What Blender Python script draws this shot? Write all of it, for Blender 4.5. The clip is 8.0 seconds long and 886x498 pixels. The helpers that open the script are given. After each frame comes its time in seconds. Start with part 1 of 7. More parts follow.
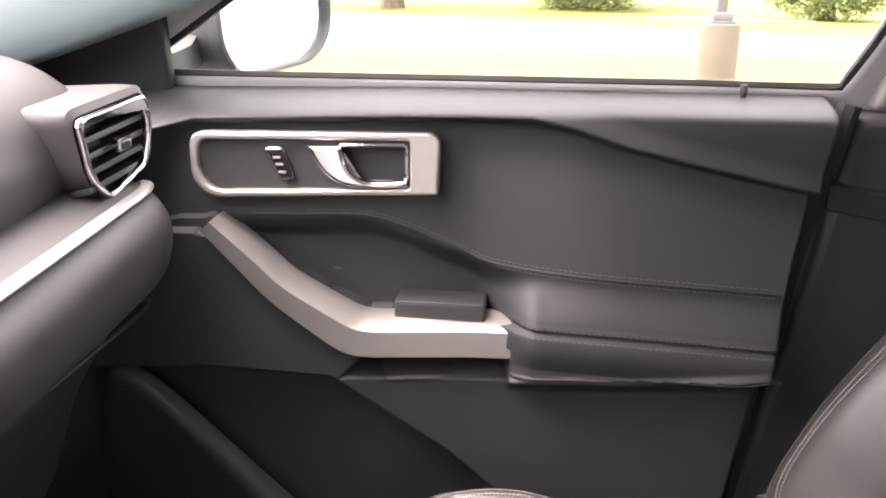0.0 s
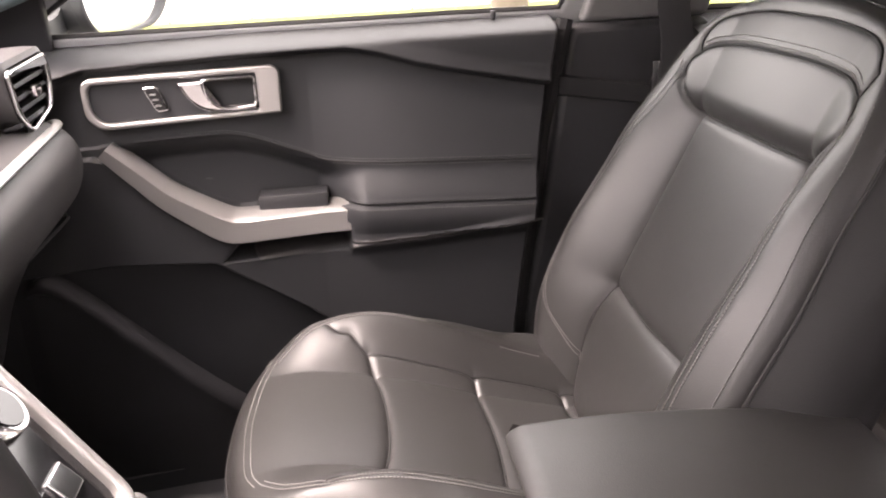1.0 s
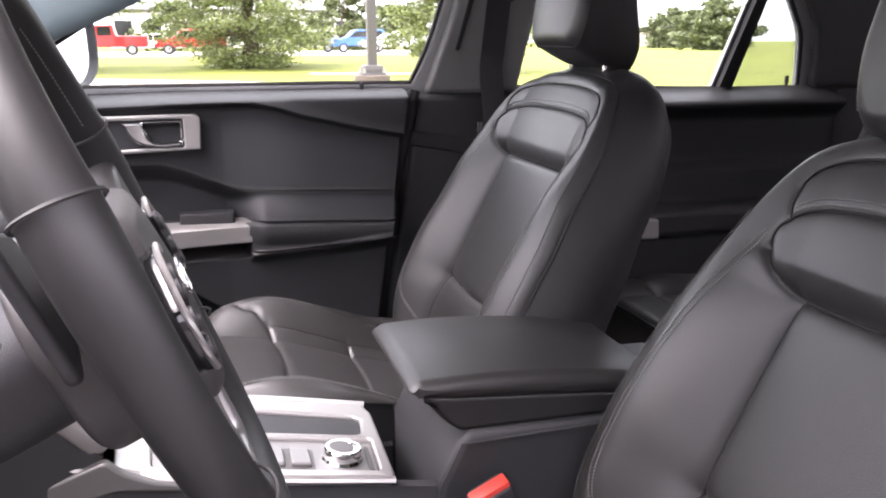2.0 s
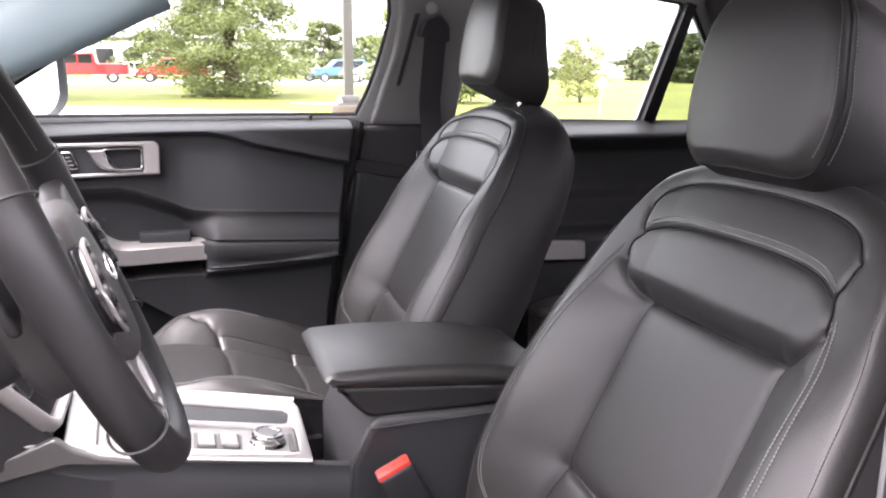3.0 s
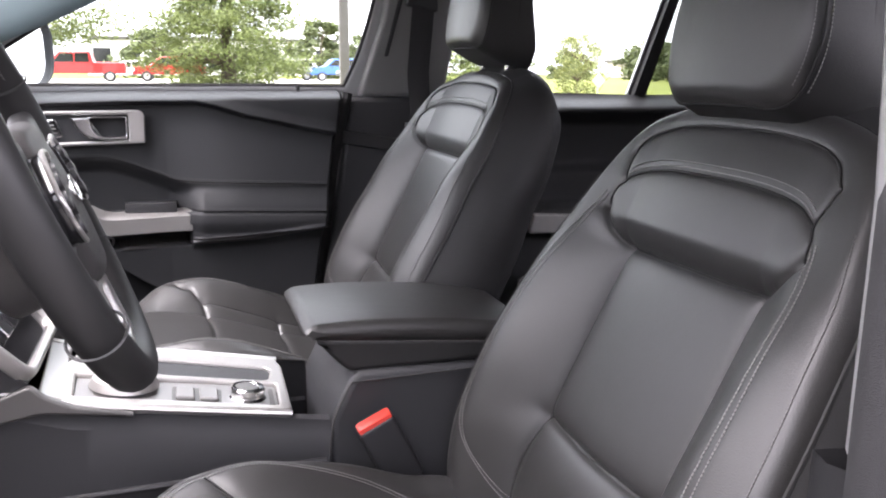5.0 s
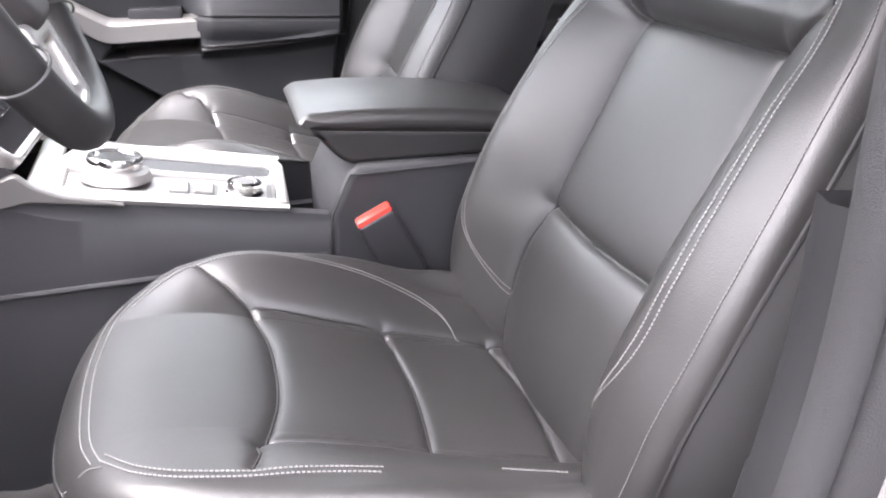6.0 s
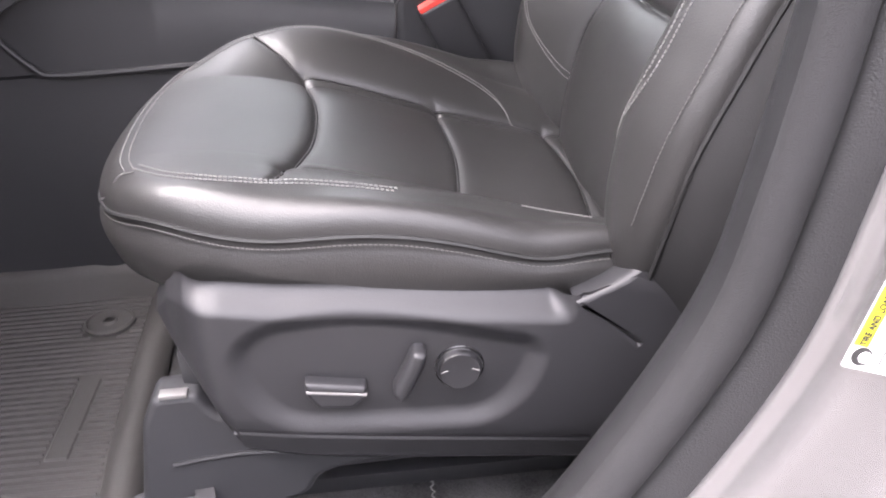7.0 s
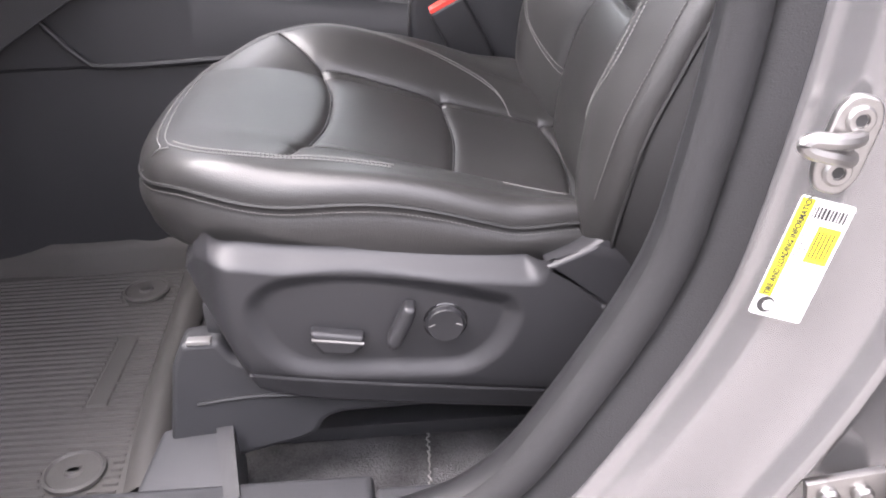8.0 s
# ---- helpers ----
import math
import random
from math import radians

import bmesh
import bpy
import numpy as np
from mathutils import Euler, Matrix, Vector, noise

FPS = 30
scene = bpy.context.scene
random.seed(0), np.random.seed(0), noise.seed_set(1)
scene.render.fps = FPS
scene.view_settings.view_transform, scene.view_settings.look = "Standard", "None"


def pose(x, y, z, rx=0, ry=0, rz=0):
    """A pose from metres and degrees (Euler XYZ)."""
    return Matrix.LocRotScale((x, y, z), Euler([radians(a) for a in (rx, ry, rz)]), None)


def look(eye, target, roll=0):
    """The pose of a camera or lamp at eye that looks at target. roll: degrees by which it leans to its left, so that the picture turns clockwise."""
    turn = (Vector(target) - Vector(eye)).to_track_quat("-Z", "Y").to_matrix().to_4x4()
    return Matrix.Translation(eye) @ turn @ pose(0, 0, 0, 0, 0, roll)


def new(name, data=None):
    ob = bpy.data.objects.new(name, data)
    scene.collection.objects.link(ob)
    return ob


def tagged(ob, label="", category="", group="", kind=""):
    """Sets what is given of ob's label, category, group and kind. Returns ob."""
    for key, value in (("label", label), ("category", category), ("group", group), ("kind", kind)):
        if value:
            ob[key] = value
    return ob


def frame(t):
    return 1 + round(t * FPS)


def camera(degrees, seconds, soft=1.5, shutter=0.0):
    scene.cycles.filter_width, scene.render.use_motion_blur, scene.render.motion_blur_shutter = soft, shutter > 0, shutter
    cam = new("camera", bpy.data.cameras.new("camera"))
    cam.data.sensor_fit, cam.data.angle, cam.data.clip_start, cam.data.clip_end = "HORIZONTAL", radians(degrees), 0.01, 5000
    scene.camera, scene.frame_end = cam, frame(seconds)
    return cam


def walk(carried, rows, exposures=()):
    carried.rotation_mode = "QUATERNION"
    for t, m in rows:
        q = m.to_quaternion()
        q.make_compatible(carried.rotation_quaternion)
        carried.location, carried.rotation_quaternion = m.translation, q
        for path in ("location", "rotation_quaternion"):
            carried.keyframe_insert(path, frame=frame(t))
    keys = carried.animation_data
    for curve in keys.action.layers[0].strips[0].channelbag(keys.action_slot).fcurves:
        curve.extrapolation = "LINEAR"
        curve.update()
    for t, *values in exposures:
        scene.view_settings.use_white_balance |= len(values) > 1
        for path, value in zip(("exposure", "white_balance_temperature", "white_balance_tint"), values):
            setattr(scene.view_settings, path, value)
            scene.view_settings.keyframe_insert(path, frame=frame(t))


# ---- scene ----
cam = camera(55.3, 8.0, soft=2.0)
PATH = [
    (0, (0.136, -0.132, 1.239), (-0.062, 1.765, 0.637), 0.5),
    (0.5, (0.137, -0.317, 1.246), (0.171, 1.58, 0.615), -4.1),
    (1, (0.131, -0.461, 1.242), (0.327, 1.406, 0.552), -3.1),
    (1.5, (0.078, -0.602, 1.22), (0.574, 1.276, 0.744), -0.4),
    (2, (0.045, -0.878, 1.215), (0.575, 0.991, 0.741), -0.3),
    (2.2, (0.069, -0.971, 1.222), (0.6, 0.898, 0.75), -0.4),
    (3.3, (0.086, -1.055, 1.230), (0.684, 0.827, 0.922), 0.3),
    (3.5, (0.083, -1.067, 1.236), (0.683, 0.832, 1.068), 0.1),
    (4, (0.083, -1.066, 1.247), (0.684, 0.841, 1.231), -0.2),
    (4.5, (0.09, -1.063, 1.206), (0.69, 0.838, 1.066), -0.1),
    (4.7, (0.096, -1.056, 1.190), (0.692, 0.834, 0.922), -0.1),
    (5.8, (0.144, -1.031, 1.105), (0.657, 0.784, 0.441), -0.1),
    (6, (0.162, -1.025, 1.092), (0.614, 0.768, 0.33), -0.9),
    (6.5, (0.199, -1.026, 1.032), (0.429, 0.763, 0.168), -3.5),
    (7, (0.231, -1.089, 0.967), (0.36, 0.665, 0.016), -2.8),
    (7.5, (0.249, -1.152, 0.982), (0.336, 0.597, 0.016), -2.8),
    (8, (0.261, -1.185, 0.986), (0.309, 0.576, 0.04), -2.9),
]
EXPOSURES = [
    (0, 4.3, 7200, 29), (0.5, 3.68, 7500, 29), (1, 4.05, 7400, 29), (1.5, 3.88, 6850, 30), (2, 3.52, 6550, 29), (3.5, 3.95, 6600, 26), (4, 3.48, 6500, 25), (4.5, 3.08, 6450, 25),
    (5.8, 4.5, 6400, 22), (6, 4.5, 6400, 22), (6.5, 4.42, 6450, 23), (7, 4.08, 6500, 24), (7.5, 4.0, 6500, 24), (8, 3.95, 6480, 23),
]
walk(cam, [(t, look(eye, target, roll)) for t, eye, target, roll in PATH], EXPOSURES)

# ---- light ----
def overcast_world():
    world = bpy.data.worlds.new("overcast_sky")
    scene.world = world
    world.use_nodes = True
    nt = world.node_tree
    nt.nodes.clear()
    out = nt.nodes.new("ShaderNodeOutputWorld")
    bg = nt.nodes.new("ShaderNodeBackground")
    sky = nt.nodes.new("ShaderNodeTexSky")
    sky.sky_type = "NISHITA"
    sky.sun_disc = False
    sky.sun_elevation = radians(63)
    sky.sun_rotation = radians(275)
    sky.dust_density = 4.0
    pale = nt.nodes.new("ShaderNodeHueSaturation")
    pale.inputs["Saturation"].default_value = 0.22
    bg.inputs["Strength"].default_value = SKY
    cloud = nt.nodes.new("ShaderNodeMix")
    cloud.data_type = "RGBA"
    cloud.inputs["Factor"].default_value = 0.5
    cloud.inputs["B"].default_value = (4.6, 4.7, 4.8, 1)
    nt.links.new(sky.outputs[0], pale.inputs["Color"])
    nt.links.new(pale.outputs[0], cloud.inputs["A"])
    nt.links.new(cloud.outputs["Result"], bg.inputs["Color"])
    nt.links.new(bg.outputs[0], out.inputs["Surface"])


SKY = 0.14
overcast_world()
sun_data = bpy.data.lights.new("sun", "SUN")
sun_data.energy, sun_data.angle, sun_data.color = 0.8, radians(50), (1.0, 0.97, 0.92)
sun = new("sun", sun_data)
sun.matrix_world = look((-6.4, -2.0, 14.5), (0.3, 0, 0.8))


# ---- materials ----
def material(name, color, rough=0.5, metal=0.0, grain=0.0, scale=300.0, spread=0.12, stain=6.0, spec=0.5, kind="noise", sheen=0.0, coat=0.0, random_value=0.0, wrinkle=0.0):
    """A surface with two scales of variation in colour, a varying roughness and a fine relief."""
    mat = bpy.data.materials.new(name)
    mat.use_nodes = True
    nt = mat.node_tree
    b = nt.nodes["Principled BSDF"]
    b.inputs["Metallic"].default_value = metal
    b.inputs["Specular IOR Level"].default_value = spec
    b.inputs["Sheen Weight"].default_value = sheen
    b.inputs["Coat Weight"].default_value = coat
    co = nt.nodes.new("ShaderNodeTexCoord")
    big = nt.nodes.new("ShaderNodeTexNoise")
    big.inputs["Scale"].default_value = stain
    big.inputs["Detail"].default_value = 5
    small = nt.nodes.new("ShaderNodeTexVoronoi" if kind == "cells" else "ShaderNodeTexNoise")
    small.inputs["Scale"].default_value = scale
    for n in (big, small):
        nt.links.new(co.outputs["Object"], n.inputs["Vector"])
    fine = small.outputs["Distance"] if kind == "cells" else small.outputs["Fac"]
    add = nt.nodes.new("ShaderNodeMath")
    add.operation = "MULTIPLY_ADD"
    nt.links.new(fine, add.inputs[0])
    add.inputs[1].default_value = 0.35
    nt.links.new(big.outputs["Fac"], add.inputs[2])
    level = nt.nodes.new("ShaderNodeMapRange")
    level.inputs["From Min"].default_value, level.inputs["From Max"].default_value = 0.35, 1.0
    level.inputs["To Min"].default_value, level.inputs["To Max"].default_value = 1 - spread, 1 + spread
    nt.links.new(add.outputs[0], level.inputs["Value"])
    mul = nt.nodes.new("ShaderNodeVectorMath")
    mul.operation = "SCALE"
    mul.inputs[0].default_value = color
    nt.links.new(level.outputs[0], mul.inputs["Scale"])
    last = mul.outputs[0]
    if random_value:
        info = nt.nodes.new("ShaderNodeObjectInfo")
        rr = nt.nodes.new("ShaderNodeMapRange")
        rr.inputs["To Min"].default_value, rr.inputs["To Max"].default_value = 1 - random_value, 1 + random_value
        nt.links.new(info.outputs["Random"], rr.inputs["Value"])
        m2 = nt.nodes.new("ShaderNodeVectorMath")
        m2.operation = "SCALE"
        nt.links.new(last, m2.inputs[0])
        nt.links.new(rr.outputs[0], m2.inputs["Scale"])
        last = m2.outputs[0]
    nt.links.new(last, b.inputs["Base Color"])
    rg = nt.nodes.new("ShaderNodeMapRange")
    rg.inputs["To Min"].default_value, rg.inputs["To Max"].default_value = max(0.02, rough - 0.08), min(1, rough + 0.08)
    nt.links.new(big.outputs["Fac"], rg.inputs["Value"])
    nt.links.new(rg.outputs[0], b.inputs["Roughness"])
    if grain:
        bump = nt.nodes.new("ShaderNodeBump")
        bump.inputs["Strength"].default_value = grain
        bump.inputs["Distance"].default_value = 0.002
        nt.links.new(fine, bump.inputs["Height"])
        nt.links.new(bump.outputs[0], b.inputs["Normal"])
        if wrinkle:
            soft_noise = nt.nodes.new("ShaderNodeTexNoise")
            soft_noise.inputs["Scale"].default_value = 34
            soft_noise.inputs["Detail"].default_value = 3
            soft_noise.inputs["Distortion"].default_value = 0.8
            nt.links.new(co.outputs["Object"], soft_noise.inputs["Vector"])
            second = nt.nodes.new("ShaderNodeBump")
            second.inputs["Strength"].default_value = wrinkle
            second.inputs["Distance"].default_value = 0.004
            nt.links.new(soft_noise.outputs["Fac"], second.inputs["Height"])
            nt.links.new(second.outputs[0], bump.inputs["Normal"])
    return mat


def glass(name, color=(0.93, 0.97, 0.95)):
    """A thin clear pane: light goes straight through, and the surface mirrors a little."""
    mat = bpy.data.materials.new(name)
    mat.use_nodes = True
    nt = mat.node_tree
    nt.nodes.remove(nt.nodes["Principled BSDF"])
    clear = nt.nodes.new("ShaderNodeBsdfTransparent")
    clear.inputs["Color"].default_value = (*color, 1)
    shine = nt.nodes.new("ShaderNodeBsdfGlossy")
    shine.inputs["Roughness"].default_value = 0.02
    fresnel = nt.nodes.new("ShaderNodeFresnel")
    fresnel.inputs["IOR"].default_value = 1.3
    mix = nt.nodes.new("ShaderNodeMixShader")
    nt.links.new(fresnel.outputs[0], mix.inputs[0])
    nt.links.new(clear.outputs[0], mix.inputs[1])
    nt.links.new(shine.outputs[0], mix.inputs[2])
    nt.links.new(mix.outputs[0], nt.nodes["Material Output"].inputs["Surface"])
    return mat


LEATHER = material("black_leather", (0.0225, 0.0219, 0.0214), 0.43, grain=0.10, scale=900, kind="cells", spread=0.10, spec=0.62, wrinkle=0.05)
# black vinyl, taken darker than LEATHER to carry the shade on the sides
LEATHER_SIDE = material("black_vinyl", (0.0150, 0.0148, 0.0152), 0.58, grain=0.12, scale=900, kind="cells", spread=0.1)
STITCH = material("grey_thread", (0.19, 0.186, 0.18), 0.7, spread=0.1)
STITCH_DARK = material("dark_grey_thread", (0.09, 0.088, 0.085), 0.7)
# black line for the shade in sewn creases, also used for headrest piping
SEAMLINE = material("seam_shade_and_piping", (0.008, 0.008, 0.008), 0.7)
RIM = material("smooth_black_rim_leather", (0.018, 0.0178, 0.018), 0.50, grain=0.03, scale=1400, kind="cells", spread=0.08)
# grey trim with the windscreen's green glare mixed into its colour
PILLAR = material("glare_tinted_pillar_trim", (0.115, 0.155, 0.162), 0.6, grain=0.15, scale=1300, kind="cells", spread=0.06)
SEAM = material("seam_piping", (0.013, 0.013, 0.013), 0.6)
DARK = material("black_plastic", (0.027, 0.0275, 0.030), 0.55, grain=0.15, scale=1400, kind="cells", spread=0.12)
# lighter copy of SOFT; windscreen light on the dash is in its colour
SOFT_LIT = material("lit_soft_trim", (0.048, 0.046, 0.046), 0.5, grain=0.12, scale=1100, kind="cells", spread=0.1)
PILLAR_LOW = material("black_pillar_plastic", (0.013, 0.013, 0.0140), 0.5, grain=0.15, scale=1400, kind="cells", spread=0.1)
# darker copies of the pale trim; pillar shade is set in their colour
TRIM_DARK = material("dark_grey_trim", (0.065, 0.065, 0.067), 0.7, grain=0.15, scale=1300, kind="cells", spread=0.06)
TRIM_SHADED = material("shaded_pale_trim", (0.22, 0.22, 0.22), 0.6, grain=0.15, scale=1300, kind="cells", spread=0.06)
SOFT = material("black_soft_trim", (0.021, 0.0218, 0.024), 0.60, grain=0.12, scale=1100, kind="cells", spread=0.1)
SKIRT = material("charcoal_seat_plastic", (0.021, 0.021, 0.023), 0.46, spec=0.5, grain=0.12, scale=1500, kind="cells", spread=0.08)
SILVER = material("satin_silver", (0.47, 0.46, 0.445), 0.38, metal=0.75, grain=0.02, scale=1500, spread=0.05)
DECK = material("satin_grey_deck", (0.26, 0.255, 0.25), 0.36, metal=0.6, grain=0.02, scale=1500, spread=0.05)
INLAY = material("satin_graphite_inlay", (0.13, 0.127, 0.124), 0.40, metal=0.5, grain=0.02, scale=1500, spread=0.05)
CHROME = material("chrome", (0.75, 0.75, 0.75), 0.12, metal=1.0, spread=0.03)
STEEL = material("zinc_steel", (0.38, 0.37, 0.36), 0.38, metal=1.0, spread=0.1, grain=0.05, scale=400)
GLOSS = material("gloss_black", (0.012, 0.012, 0.013), 0.1, spread=0.05, spec=0.6)
LINER = material("grey_headliner", (0.56, 0.55, 0.546), 0.95, grain=0.35, scale=1800, spread=0.08, spec=0.1)
TRIM = material("light_grey_trim", (0.38, 0.39, 0.39), 0.6, grain=0.15, scale=1300, kind="cells", spread=0.06)
PAINT = material("grey_metallic_paint", (0.26, 0.256, 0.257), 0.24, metal=0.75, spread=0.05, scale=2500, grain=0.02, coat=0.6)
RUBBER = material("black_rubber", (0.014, 0.014, 0.015), 0.65, grain=0.3, scale=800, spread=0.15)
SEALCLOTH = material("ribbed_seal_cloth", (0.015, 0.015, 0.016), 0.85, grain=0.35, scale=1100, spread=0.3)
CARPET = material("charcoal_carpet", (0.062, 0.061, 0.062), 0.98, grain=1.0, scale=500, spread=0.9, stain=14, spec=0.1)
MAT = material("rubber_mat", (0.068, 0.064, 0.061), 0.62, grain=0.2, scale=500, spread=0.15, stain=5)
BELT = material("black_webbing", (0.03, 0.03, 0.032), 0.75, grain=0.5, scale=700, spread=0.15)
RED = material("red_plastic", (0.62, 0.05, 0.035), 0.4, spread=0.05)
WHITE = material("white_sticker", (0.78, 0.78, 0.76), 0.4, spread=0.03)
YELLOW = material("yellow_sticker", (0.80, 0.72, 0.03), 0.4, spread=0.03)
INK = material("black_ink", (0.03, 0.03, 0.03), 0.5)
PALE = material("pale_visor_label", (0.88, 0.87, 0.80), 0.6, spread=0.05)
GLASS = glass("clear_glass")
TINT = glass("tinted_glass", (0.62, 0.66, 0.64))
MIRROR = material("mirror_silver", (0.9, 0.9, 0.9), 0.03, metal=1.0, spread=0.01)


# ---- tools ----
def thing(name, label, category, group="", kind="", at=(0, 0, 0)):
    ob = new(name)
    ob.location = at
    ob.empty_display_size = 0.1
    return tagged(ob, label, category, group, kind)


def part(name, data, mat, parent=None, label="", sharp=35):
    """One mesh object from a bmesh or a mesh, under a thing or a part. Its vertices are in the world's metres."""
    if isinstance(data, bmesh.types.BMesh):
        me = bpy.data.meshes.new(name)
        bmesh.ops.recalc_face_normals(data, faces=data.faces)
        data.to_mesh(me)
        data.free()
    else:
        me = data
    me.polygons.foreach_set("use_smooth", [True] * len(me.polygons))
    if sharp:
        me.set_sharp_from_angle(angle=radians(sharp))
    me.materials.clear()
    me.materials.append(mat)
    ob = new(name, me)
    if parent:
        ob.parent = parent
        off = Vector(parent.location) if parent.parent is None else Vector()
        ob.matrix_parent_inverse = Matrix.Translation(-off)
    return tagged(ob, label) if label else ob


def box(x0, x1, y0, y1, z0, z1, bev=0.004, seg=2):
    bm = bmesh.new()
    add_box(bm, x0, x1, y0, y1, z0, z1)
    if bev:
        bmesh.ops.bevel(bm, geom=bm.edges[:], offset=bev, segments=seg, profile=0.6, affect="EDGES")
    return bm


def add_box(bm, x0, x1, y0, y1, z0, z1, m=None):
    vs = [bm.verts.new(p) for p in ((x0, y0, z0), (x1, y0, z0), (x1, y1, z0), (x0, y1, z0), (x0, y0, z1), (x1, y0, z1), (x1, y1, z1), (x0, y1, z1))]
    for f in ((0, 3, 2, 1), (4, 5, 6, 7), (0, 1, 5, 4), (1, 2, 6, 5), (2, 3, 7, 6), (3, 0, 4, 7)):
        bm.faces.new([vs[i] for i in f])
    if m:
        for v in vs:
            v.co = m @ v.co
    return vs


def moved(bm, m):
    bmesh.ops.transform(bm, matrix=m, verts=bm.verts)
    return bm


def spline(points, n=8, closed=False):
    """Catmull-Rom through the points."""
    p = [np.array(q, float) for q in points]
    out = []
    cnt = len(p) if closed else len(p) - 1
    for i in range(cnt):
        if closed:
            a, b, c, d = p[i - 1], p[i], p[(i + 1) % len(p)], p[(i + 2) % len(p)]
        else:
            a, b, c, d = p[max(i - 1, 0)], p[i], p[i + 1], p[min(i + 2, len(p) - 1)]
        for k in range(n):
            t = k / n
            out.append(0.5 * (2 * b + (c - a) * t + (2 * a - 5 * b + 4 * c - d) * t * t + (3 * b - a - 3 * c + d) * t ** 3))
    if not closed:
        out.append(p[-1])
    return out


def even(points, step=None, count=None, closed=False):
    p = np.array(points, float)
    if closed:
        p = np.vstack([p, p[:1]])
    seg = np.linalg.norm(np.diff(p, axis=0), axis=1)
    s = np.concatenate([[0], np.cumsum(seg)])
    n = count or max(2, int(s[-1] / step) + 1)
    u = np.linspace(0, s[-1], n, endpoint=not closed)
    return np.stack([np.interp(u, s, p[:, k]) for k in range(p.shape[1])], axis=1)


def tube(points, r, n=8, closed=False, flat=1.0, up=(0, 0, 1)):
    """A round (or flattened) bar along a line; r may be a list."""
    pts = [Vector(p) for p in points]
    rs = list(r) if hasattr(r, "__len__") else [r] * len(pts)
    bm = bmesh.new()
    rings = []
    for i, p in enumerate(pts):
        a = pts[i - 1] if (i or closed) else p
        b = pts[(i + 1) % len(pts)] if (closed or i < len(pts) - 1) else p
        d = (b - a).normalized()
        side = d.cross(Vector(up))
        if side.length < 1e-4:
            side = d.cross(Vector((0, 1, 0.01)))
        side.normalize()
        top = side.cross(d)
        rings.append([bm.verts.new(p + rs[i] * (math.cos(k * math.tau / n) * side + flat * math.sin(k * math.tau / n) * top)) for k in range(n)])
    for i in range(len(rings) if closed else len(rings) - 1):
        a, b = rings[i], rings[(i + 1) % len(rings)]
        for k in range(n):
            bm.faces.new((a[k], a[(k + 1) % n], b[(k + 1) % n], b[k]))
    if not closed:
        bm.faces.new(rings[0])
        bm.faces.new(rings[-1][::-1])
    return bm


def loft(rings, cap=True, closed=True):
    bm = bmesh.new()
    vs = [[bm.verts.new(p) for p in ring] for ring in rings]
    n = len(vs[0])
    for a, b in zip(vs, vs[1:]):
        for k in range(n if closed else n - 1):
            bm.faces.new((a[k], a[(k + 1) % n], b[(k + 1) % n], b[k]))
    if cap and closed:
        bm.faces.new(vs[0][::-1])
        bm.faces.new(vs[-1])
    return bm


def disc(centre, axis, profile, n=32):
    """A turned body: profile is (radius, height along the axis)."""
    q = Vector(axis).to_track_quat("Z", "Y").to_matrix()
    c = Vector(centre)
    bm = bmesh.new()
    rings = []
    for r, h in profile:
        rings.append([bm.verts.new(c + q @ Vector((r * math.cos(k * math.tau / n), r * math.sin(k * math.tau / n), h))) for k in range(n)])
    for a, b in zip(rings, rings[1:]):
        for k in range(n):
            bm.faces.new((a[k], a[(k + 1) % n], b[(k + 1) % n], b[k]))
    bm.faces.new(rings[0][::-1])
    bm.faces.new(rings[-1])
    return bm


def rounded(points, r, n=5):
    """A closed outline with its corners rounded."""
    p = [np.array(q, float) for q in points]
    rs = r if hasattr(r, "__len__") else [r] * len(p)
    out = []
    for i in range(len(p)):
        a, b, c = p[i - 1], p[i], p[(i + 1) % len(p)]
        u, v = a - b, c - b
        lu, lv = np.linalg.norm(u), np.linalg.norm(v)
        k = min(rs[i], lu * 0.48, lv * 0.48)
        s, e = b + u / lu * k, b + v / lv * k
        for j in range(n + 1):
            t = j / n
            out.append((1 - t) ** 2 * s + 2 * t * (1 - t) * b + t * t * e)
    return out


def plate(loops, thick, bev, place, res=2):
    """A flat sheet with rounded rims: the first loop is its outline, the others are holes. place(u, v, w) gives the world's metres."""
    cu = bpy.data.curves.new("sheet", "CURVE")
    cu.dimensions, cu.fill_mode = "2D", "BOTH"
    for loop in loops:
        s = cu.splines.new("POLY")
        s.points.add(len(loop) - 1)
        for q, p in zip(s.points, loop):
            q.co = (p[0], p[1], 0, 1)
        s.use_cyclic_u = True
    cu.extrude, cu.bevel_depth, cu.bevel_resolution = max(1e-5, thick / 2 - bev), bev, res
    cu.offset = -bev
    ob = bpy.data.objects.new("sheet", cu)
    scene.collection.objects.link(ob)
    dg = bpy.context.evaluated_depsgraph_get()
    me = bpy.data.meshes.new_from_object(ob.evaluated_get(dg))
    bpy.data.objects.remove(ob)
    bpy.data.curves.remove(cu)
    for v in me.vertices:
        v.co = place(*v.co)
    return me


def smooth(a, b, x):
    t = np.clip((np.asarray(x, float) - a) / (b - a), 0, 1)
    return t * t * (3 - 2 * t)


def curve(x, xs, ys):
    """A smooth profile through the given heights."""
    p = np.array(spline(list(zip(xs, ys)), 14))
    return np.interp(x, p[:, 0], p[:, 1])


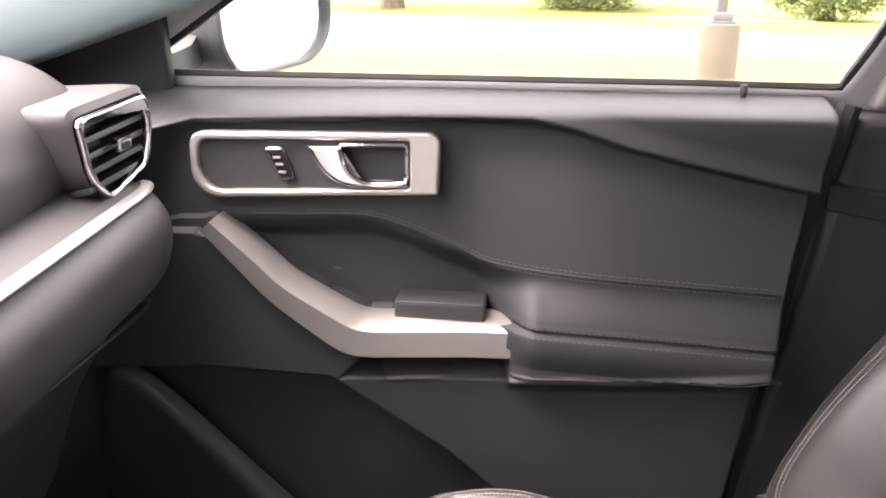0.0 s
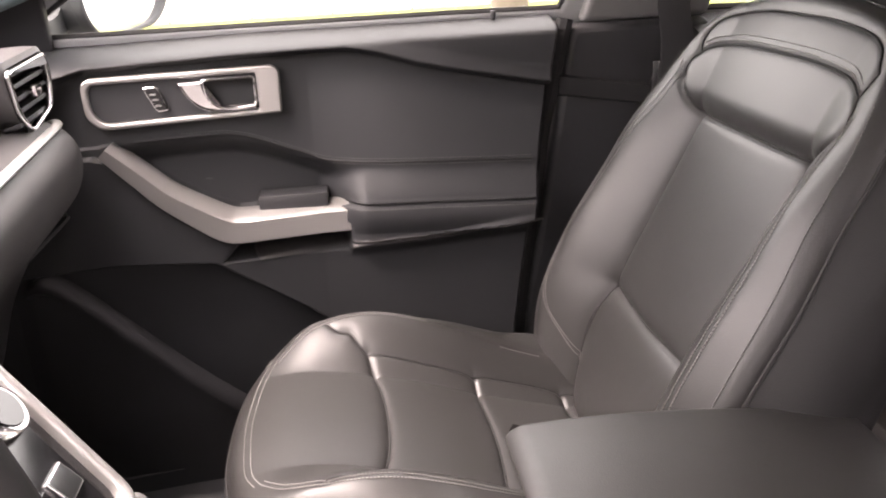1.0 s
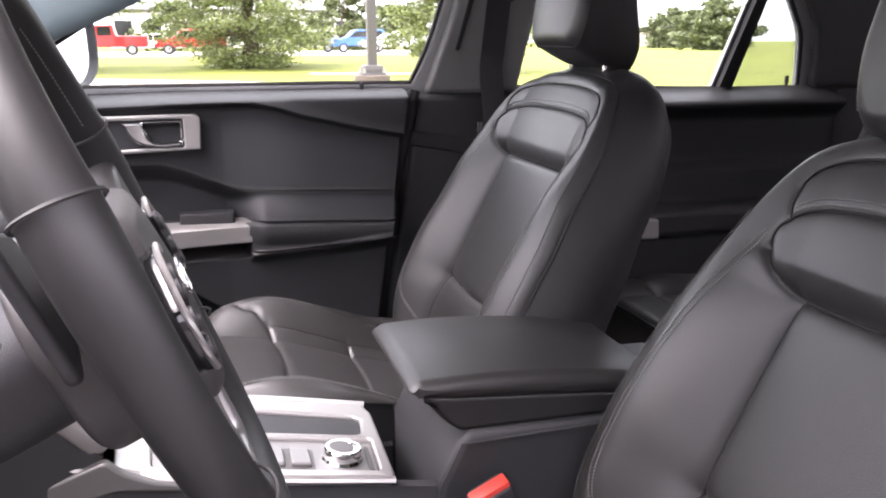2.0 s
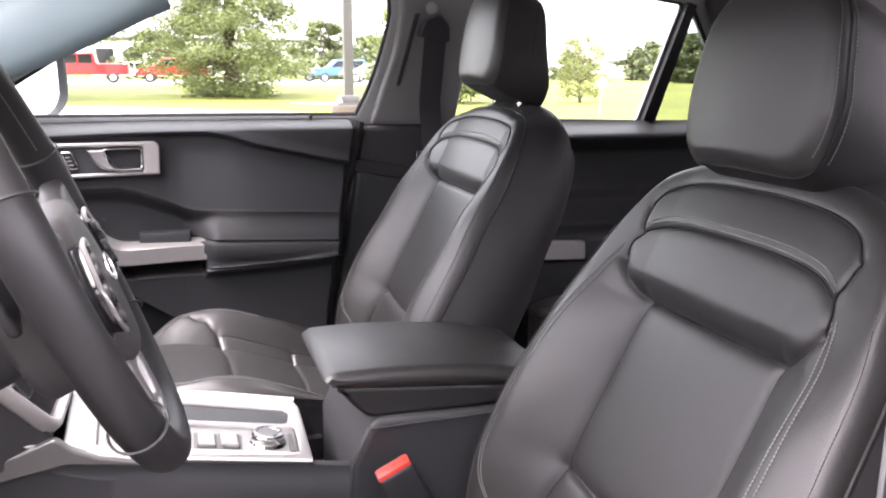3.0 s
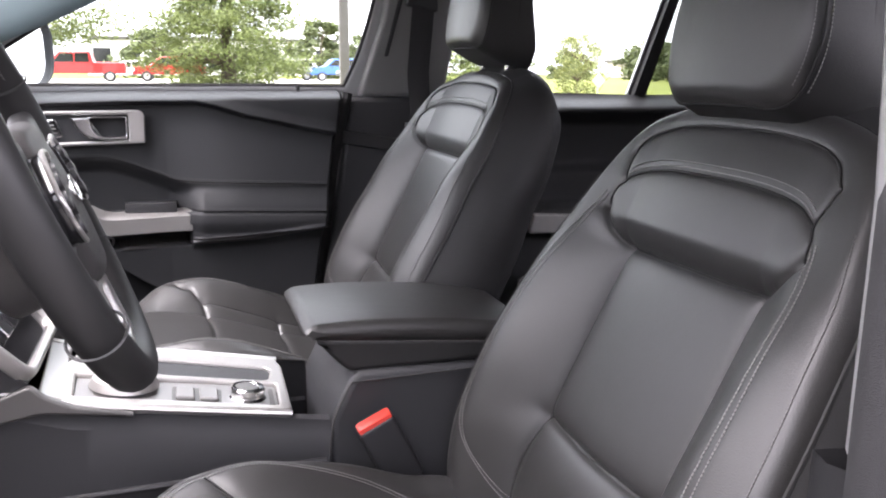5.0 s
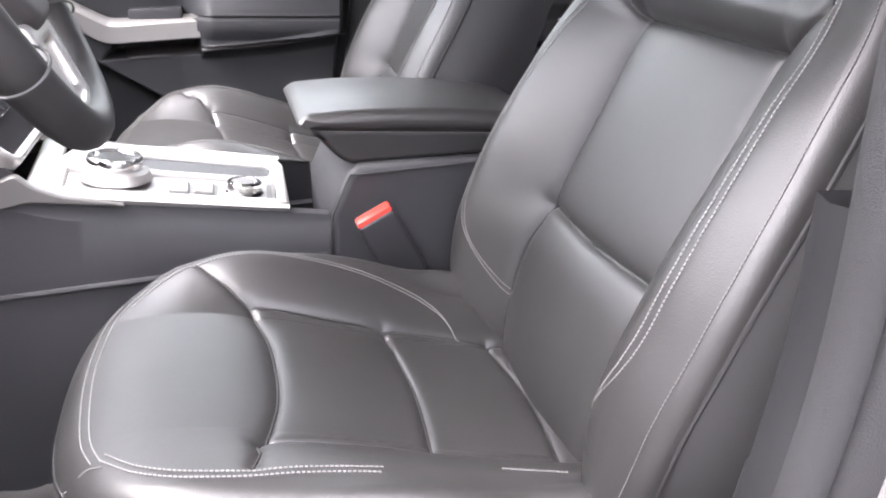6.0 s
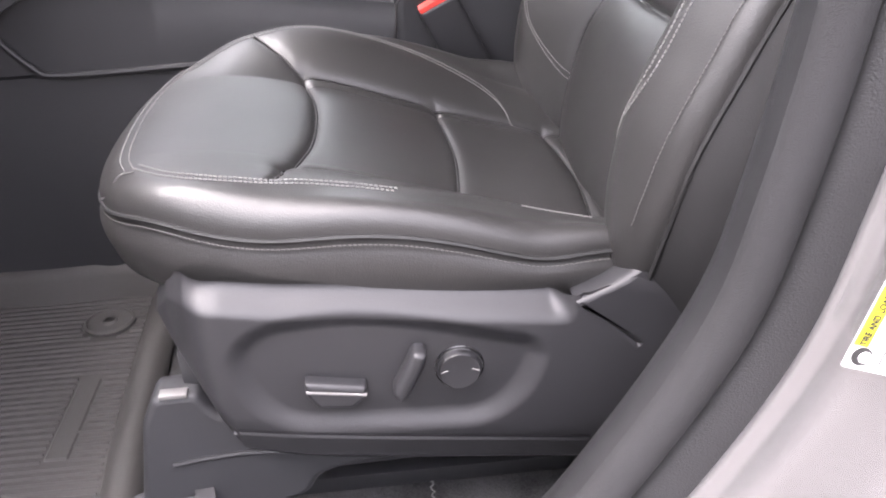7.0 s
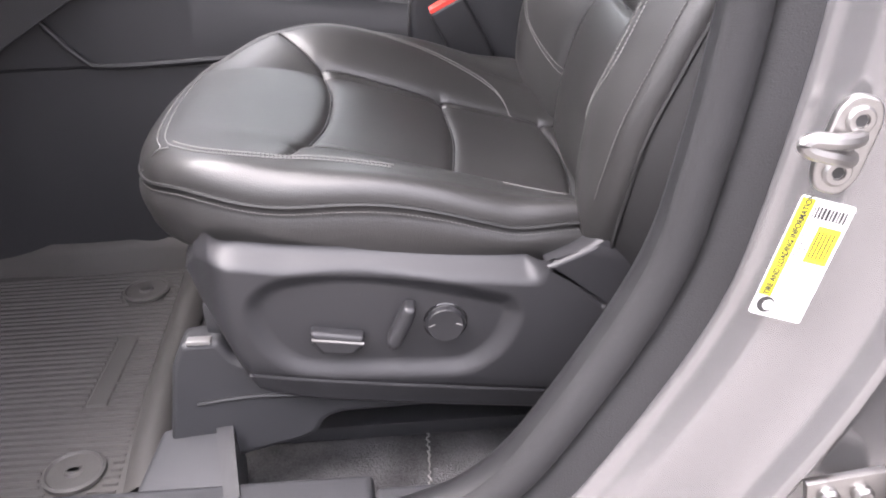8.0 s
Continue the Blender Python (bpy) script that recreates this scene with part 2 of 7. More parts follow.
def near_line(a, b, line):
    """The distance of points to a polyline."""
    line = np.asarray(line, float)
    best = np.full(np.shape(a), 9.0)
    for (x0, y0), (x1, y1) in zip(line, line[1:]):
        dx, dy = x1 - x0, y1 - y0
        t = np.clip(((a - x0) * dx + (b - y0) * dy) / (dx * dx + dy * dy + 1e-12), 0, 1)
        best = np.minimum(best, np.hypot(a - x0 - t * dx, b - y0 - t * dy))
    return best


def grid_mesh(name, P, flip=False):
    """A sheet from an array of points (rows, columns, 3)."""
    h, w = P.shape[:2]
    i = np.arange(h * w).reshape(h, w)
    f = np.stack([i[:-1, :-1], i[:-1, 1:], i[1:, 1:], i[1:, :-1]], axis=-1).reshape(-1, 4)
    if flip:
        f = f[:, ::-1]
    me = bpy.data.meshes.new(name)
    me.from_pydata(P.reshape(-1, 3).tolist(), [], f.tolist())
    return me


def pad(name, outline, front, thick, place, edge=0.03, n=220, m=56, rear=None, bulge=0.0, pinch=0.0, split=False):
    """An upholstered body: an outline in (a, b), a front face front(a, b), rounded rims, sides and a back. place(a, b, c) gives the world's metres."""
    o = even(outline, count=n, closed=True)
    mid = o.mean(axis=0)
    rad = np.linalg.norm(o - mid, axis=1).mean()
    k = edge / rad
    rs, drop, side = [], [], []
    for i in range(1, m + 1):
        rs.append((1 - k) * (i / m) ** 0.85), drop.append(0), side.append(0)
    for i in range(1, 9):
        f = i / 8 * math.pi / 2
        rs.append(1 - k + k * math.sin(f)), drop.append(edge * (1 - math.cos(f))), side.append(0)
    for i in range(1, 9):
        rs.append(1 + bulge * math.sin(math.pi * i / 8) - pinch / rad * math.exp(-(i - 1) ** 2 / 2.0)), drop.append(edge), side.append(i / 8)
    back = edge * 0.6
    for i in range(1, 6):
        f = i / 5 * math.pi / 2
        rs.append(1 - back / rad * (1 - math.cos(f))), drop.append(edge + back * math.sin(f)), side.append(1)
    for r in (0.7, 0.4, 0.15):
        rs.append(r), drop.append(edge + back), side.append(1)
    R = np.array(rs)[:, None]
    A = mid[0] + (o[:, 0] - mid[0])[None, :] * R
    B = mid[1] + (o[:, 1] - mid[1])[None, :] * R
    C = front(A, B) - np.array(drop)[:, None]
    S = np.array(side)[:, None]
    T = thick(A, B) if callable(thick) else np.full(A.shape, thick)
    low = (front(A, B) - T) if rear is None else rear(A, B)
    full = front(A, B) - edge
    C = np.where(S > 0, full + (low + back - full) * S - (np.array(drop)[:, None] - edge) * (S > 0), C)
    P = np.stack(place(A, B, C), axis=-1)
    verts = P.reshape(-1, 3).tolist()
    c0 = front(np.array([mid[0]]), np.array([mid[1]]))[0]
    verts.append([float(np.ravel(q)[0]) for q in place(np.array([mid[0]]), np.array([mid[1]]), np.array([c0]))])
    h = len(rs)
    i = np.arange(h * n).reshape(h, n)
    j = np.roll(i, -1, axis=1)
    f = np.stack([i[:-1], j[:-1], j[1:], i[1:]], axis=-1).reshape(-1, 4).tolist()
    cap = [[int(i[0, q]), int(h * n), int(j[0, q])][::-1] for q in range(n)]
    last = [[int(q) for q in i[-1]]]
    cut = (m + 8 - 1) * n
    groups = [f[:cut] + cap, f[cut:] + last] if split else [f + cap + last]
    meshes = []
    for faces in groups:
        me = bpy.data.meshes.new(name)
        me.from_pydata(verts, [], faces)
        bm = bmesh.new()
        bm.from_mesh(me)
        bmesh.ops.delete(bm, geom=[v for v in bm.verts if not v.link_faces], context="VERTS")
        bmesh.ops.recalc_face_normals(bm, faces=bm.faces)
        bm.to_mesh(me)
        bm.free()
        meshes.append(me)
    return meshes if split else meshes[0]


def stitches(lines, length=0.0024, gap=0.0012, r=0.00042, lift=0.0005, normal=(0, 0, 1)):
    """Rows of thread: a short bar for every stitch along the lines."""
    bm = bmesh.new()
    nrm = Vector(normal).normalized()
    for line in lines:
        p = even(line, step=0.0012)
        s = int(round(length / 0.0012)), int(round(gap / 0.0012))
        i = 0
        while i + s[0] < len(p):
            a, b = Vector(p[i]), Vector(p[i + s[0]])
            d = (b - a).normalized()
            side = d.cross(nrm).normalized() * r
            top = nrm * lift
            q = [a - side, a + side, b + side, b - side]
            lo = [bm.verts.new(v - top) for v in q]
            hi = [bm.verts.new(v + top) for v in q]
            bm.faces.new(hi)
            for k in range(4):
                bm.faces.new((lo[k], lo[(k + 1) % 4], hi[(k + 1) % 4], hi[k]))
            i += s[0] + s[1]
    return bm


def words(text, size, place, name="lettering"):
    """Raised letters in the built-in font as a mesh."""
    cu = bpy.data.curves.new(name, "FONT")
    cu.body, cu.size, cu.extrude, cu.align_x, cu.offset = text, size, 0.0002, "LEFT", 0.00011
    ob = bpy.data.objects.new(name, cu)
    scene.collection.objects.link(ob)
    dg = bpy.context.evaluated_depsgraph_get()
    me = bpy.data.meshes.new_from_object(ob.evaluated_get(dg))
    bpy.data.objects.remove(ob)
    bpy.data.curves.remove(cu)
    for v in me.vertices:
        v.co = place(*v.co)
    return me


# ---- outside ----
GRASS = material("mown_grass", (0.135, 0.15, 0.028), 0.9, grain=1.0, scale=18, spread=0.35, stain=0.25, spec=0.2)
ROADMAT = material("pale_concrete_road", (0.42, 0.39, 0.36), 0.85, grain=0.5, scale=40, spread=0.12, stain=0.4, spec=0.2)
KERB = material("kerb_concrete", (0.40, 0.36, 0.31), 0.85, grain=0.6, scale=60, spread=0.2, stain=1.5)
LOT = material("worn_concrete_lot", (0.13, 0.124, 0.118), 0.9, grain=0.8, scale=80, spread=0.3, stain=0.8)
PIER = material("pier_concrete", (0.095, 0.073, 0.058), 0.9, grain=0.7, scale=35, spread=0.25, stain=3)
POST = material("grey_post_paint", (0.085, 0.076, 0.075), 0.5, spread=0.08)
BARK = material("bark", (0.11, 0.085, 0.06), 0.95, grain=1.0, scale=25, spread=0.4)


def leaf_material(name, color):
    mat = bpy.data.materials.new(name)
    mat.use_nodes = True
    nt = mat.node_tree
    b = nt.nodes["Principled BSDF"]
    b.inputs["Roughness"].default_value = 0.6
    b.inputs["Subsurface Weight"].default_value = 0.0
    geo = nt.nodes.new("ShaderNodeNewGeometry")
    ramp = nt.nodes.new("ShaderNodeMapRange")
    ramp.inputs["To Min"].default_value, ramp.inputs["To Max"].default_value = 0.55, 1.5
    nt.links.new(geo.outputs["Random Per Island"], ramp.inputs["Value"])
    mul = nt.nodes.new("ShaderNodeVectorMath")
    mul.operation = "SCALE"
    mul.inputs[0].default_value = color
    nt.links.new(ramp.outputs[0], mul.inputs["Scale"])
    nt.links.new(mul.outputs[0], b.inputs["Base Color"])
    tr = nt.nodes.new("ShaderNodeBsdfTranslucent")
    nt.links.new(mul.outputs[0], tr.inputs["Color"])
    mix = nt.nodes.new("ShaderNodeMixShader")
    mix.inputs[0].default_value = 0.35
    nt.links.new(b.outputs[0], mix.inputs[1])
    nt.links.new(tr.outputs[0], mix.inputs[2])
    nt.links.new(mix.outputs[0], nt.nodes["Material Output"].inputs["Surface"])
    return mat


LEAF = leaf_material("cypress_leaves", (0.165, 0.195, 0.07))
LEAF2 = leaf_material("broad_leaves", (0.21, 0.225, 0.085))
LEAF3 = leaf_material("far_leaves", (0.10, 0.12, 0.05))


FAR_EDGE = [(-90, 64), (-60, 52), (-30, 41), (-10, 33.5), (-3, 28.4), (4, 22.2), (9.4, 16.4), (13, 14.6), (20, 11.8), (40, 5), (90, -12)]
NEAR_EDGE = [(-90, 16.3), (5, 16.3), (9, 13.6), (20, 8.0), (40, 0.0), (90, -20)]


def lie(y, x=None):
    """The height of the ground: flat by the road, rising gently behind the kerb to the far car park."""
    z = 0.40 * smooth(32, 50, y)
    if x is not None:
        z = z + 0.10 * smooth(0.05, 0.5, y - np.interp(x, *zip(*FAR_EDGE)))
    return z


def outside_ground():
    ys = np.concatenate([[-3000, -300, -60], np.arange(-20, 12, 4.0), np.arange(12, 46, 0.5), [48, 52, 60, 80, 120, 300, 3000]])
    xs = np.concatenate([[-3000, -300, -100], np.arange(-60, -16, 4.0), np.arange(-16, 24, 0.6), np.arange(24, 61, 4.0), [100, 300, 3000]])
    X, Y = np.meshgrid(xs, ys)
    ob = part("ground", grid_mesh("ground", np.stack([X, Y, lie(Y, X) - 0.005], axis=-1)), GRASS, sharp=0)
    tagged(ob, "bright mown grass verge rising gently to a car park", "grass", kind="structure")
    road = part("road", plate([NEAR_EDGE + FAR_EDGE[::-1]], 0.2, 0.002, lambda u, v, w: (u, v, w - 0.085)), ROADMAT)
    tagged(road, "pale sun-bleached concrete road beyond the grass strip", "road", kind="structure")
    lot = part("pavement", box(-60, 60, -30, 5.5, -0.2, 0.008, 0.003, 1), LOT)
    tagged(lot, "worn grey concrete parking surface under the car", "pavement", kind="structure")
    far = part("pavement", box(-90, 19, 52, 80, 0.2, 0.545, 0.003, 1), ROADMAT)
    tagged(far, "pale surface of the far car park behind the trees", "pavement", kind="structure")
    path = part("pavement", plate([[(4.2, 32.4), (9.2, 30.6), (9.2, 29.4), (4.2, 31.2)]], 0.3, 0.01, lambda u, v, w: (u, v, float(lie(v)) + 0.10 - 0.14 + w)), ROADMAT)
    tagged(path, "narrow pale footpath crossing the grass", "path", kind="structure")
    for edge, h, lo, hi in ((FAR_EDGE, 0.15, -30, 40), (NEAR_EDGE, 0.07, -30, 40)):
        kerb = thing("kerb", "long low concrete kerb along the road edge", "kerb", "road kerbs", "structure", (edge[1][0], edge[1][1], 0))
        pts = [p for p in even(edge, step=1.5) if lo < p[0] < hi]
        stone = None
        for p, q in zip(pts, pts[1:]):
            m = Matrix.Translation(((p[0] + q[0]) / 2, (p[1] + q[1]) / 2, 0)) @ Matrix.Rotation(math.atan2(q[1] - p[1], q[0] - p[0]), 4, "Z")
            if stone is None:
                stone = box(-0.74, 0.74, -0.14, 0.14, -0.1, h, 0.03, 2)
                me = bpy.data.meshes.new("kerb_stone")
                stone.to_mesh(me)
                stone.free()
                me.materials.append(KERB)
                stone = me
            c = new("kerb_stone", stone)
            c.parent, c.matrix_basis = kerb, Matrix.Translation((-edge[1][0], -edge[1][1], 0)) @ m


def leaves(centres, radius, per, size, flat, rng):
    """Small leaf blades scattered in clumps."""
    n = len(centres) * per
    c = np.repeat(np.array(centres), per, axis=0)
    g = rng.normal(size=(n, 3))
    g /= np.linalg.norm(g, axis=1)[:, None]
    g *= (rng.random(n) ** 0.45)[:, None] * np.repeat(np.array(radius), per)[:, None]
    g[:, 2] *= flat
    p = c + g
    u = rng.normal(size=(n, 3))
    u[:, 2] *= 0.5
    u /= np.linalg.norm(u, axis=1)[:, None]
    v = np.cross(u, rng.normal(size=(n, 3)))
    v /= np.linalg.norm(v, axis=1)[:, None]
    s = (size * (0.6 + 0.8 * rng.random(n)))[:, None]
    q = np.stack([p - u * s, p + v * s * 0.45, p + u * s, p - v * s * 0.45], axis=1)
    me = bpy.data.meshes.new("crown")
    me.from_pydata(q.reshape(-1, 3).tolist(), [], np.arange(n * 4).reshape(n, 4).tolist())
    return me


def tree(x, y, height, width, low, shape, label, mat, seed, size=0.16, per=70, clumps=150, flat=0.5):
    rng = np.random.default_rng(seed)
    z0 = float(lie(y))
    ob = thing("tree", label, "tree", "trees on the verge", at=(x, y, z0))
    lean = [(x + rng.normal() * 0.04 * i, y + rng.normal() * 0.04 * i, z0 - 0.05 + height * 0.95 * i / 8) for i in range(9)]
    w = 0.032 * height
    part("trunk", tube(lean, [w * (1.25 if i == 0 else 1 - 0.11 * i) for i in range(9)], 10), BARK, ob)
    cs, rs = [], []
    for i in range(clumps):
        f = rng.random() ** 0.9
        h = low + (height - low) * f
        if shape == "cone":
            r = width / 2 * (1 - f) ** 0.75 * (0.75 + 0.35 * rng.random())
            r *= 0.35 + 0.65 * smooth(0, 0.12, f)
        else:
            r = width / 2 * math.sqrt(max(0.02, 1 - (2 * f - 0.85) ** 2 / 1.4)) * (0.7 + 0.35 * rng.random())
        a = rng.random() * math.tau
        rr = r * (0.45 + 0.55 * rng.random())
        cs.append((x + rr * math.cos(a), y + rr * math.sin(a), z0 + h - 0.12 * rr))
        rs.append((0.10 + 0.05 * rng.random()) * width * (1.0 - 0.45 * f))
    for i in range(14):
        c = cs[i * 3 % len(cs)]
        s = lean[min(8, max(1, int((c[2] - z0) / height * 7)))]
        mid = [(s[k] + c[k]) / 2 for k in range(3)]
        mid[2] += 0.1
        part("limb", tube([s, mid, c], [w * 0.35, w * 0.22, w * 0.08], 6), BARK, ob)
    part("crown", leaves(cs, rs, per, size, flat, rng), mat, ob, sharp=0)
    return ob


def lamp_post(x, y):
    ob = thing("lamp_post", "grey square lamp post on a round concrete pier", "lamp post", at=(x, y, 0))
    part("pier", disc((x, y, -0.1), (0, 0, 1), [(0.24, 0), (0.24, 0.86), (0.235, 0.89), (0.215, 0.90)], 28), PIER, ob, "weathered tan concrete pier")
    part("base_plate", box(x - 0.16, x + 0.16, y - 0.16, y + 0.16, 0.80, 0.83, 0.005), POST, ob)
    part("base_cover", box(x - 0.13, x + 0.13, y - 0.13, y + 0.13, 0.825, 0.93, 0.02), POST, ob)
    part("post", box(x - 0.062, x + 0.062, y - 0.062, y + 0.062, 0.92, 9.0, 0.012), POST, ob)
    for sx in (-1, 1):
        for sy in (-1, 1):
            part("bolt", disc((x + sx * 0.13, y + sy * 0.13, 0.83), (0, 0, 1), [(0.022, 0), (0.022, 0.03), (0.012, 0.03), (0.012, 0.06)], 8), STEEL, ob)


def parked_car(x, y, color, label, kind="sedan", length=4.6, name="parked_car"):
    """A parked vehicle seen from the side, with body, glasshouse, wheels and lights."""
    z = 0.545
    ob = thing(name, label, "car" if kind != "pickup" else "pickup truck", "parked vehicles", at=(x, y, z))
    mat = material("car_paint", color, 0.3, metal=0.2, spread=0.05, coat=0.7)
    L = length / 2
    if kind == "pickup":
        prof = [(-L, 0.5), (-L, 1.05), (-L + 1.2, 1.15), (-L + 1.75, 1.82), (L - 2.0, 1.86), (L - 1.85, 1.2), (L, 1.2), (L, 0.5)]
        win = [(-L + 1.45, 1.2), (-L + 1.85, 1.72), (L - 2.15, 1.75), (L - 2.1, 1.2)]
    elif kind == "suv":
        prof = [(-L, 0.45), (-L, 0.95), (-L + 1.1, 1.08), (-L + 1.7, 1.62), (L - 0.6, 1.66), (L - 0.1, 1.1), (L, 0.5)]
        win = [(-L + 1.35, 1.1), (-L + 1.8, 1.52), (L - 0.75, 1.55), (L - 0.45, 1.1)]
    else:
        prof = [(-L, 0.4), (-L, 0.75), (-L + 1.2, 0.92), (-L + 1.9, 1.40), (L - 1.6, 1.42), (L - 0.8, 0.98), (L, 0.92), (L, 0.4)]
        win = [(-L + 1.5, 0.95), (-L + 2.0, 1.32), (L - 1.65, 1.34), (L - 1.1, 0.98)]
    flat = lambda u, v, w: (x + u, y - w, z + v)
    part("body", plate([rounded(prof, 0.12)], 1.8, 0.08, flat), mat, ob)
    mid = (win[1][0] + win[2][0]) / 2
    for name_, pts in (("window", [win[0], win[1], (mid - 0.04, win[1][1]), (mid - 0.04, win[0][1])]), ("window", [(mid + 0.04, win[3][1]), (mid + 0.04, win[2][1]), win[2], win[3]])):
        part(name_, plate([rounded(pts, 0.05)], 0.02, 0.004, lambda u, v, w: (x + u, y - 0.905 - w, z + v)), GLOSS, ob, "dark side window")
    for sx in (-L + 0.85, L - 0.95):
        wheel = part("wheel", disc((x + sx, y - 0.72, z + 0.34), (0, -1, 0), [(0.34, -0.1), (0.35, -0.05), (0.35, 0.12), (0.32, 0.19), (0.22, 0.2)], 24), RUBBER, ob, "black tyre on a silver rim")
        part("rim", disc((x + sx, y - 0.93, z + 0.34), (0, -1, 0), [(0.22, 0), (0.21, 0.02), (0.08, 0.0), (0.05, 0.03)], 20), STEEL, wheel)
    part("bumper", box(x - L - 0.05, x - L + 0.15, y - 0.85, y + 0.85, z + 0.4, z + 0.6, 0.04), DARK, ob)
    part("tail_light", box(x + L - 0.06, x + L + 0.02, y - 0.91, y - 0.7, z + 0.75, z + 0.95, 0.02), RED, ob)
    part("headlight", box(x - L - 0.02, x - L + 0.15, y - 0.91, y - 0.6, z + 0.7, z + 0.85, 0.02), WHITE, ob)
    return ob


def far_building(x, y, w, h, d, color, label, rows, cols):
    ob = thing("building", label, "building", at=(x, y, 0))
    wall = material("building_wall", color, 0.9, grain=0.3, scale=8, spread=0.12, stain=0.3)
    part("wall", box(x - w / 2, x + w / 2, y, y + d, 0, h, 0.05, 1), wall, ob)
    part("roof", box(x - w / 2 - 0.4, x + w / 2 + 0.4, y - 0.4, y + d + 0.4, h, h + 0.6, 0.05, 1), POST, ob)
    for i in range(rows):
        for k in range(cols):
            cx = x - w / 2 + (k + 0.5) * w / cols
            cz = (i + 0.5) * h / rows
            part("window", box(cx - w / cols * 0.3, cx + w / cols * 0.3, y - 0.06, y + 0.05, cz - h / rows * 0.28, cz + h / rows * 0.28, 0.02, 1), GLOSS, ob)


def street_sign(x, y):
    ob = thing("street_sign", "small pale diamond road sign on a thin steel post", "road sign", at=(x, y, 0))
    z = float(lie(y))
    part("post", tube([(x, y, z - 0.1), (x, y, z + 1.15)], 0.022, 8), STEEL, ob)
    part("panel", plate([rounded([(-0.21, 0), (0, 0.21), (0.21, 0), (0, -0.21)], 0.03)], 0.012, 0.002, lambda u, v, w: (x + u, y - 0.05 - w, z + 0.98 + v)), STEEL, ob)


def side_wall():
    """An unseen wall, added on the open side behind the camera, closes the place and blocks low light."""
    mat = material("grey_render", (0.16, 0.156, 0.152), 0.9, grain=0.6, scale=60, spread=0.2, stain=1.2)
    ob = part("shade_wall", box(-7.0, 9.0, -5.6, -5.3, -0.05, 2.6, 0.01, 1), mat)
    tagged(ob, "added unseen grey wall shading the car's open side", "wall", kind="structure")


# ---- the car's shell ----
BELT_Z = 1.136


def side_y(z):
    """The inner face of the passenger side, leaning inwards above the belt line."""
    return 0.79 - 0.45 * (z - BELT_Z)


def car_shell():
    car = thing("car_body", "grey sport utility vehicle shell with its driver door open", "car", kind="structure", at=(0.9, 0, 0.4))
    # passenger side frame above the belt, with its window openings
    front_window = spline([(-0.40, 1.150), (-0.29, 1.143), (-0.283, 1.139)], 1) + [(0.30, 1.139), (0.452, 1.137)] + spline([(0.452, 1.137), (0.479, 1.205), (0.500, 1.291), (0.507, 1.350), (0.494, 1.395), (0.465, 1.424), (0.417, 1.441), (0.347, 1.448), (0.269, 1.446), (0.183, 1.428), (0.076, 1.374), (-0.105, 1.268), (-0.30, 1.150)], 5)
    front_window = [(-0.285, 1.139)] + front_window[3:-1]
    rear_window = rounded([(0.672, 1.125), (1.150, 1.113), (1.180, 1.382), (0.93, 1.412), (0.705, 1.418)], [0.01, 0.006, 0.008, 0.03, 0.03])
    quarter = rounded([(1.183, 1.112), (1.375, 1.106), (1.33, 1.23), (1.205, 1.378), (1.192, 1.360)], [0.008, 0.02, 0.03, 0.008, 0.004])
    cargo = rounded([(1.62, 1.12), (2.25, 1.12), (2.15, 1.36), (1.60, 1.37)], 0.04)
    outer = [(-0.62, 1.10), (2.7, 1.10), (2.6, 1.50), (-0.0, 1.50), (-0.09, 1.44), (-0.30, 1.33), (-0.62, 1.17)]
    lean = lambda u, v, w: (u, side_y(v) - w * 0.91 + 0.012, v - w * 0.41 * 0)
    part("side_frame", plate([outer, front_window, rear_window, quarter, cargo], 0.036, 0.008, lean, 3), TRIM, car, "light grey window surround")
    for loop, nm in ((front_window, "window_seal"), (rear_window, "window_seal"), (quarter, "window_seal")):
        pts = [(p[0], side_y(p[1]) + 0.004, p[1]) for p in loop]
        part(nm, tube(even(pts, step=0.012, closed=True), 0.0055, 6, True), RUBBER, car, "black rubber window seal")
    for loop, m in ((front_window, GLASS), (rear_window, GLASS), (quarter, TINT), (cargo, TINT)):
        pane = part("side_window", plate([loop], 0.004, 0.0005, lambda u, v, w: (u, side_y(v) + 0.016 - w, v)), m, car, "clear side window glass")
        pane.visible_shadow = False
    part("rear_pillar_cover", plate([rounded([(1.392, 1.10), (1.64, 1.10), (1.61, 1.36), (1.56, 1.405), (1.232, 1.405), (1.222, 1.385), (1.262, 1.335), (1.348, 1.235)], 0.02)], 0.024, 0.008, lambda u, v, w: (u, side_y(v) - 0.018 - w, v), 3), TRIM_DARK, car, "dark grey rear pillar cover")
    # division bar between rear window and quarter light
    part("division_bar", loft([[(1.150, 0.806, 1.112), (1.183, 0.806, 1.112), (1.183, 0.782, 1.112), (1.150, 0.782, 1.112)], [(1.180, 0.684, 1.383), (1.201, 0.684, 1.377), (1.201, 0.659, 1.377), (1.180, 0.659, 1.383)]]), RUBBER, car, "black division bar")
    # headliner
    xs = np.linspace(-0.02, 2.75, 90)
    ys = np.linspace(-0.70, 0.70, 61)
    X, Y = np.meshgrid(xs, ys)

    def roof(X, Y):
        a = np.abs(Y) / 0.70
        crown = 1.552 + 0.018 * smooth(0.2, 0.9, X)
        z = crown - 0.05 * a ** 2 - 0.075 * smooth(0.72, 1.0, a)
        z -= 0.060 * (1 - smooth(-0.02, 0.30, X)) ** 1.4
        z += 0.012 * (near_line(X, Y, [(0.20, 0.60), (0.52, 0.60)]) < -1)
        return z

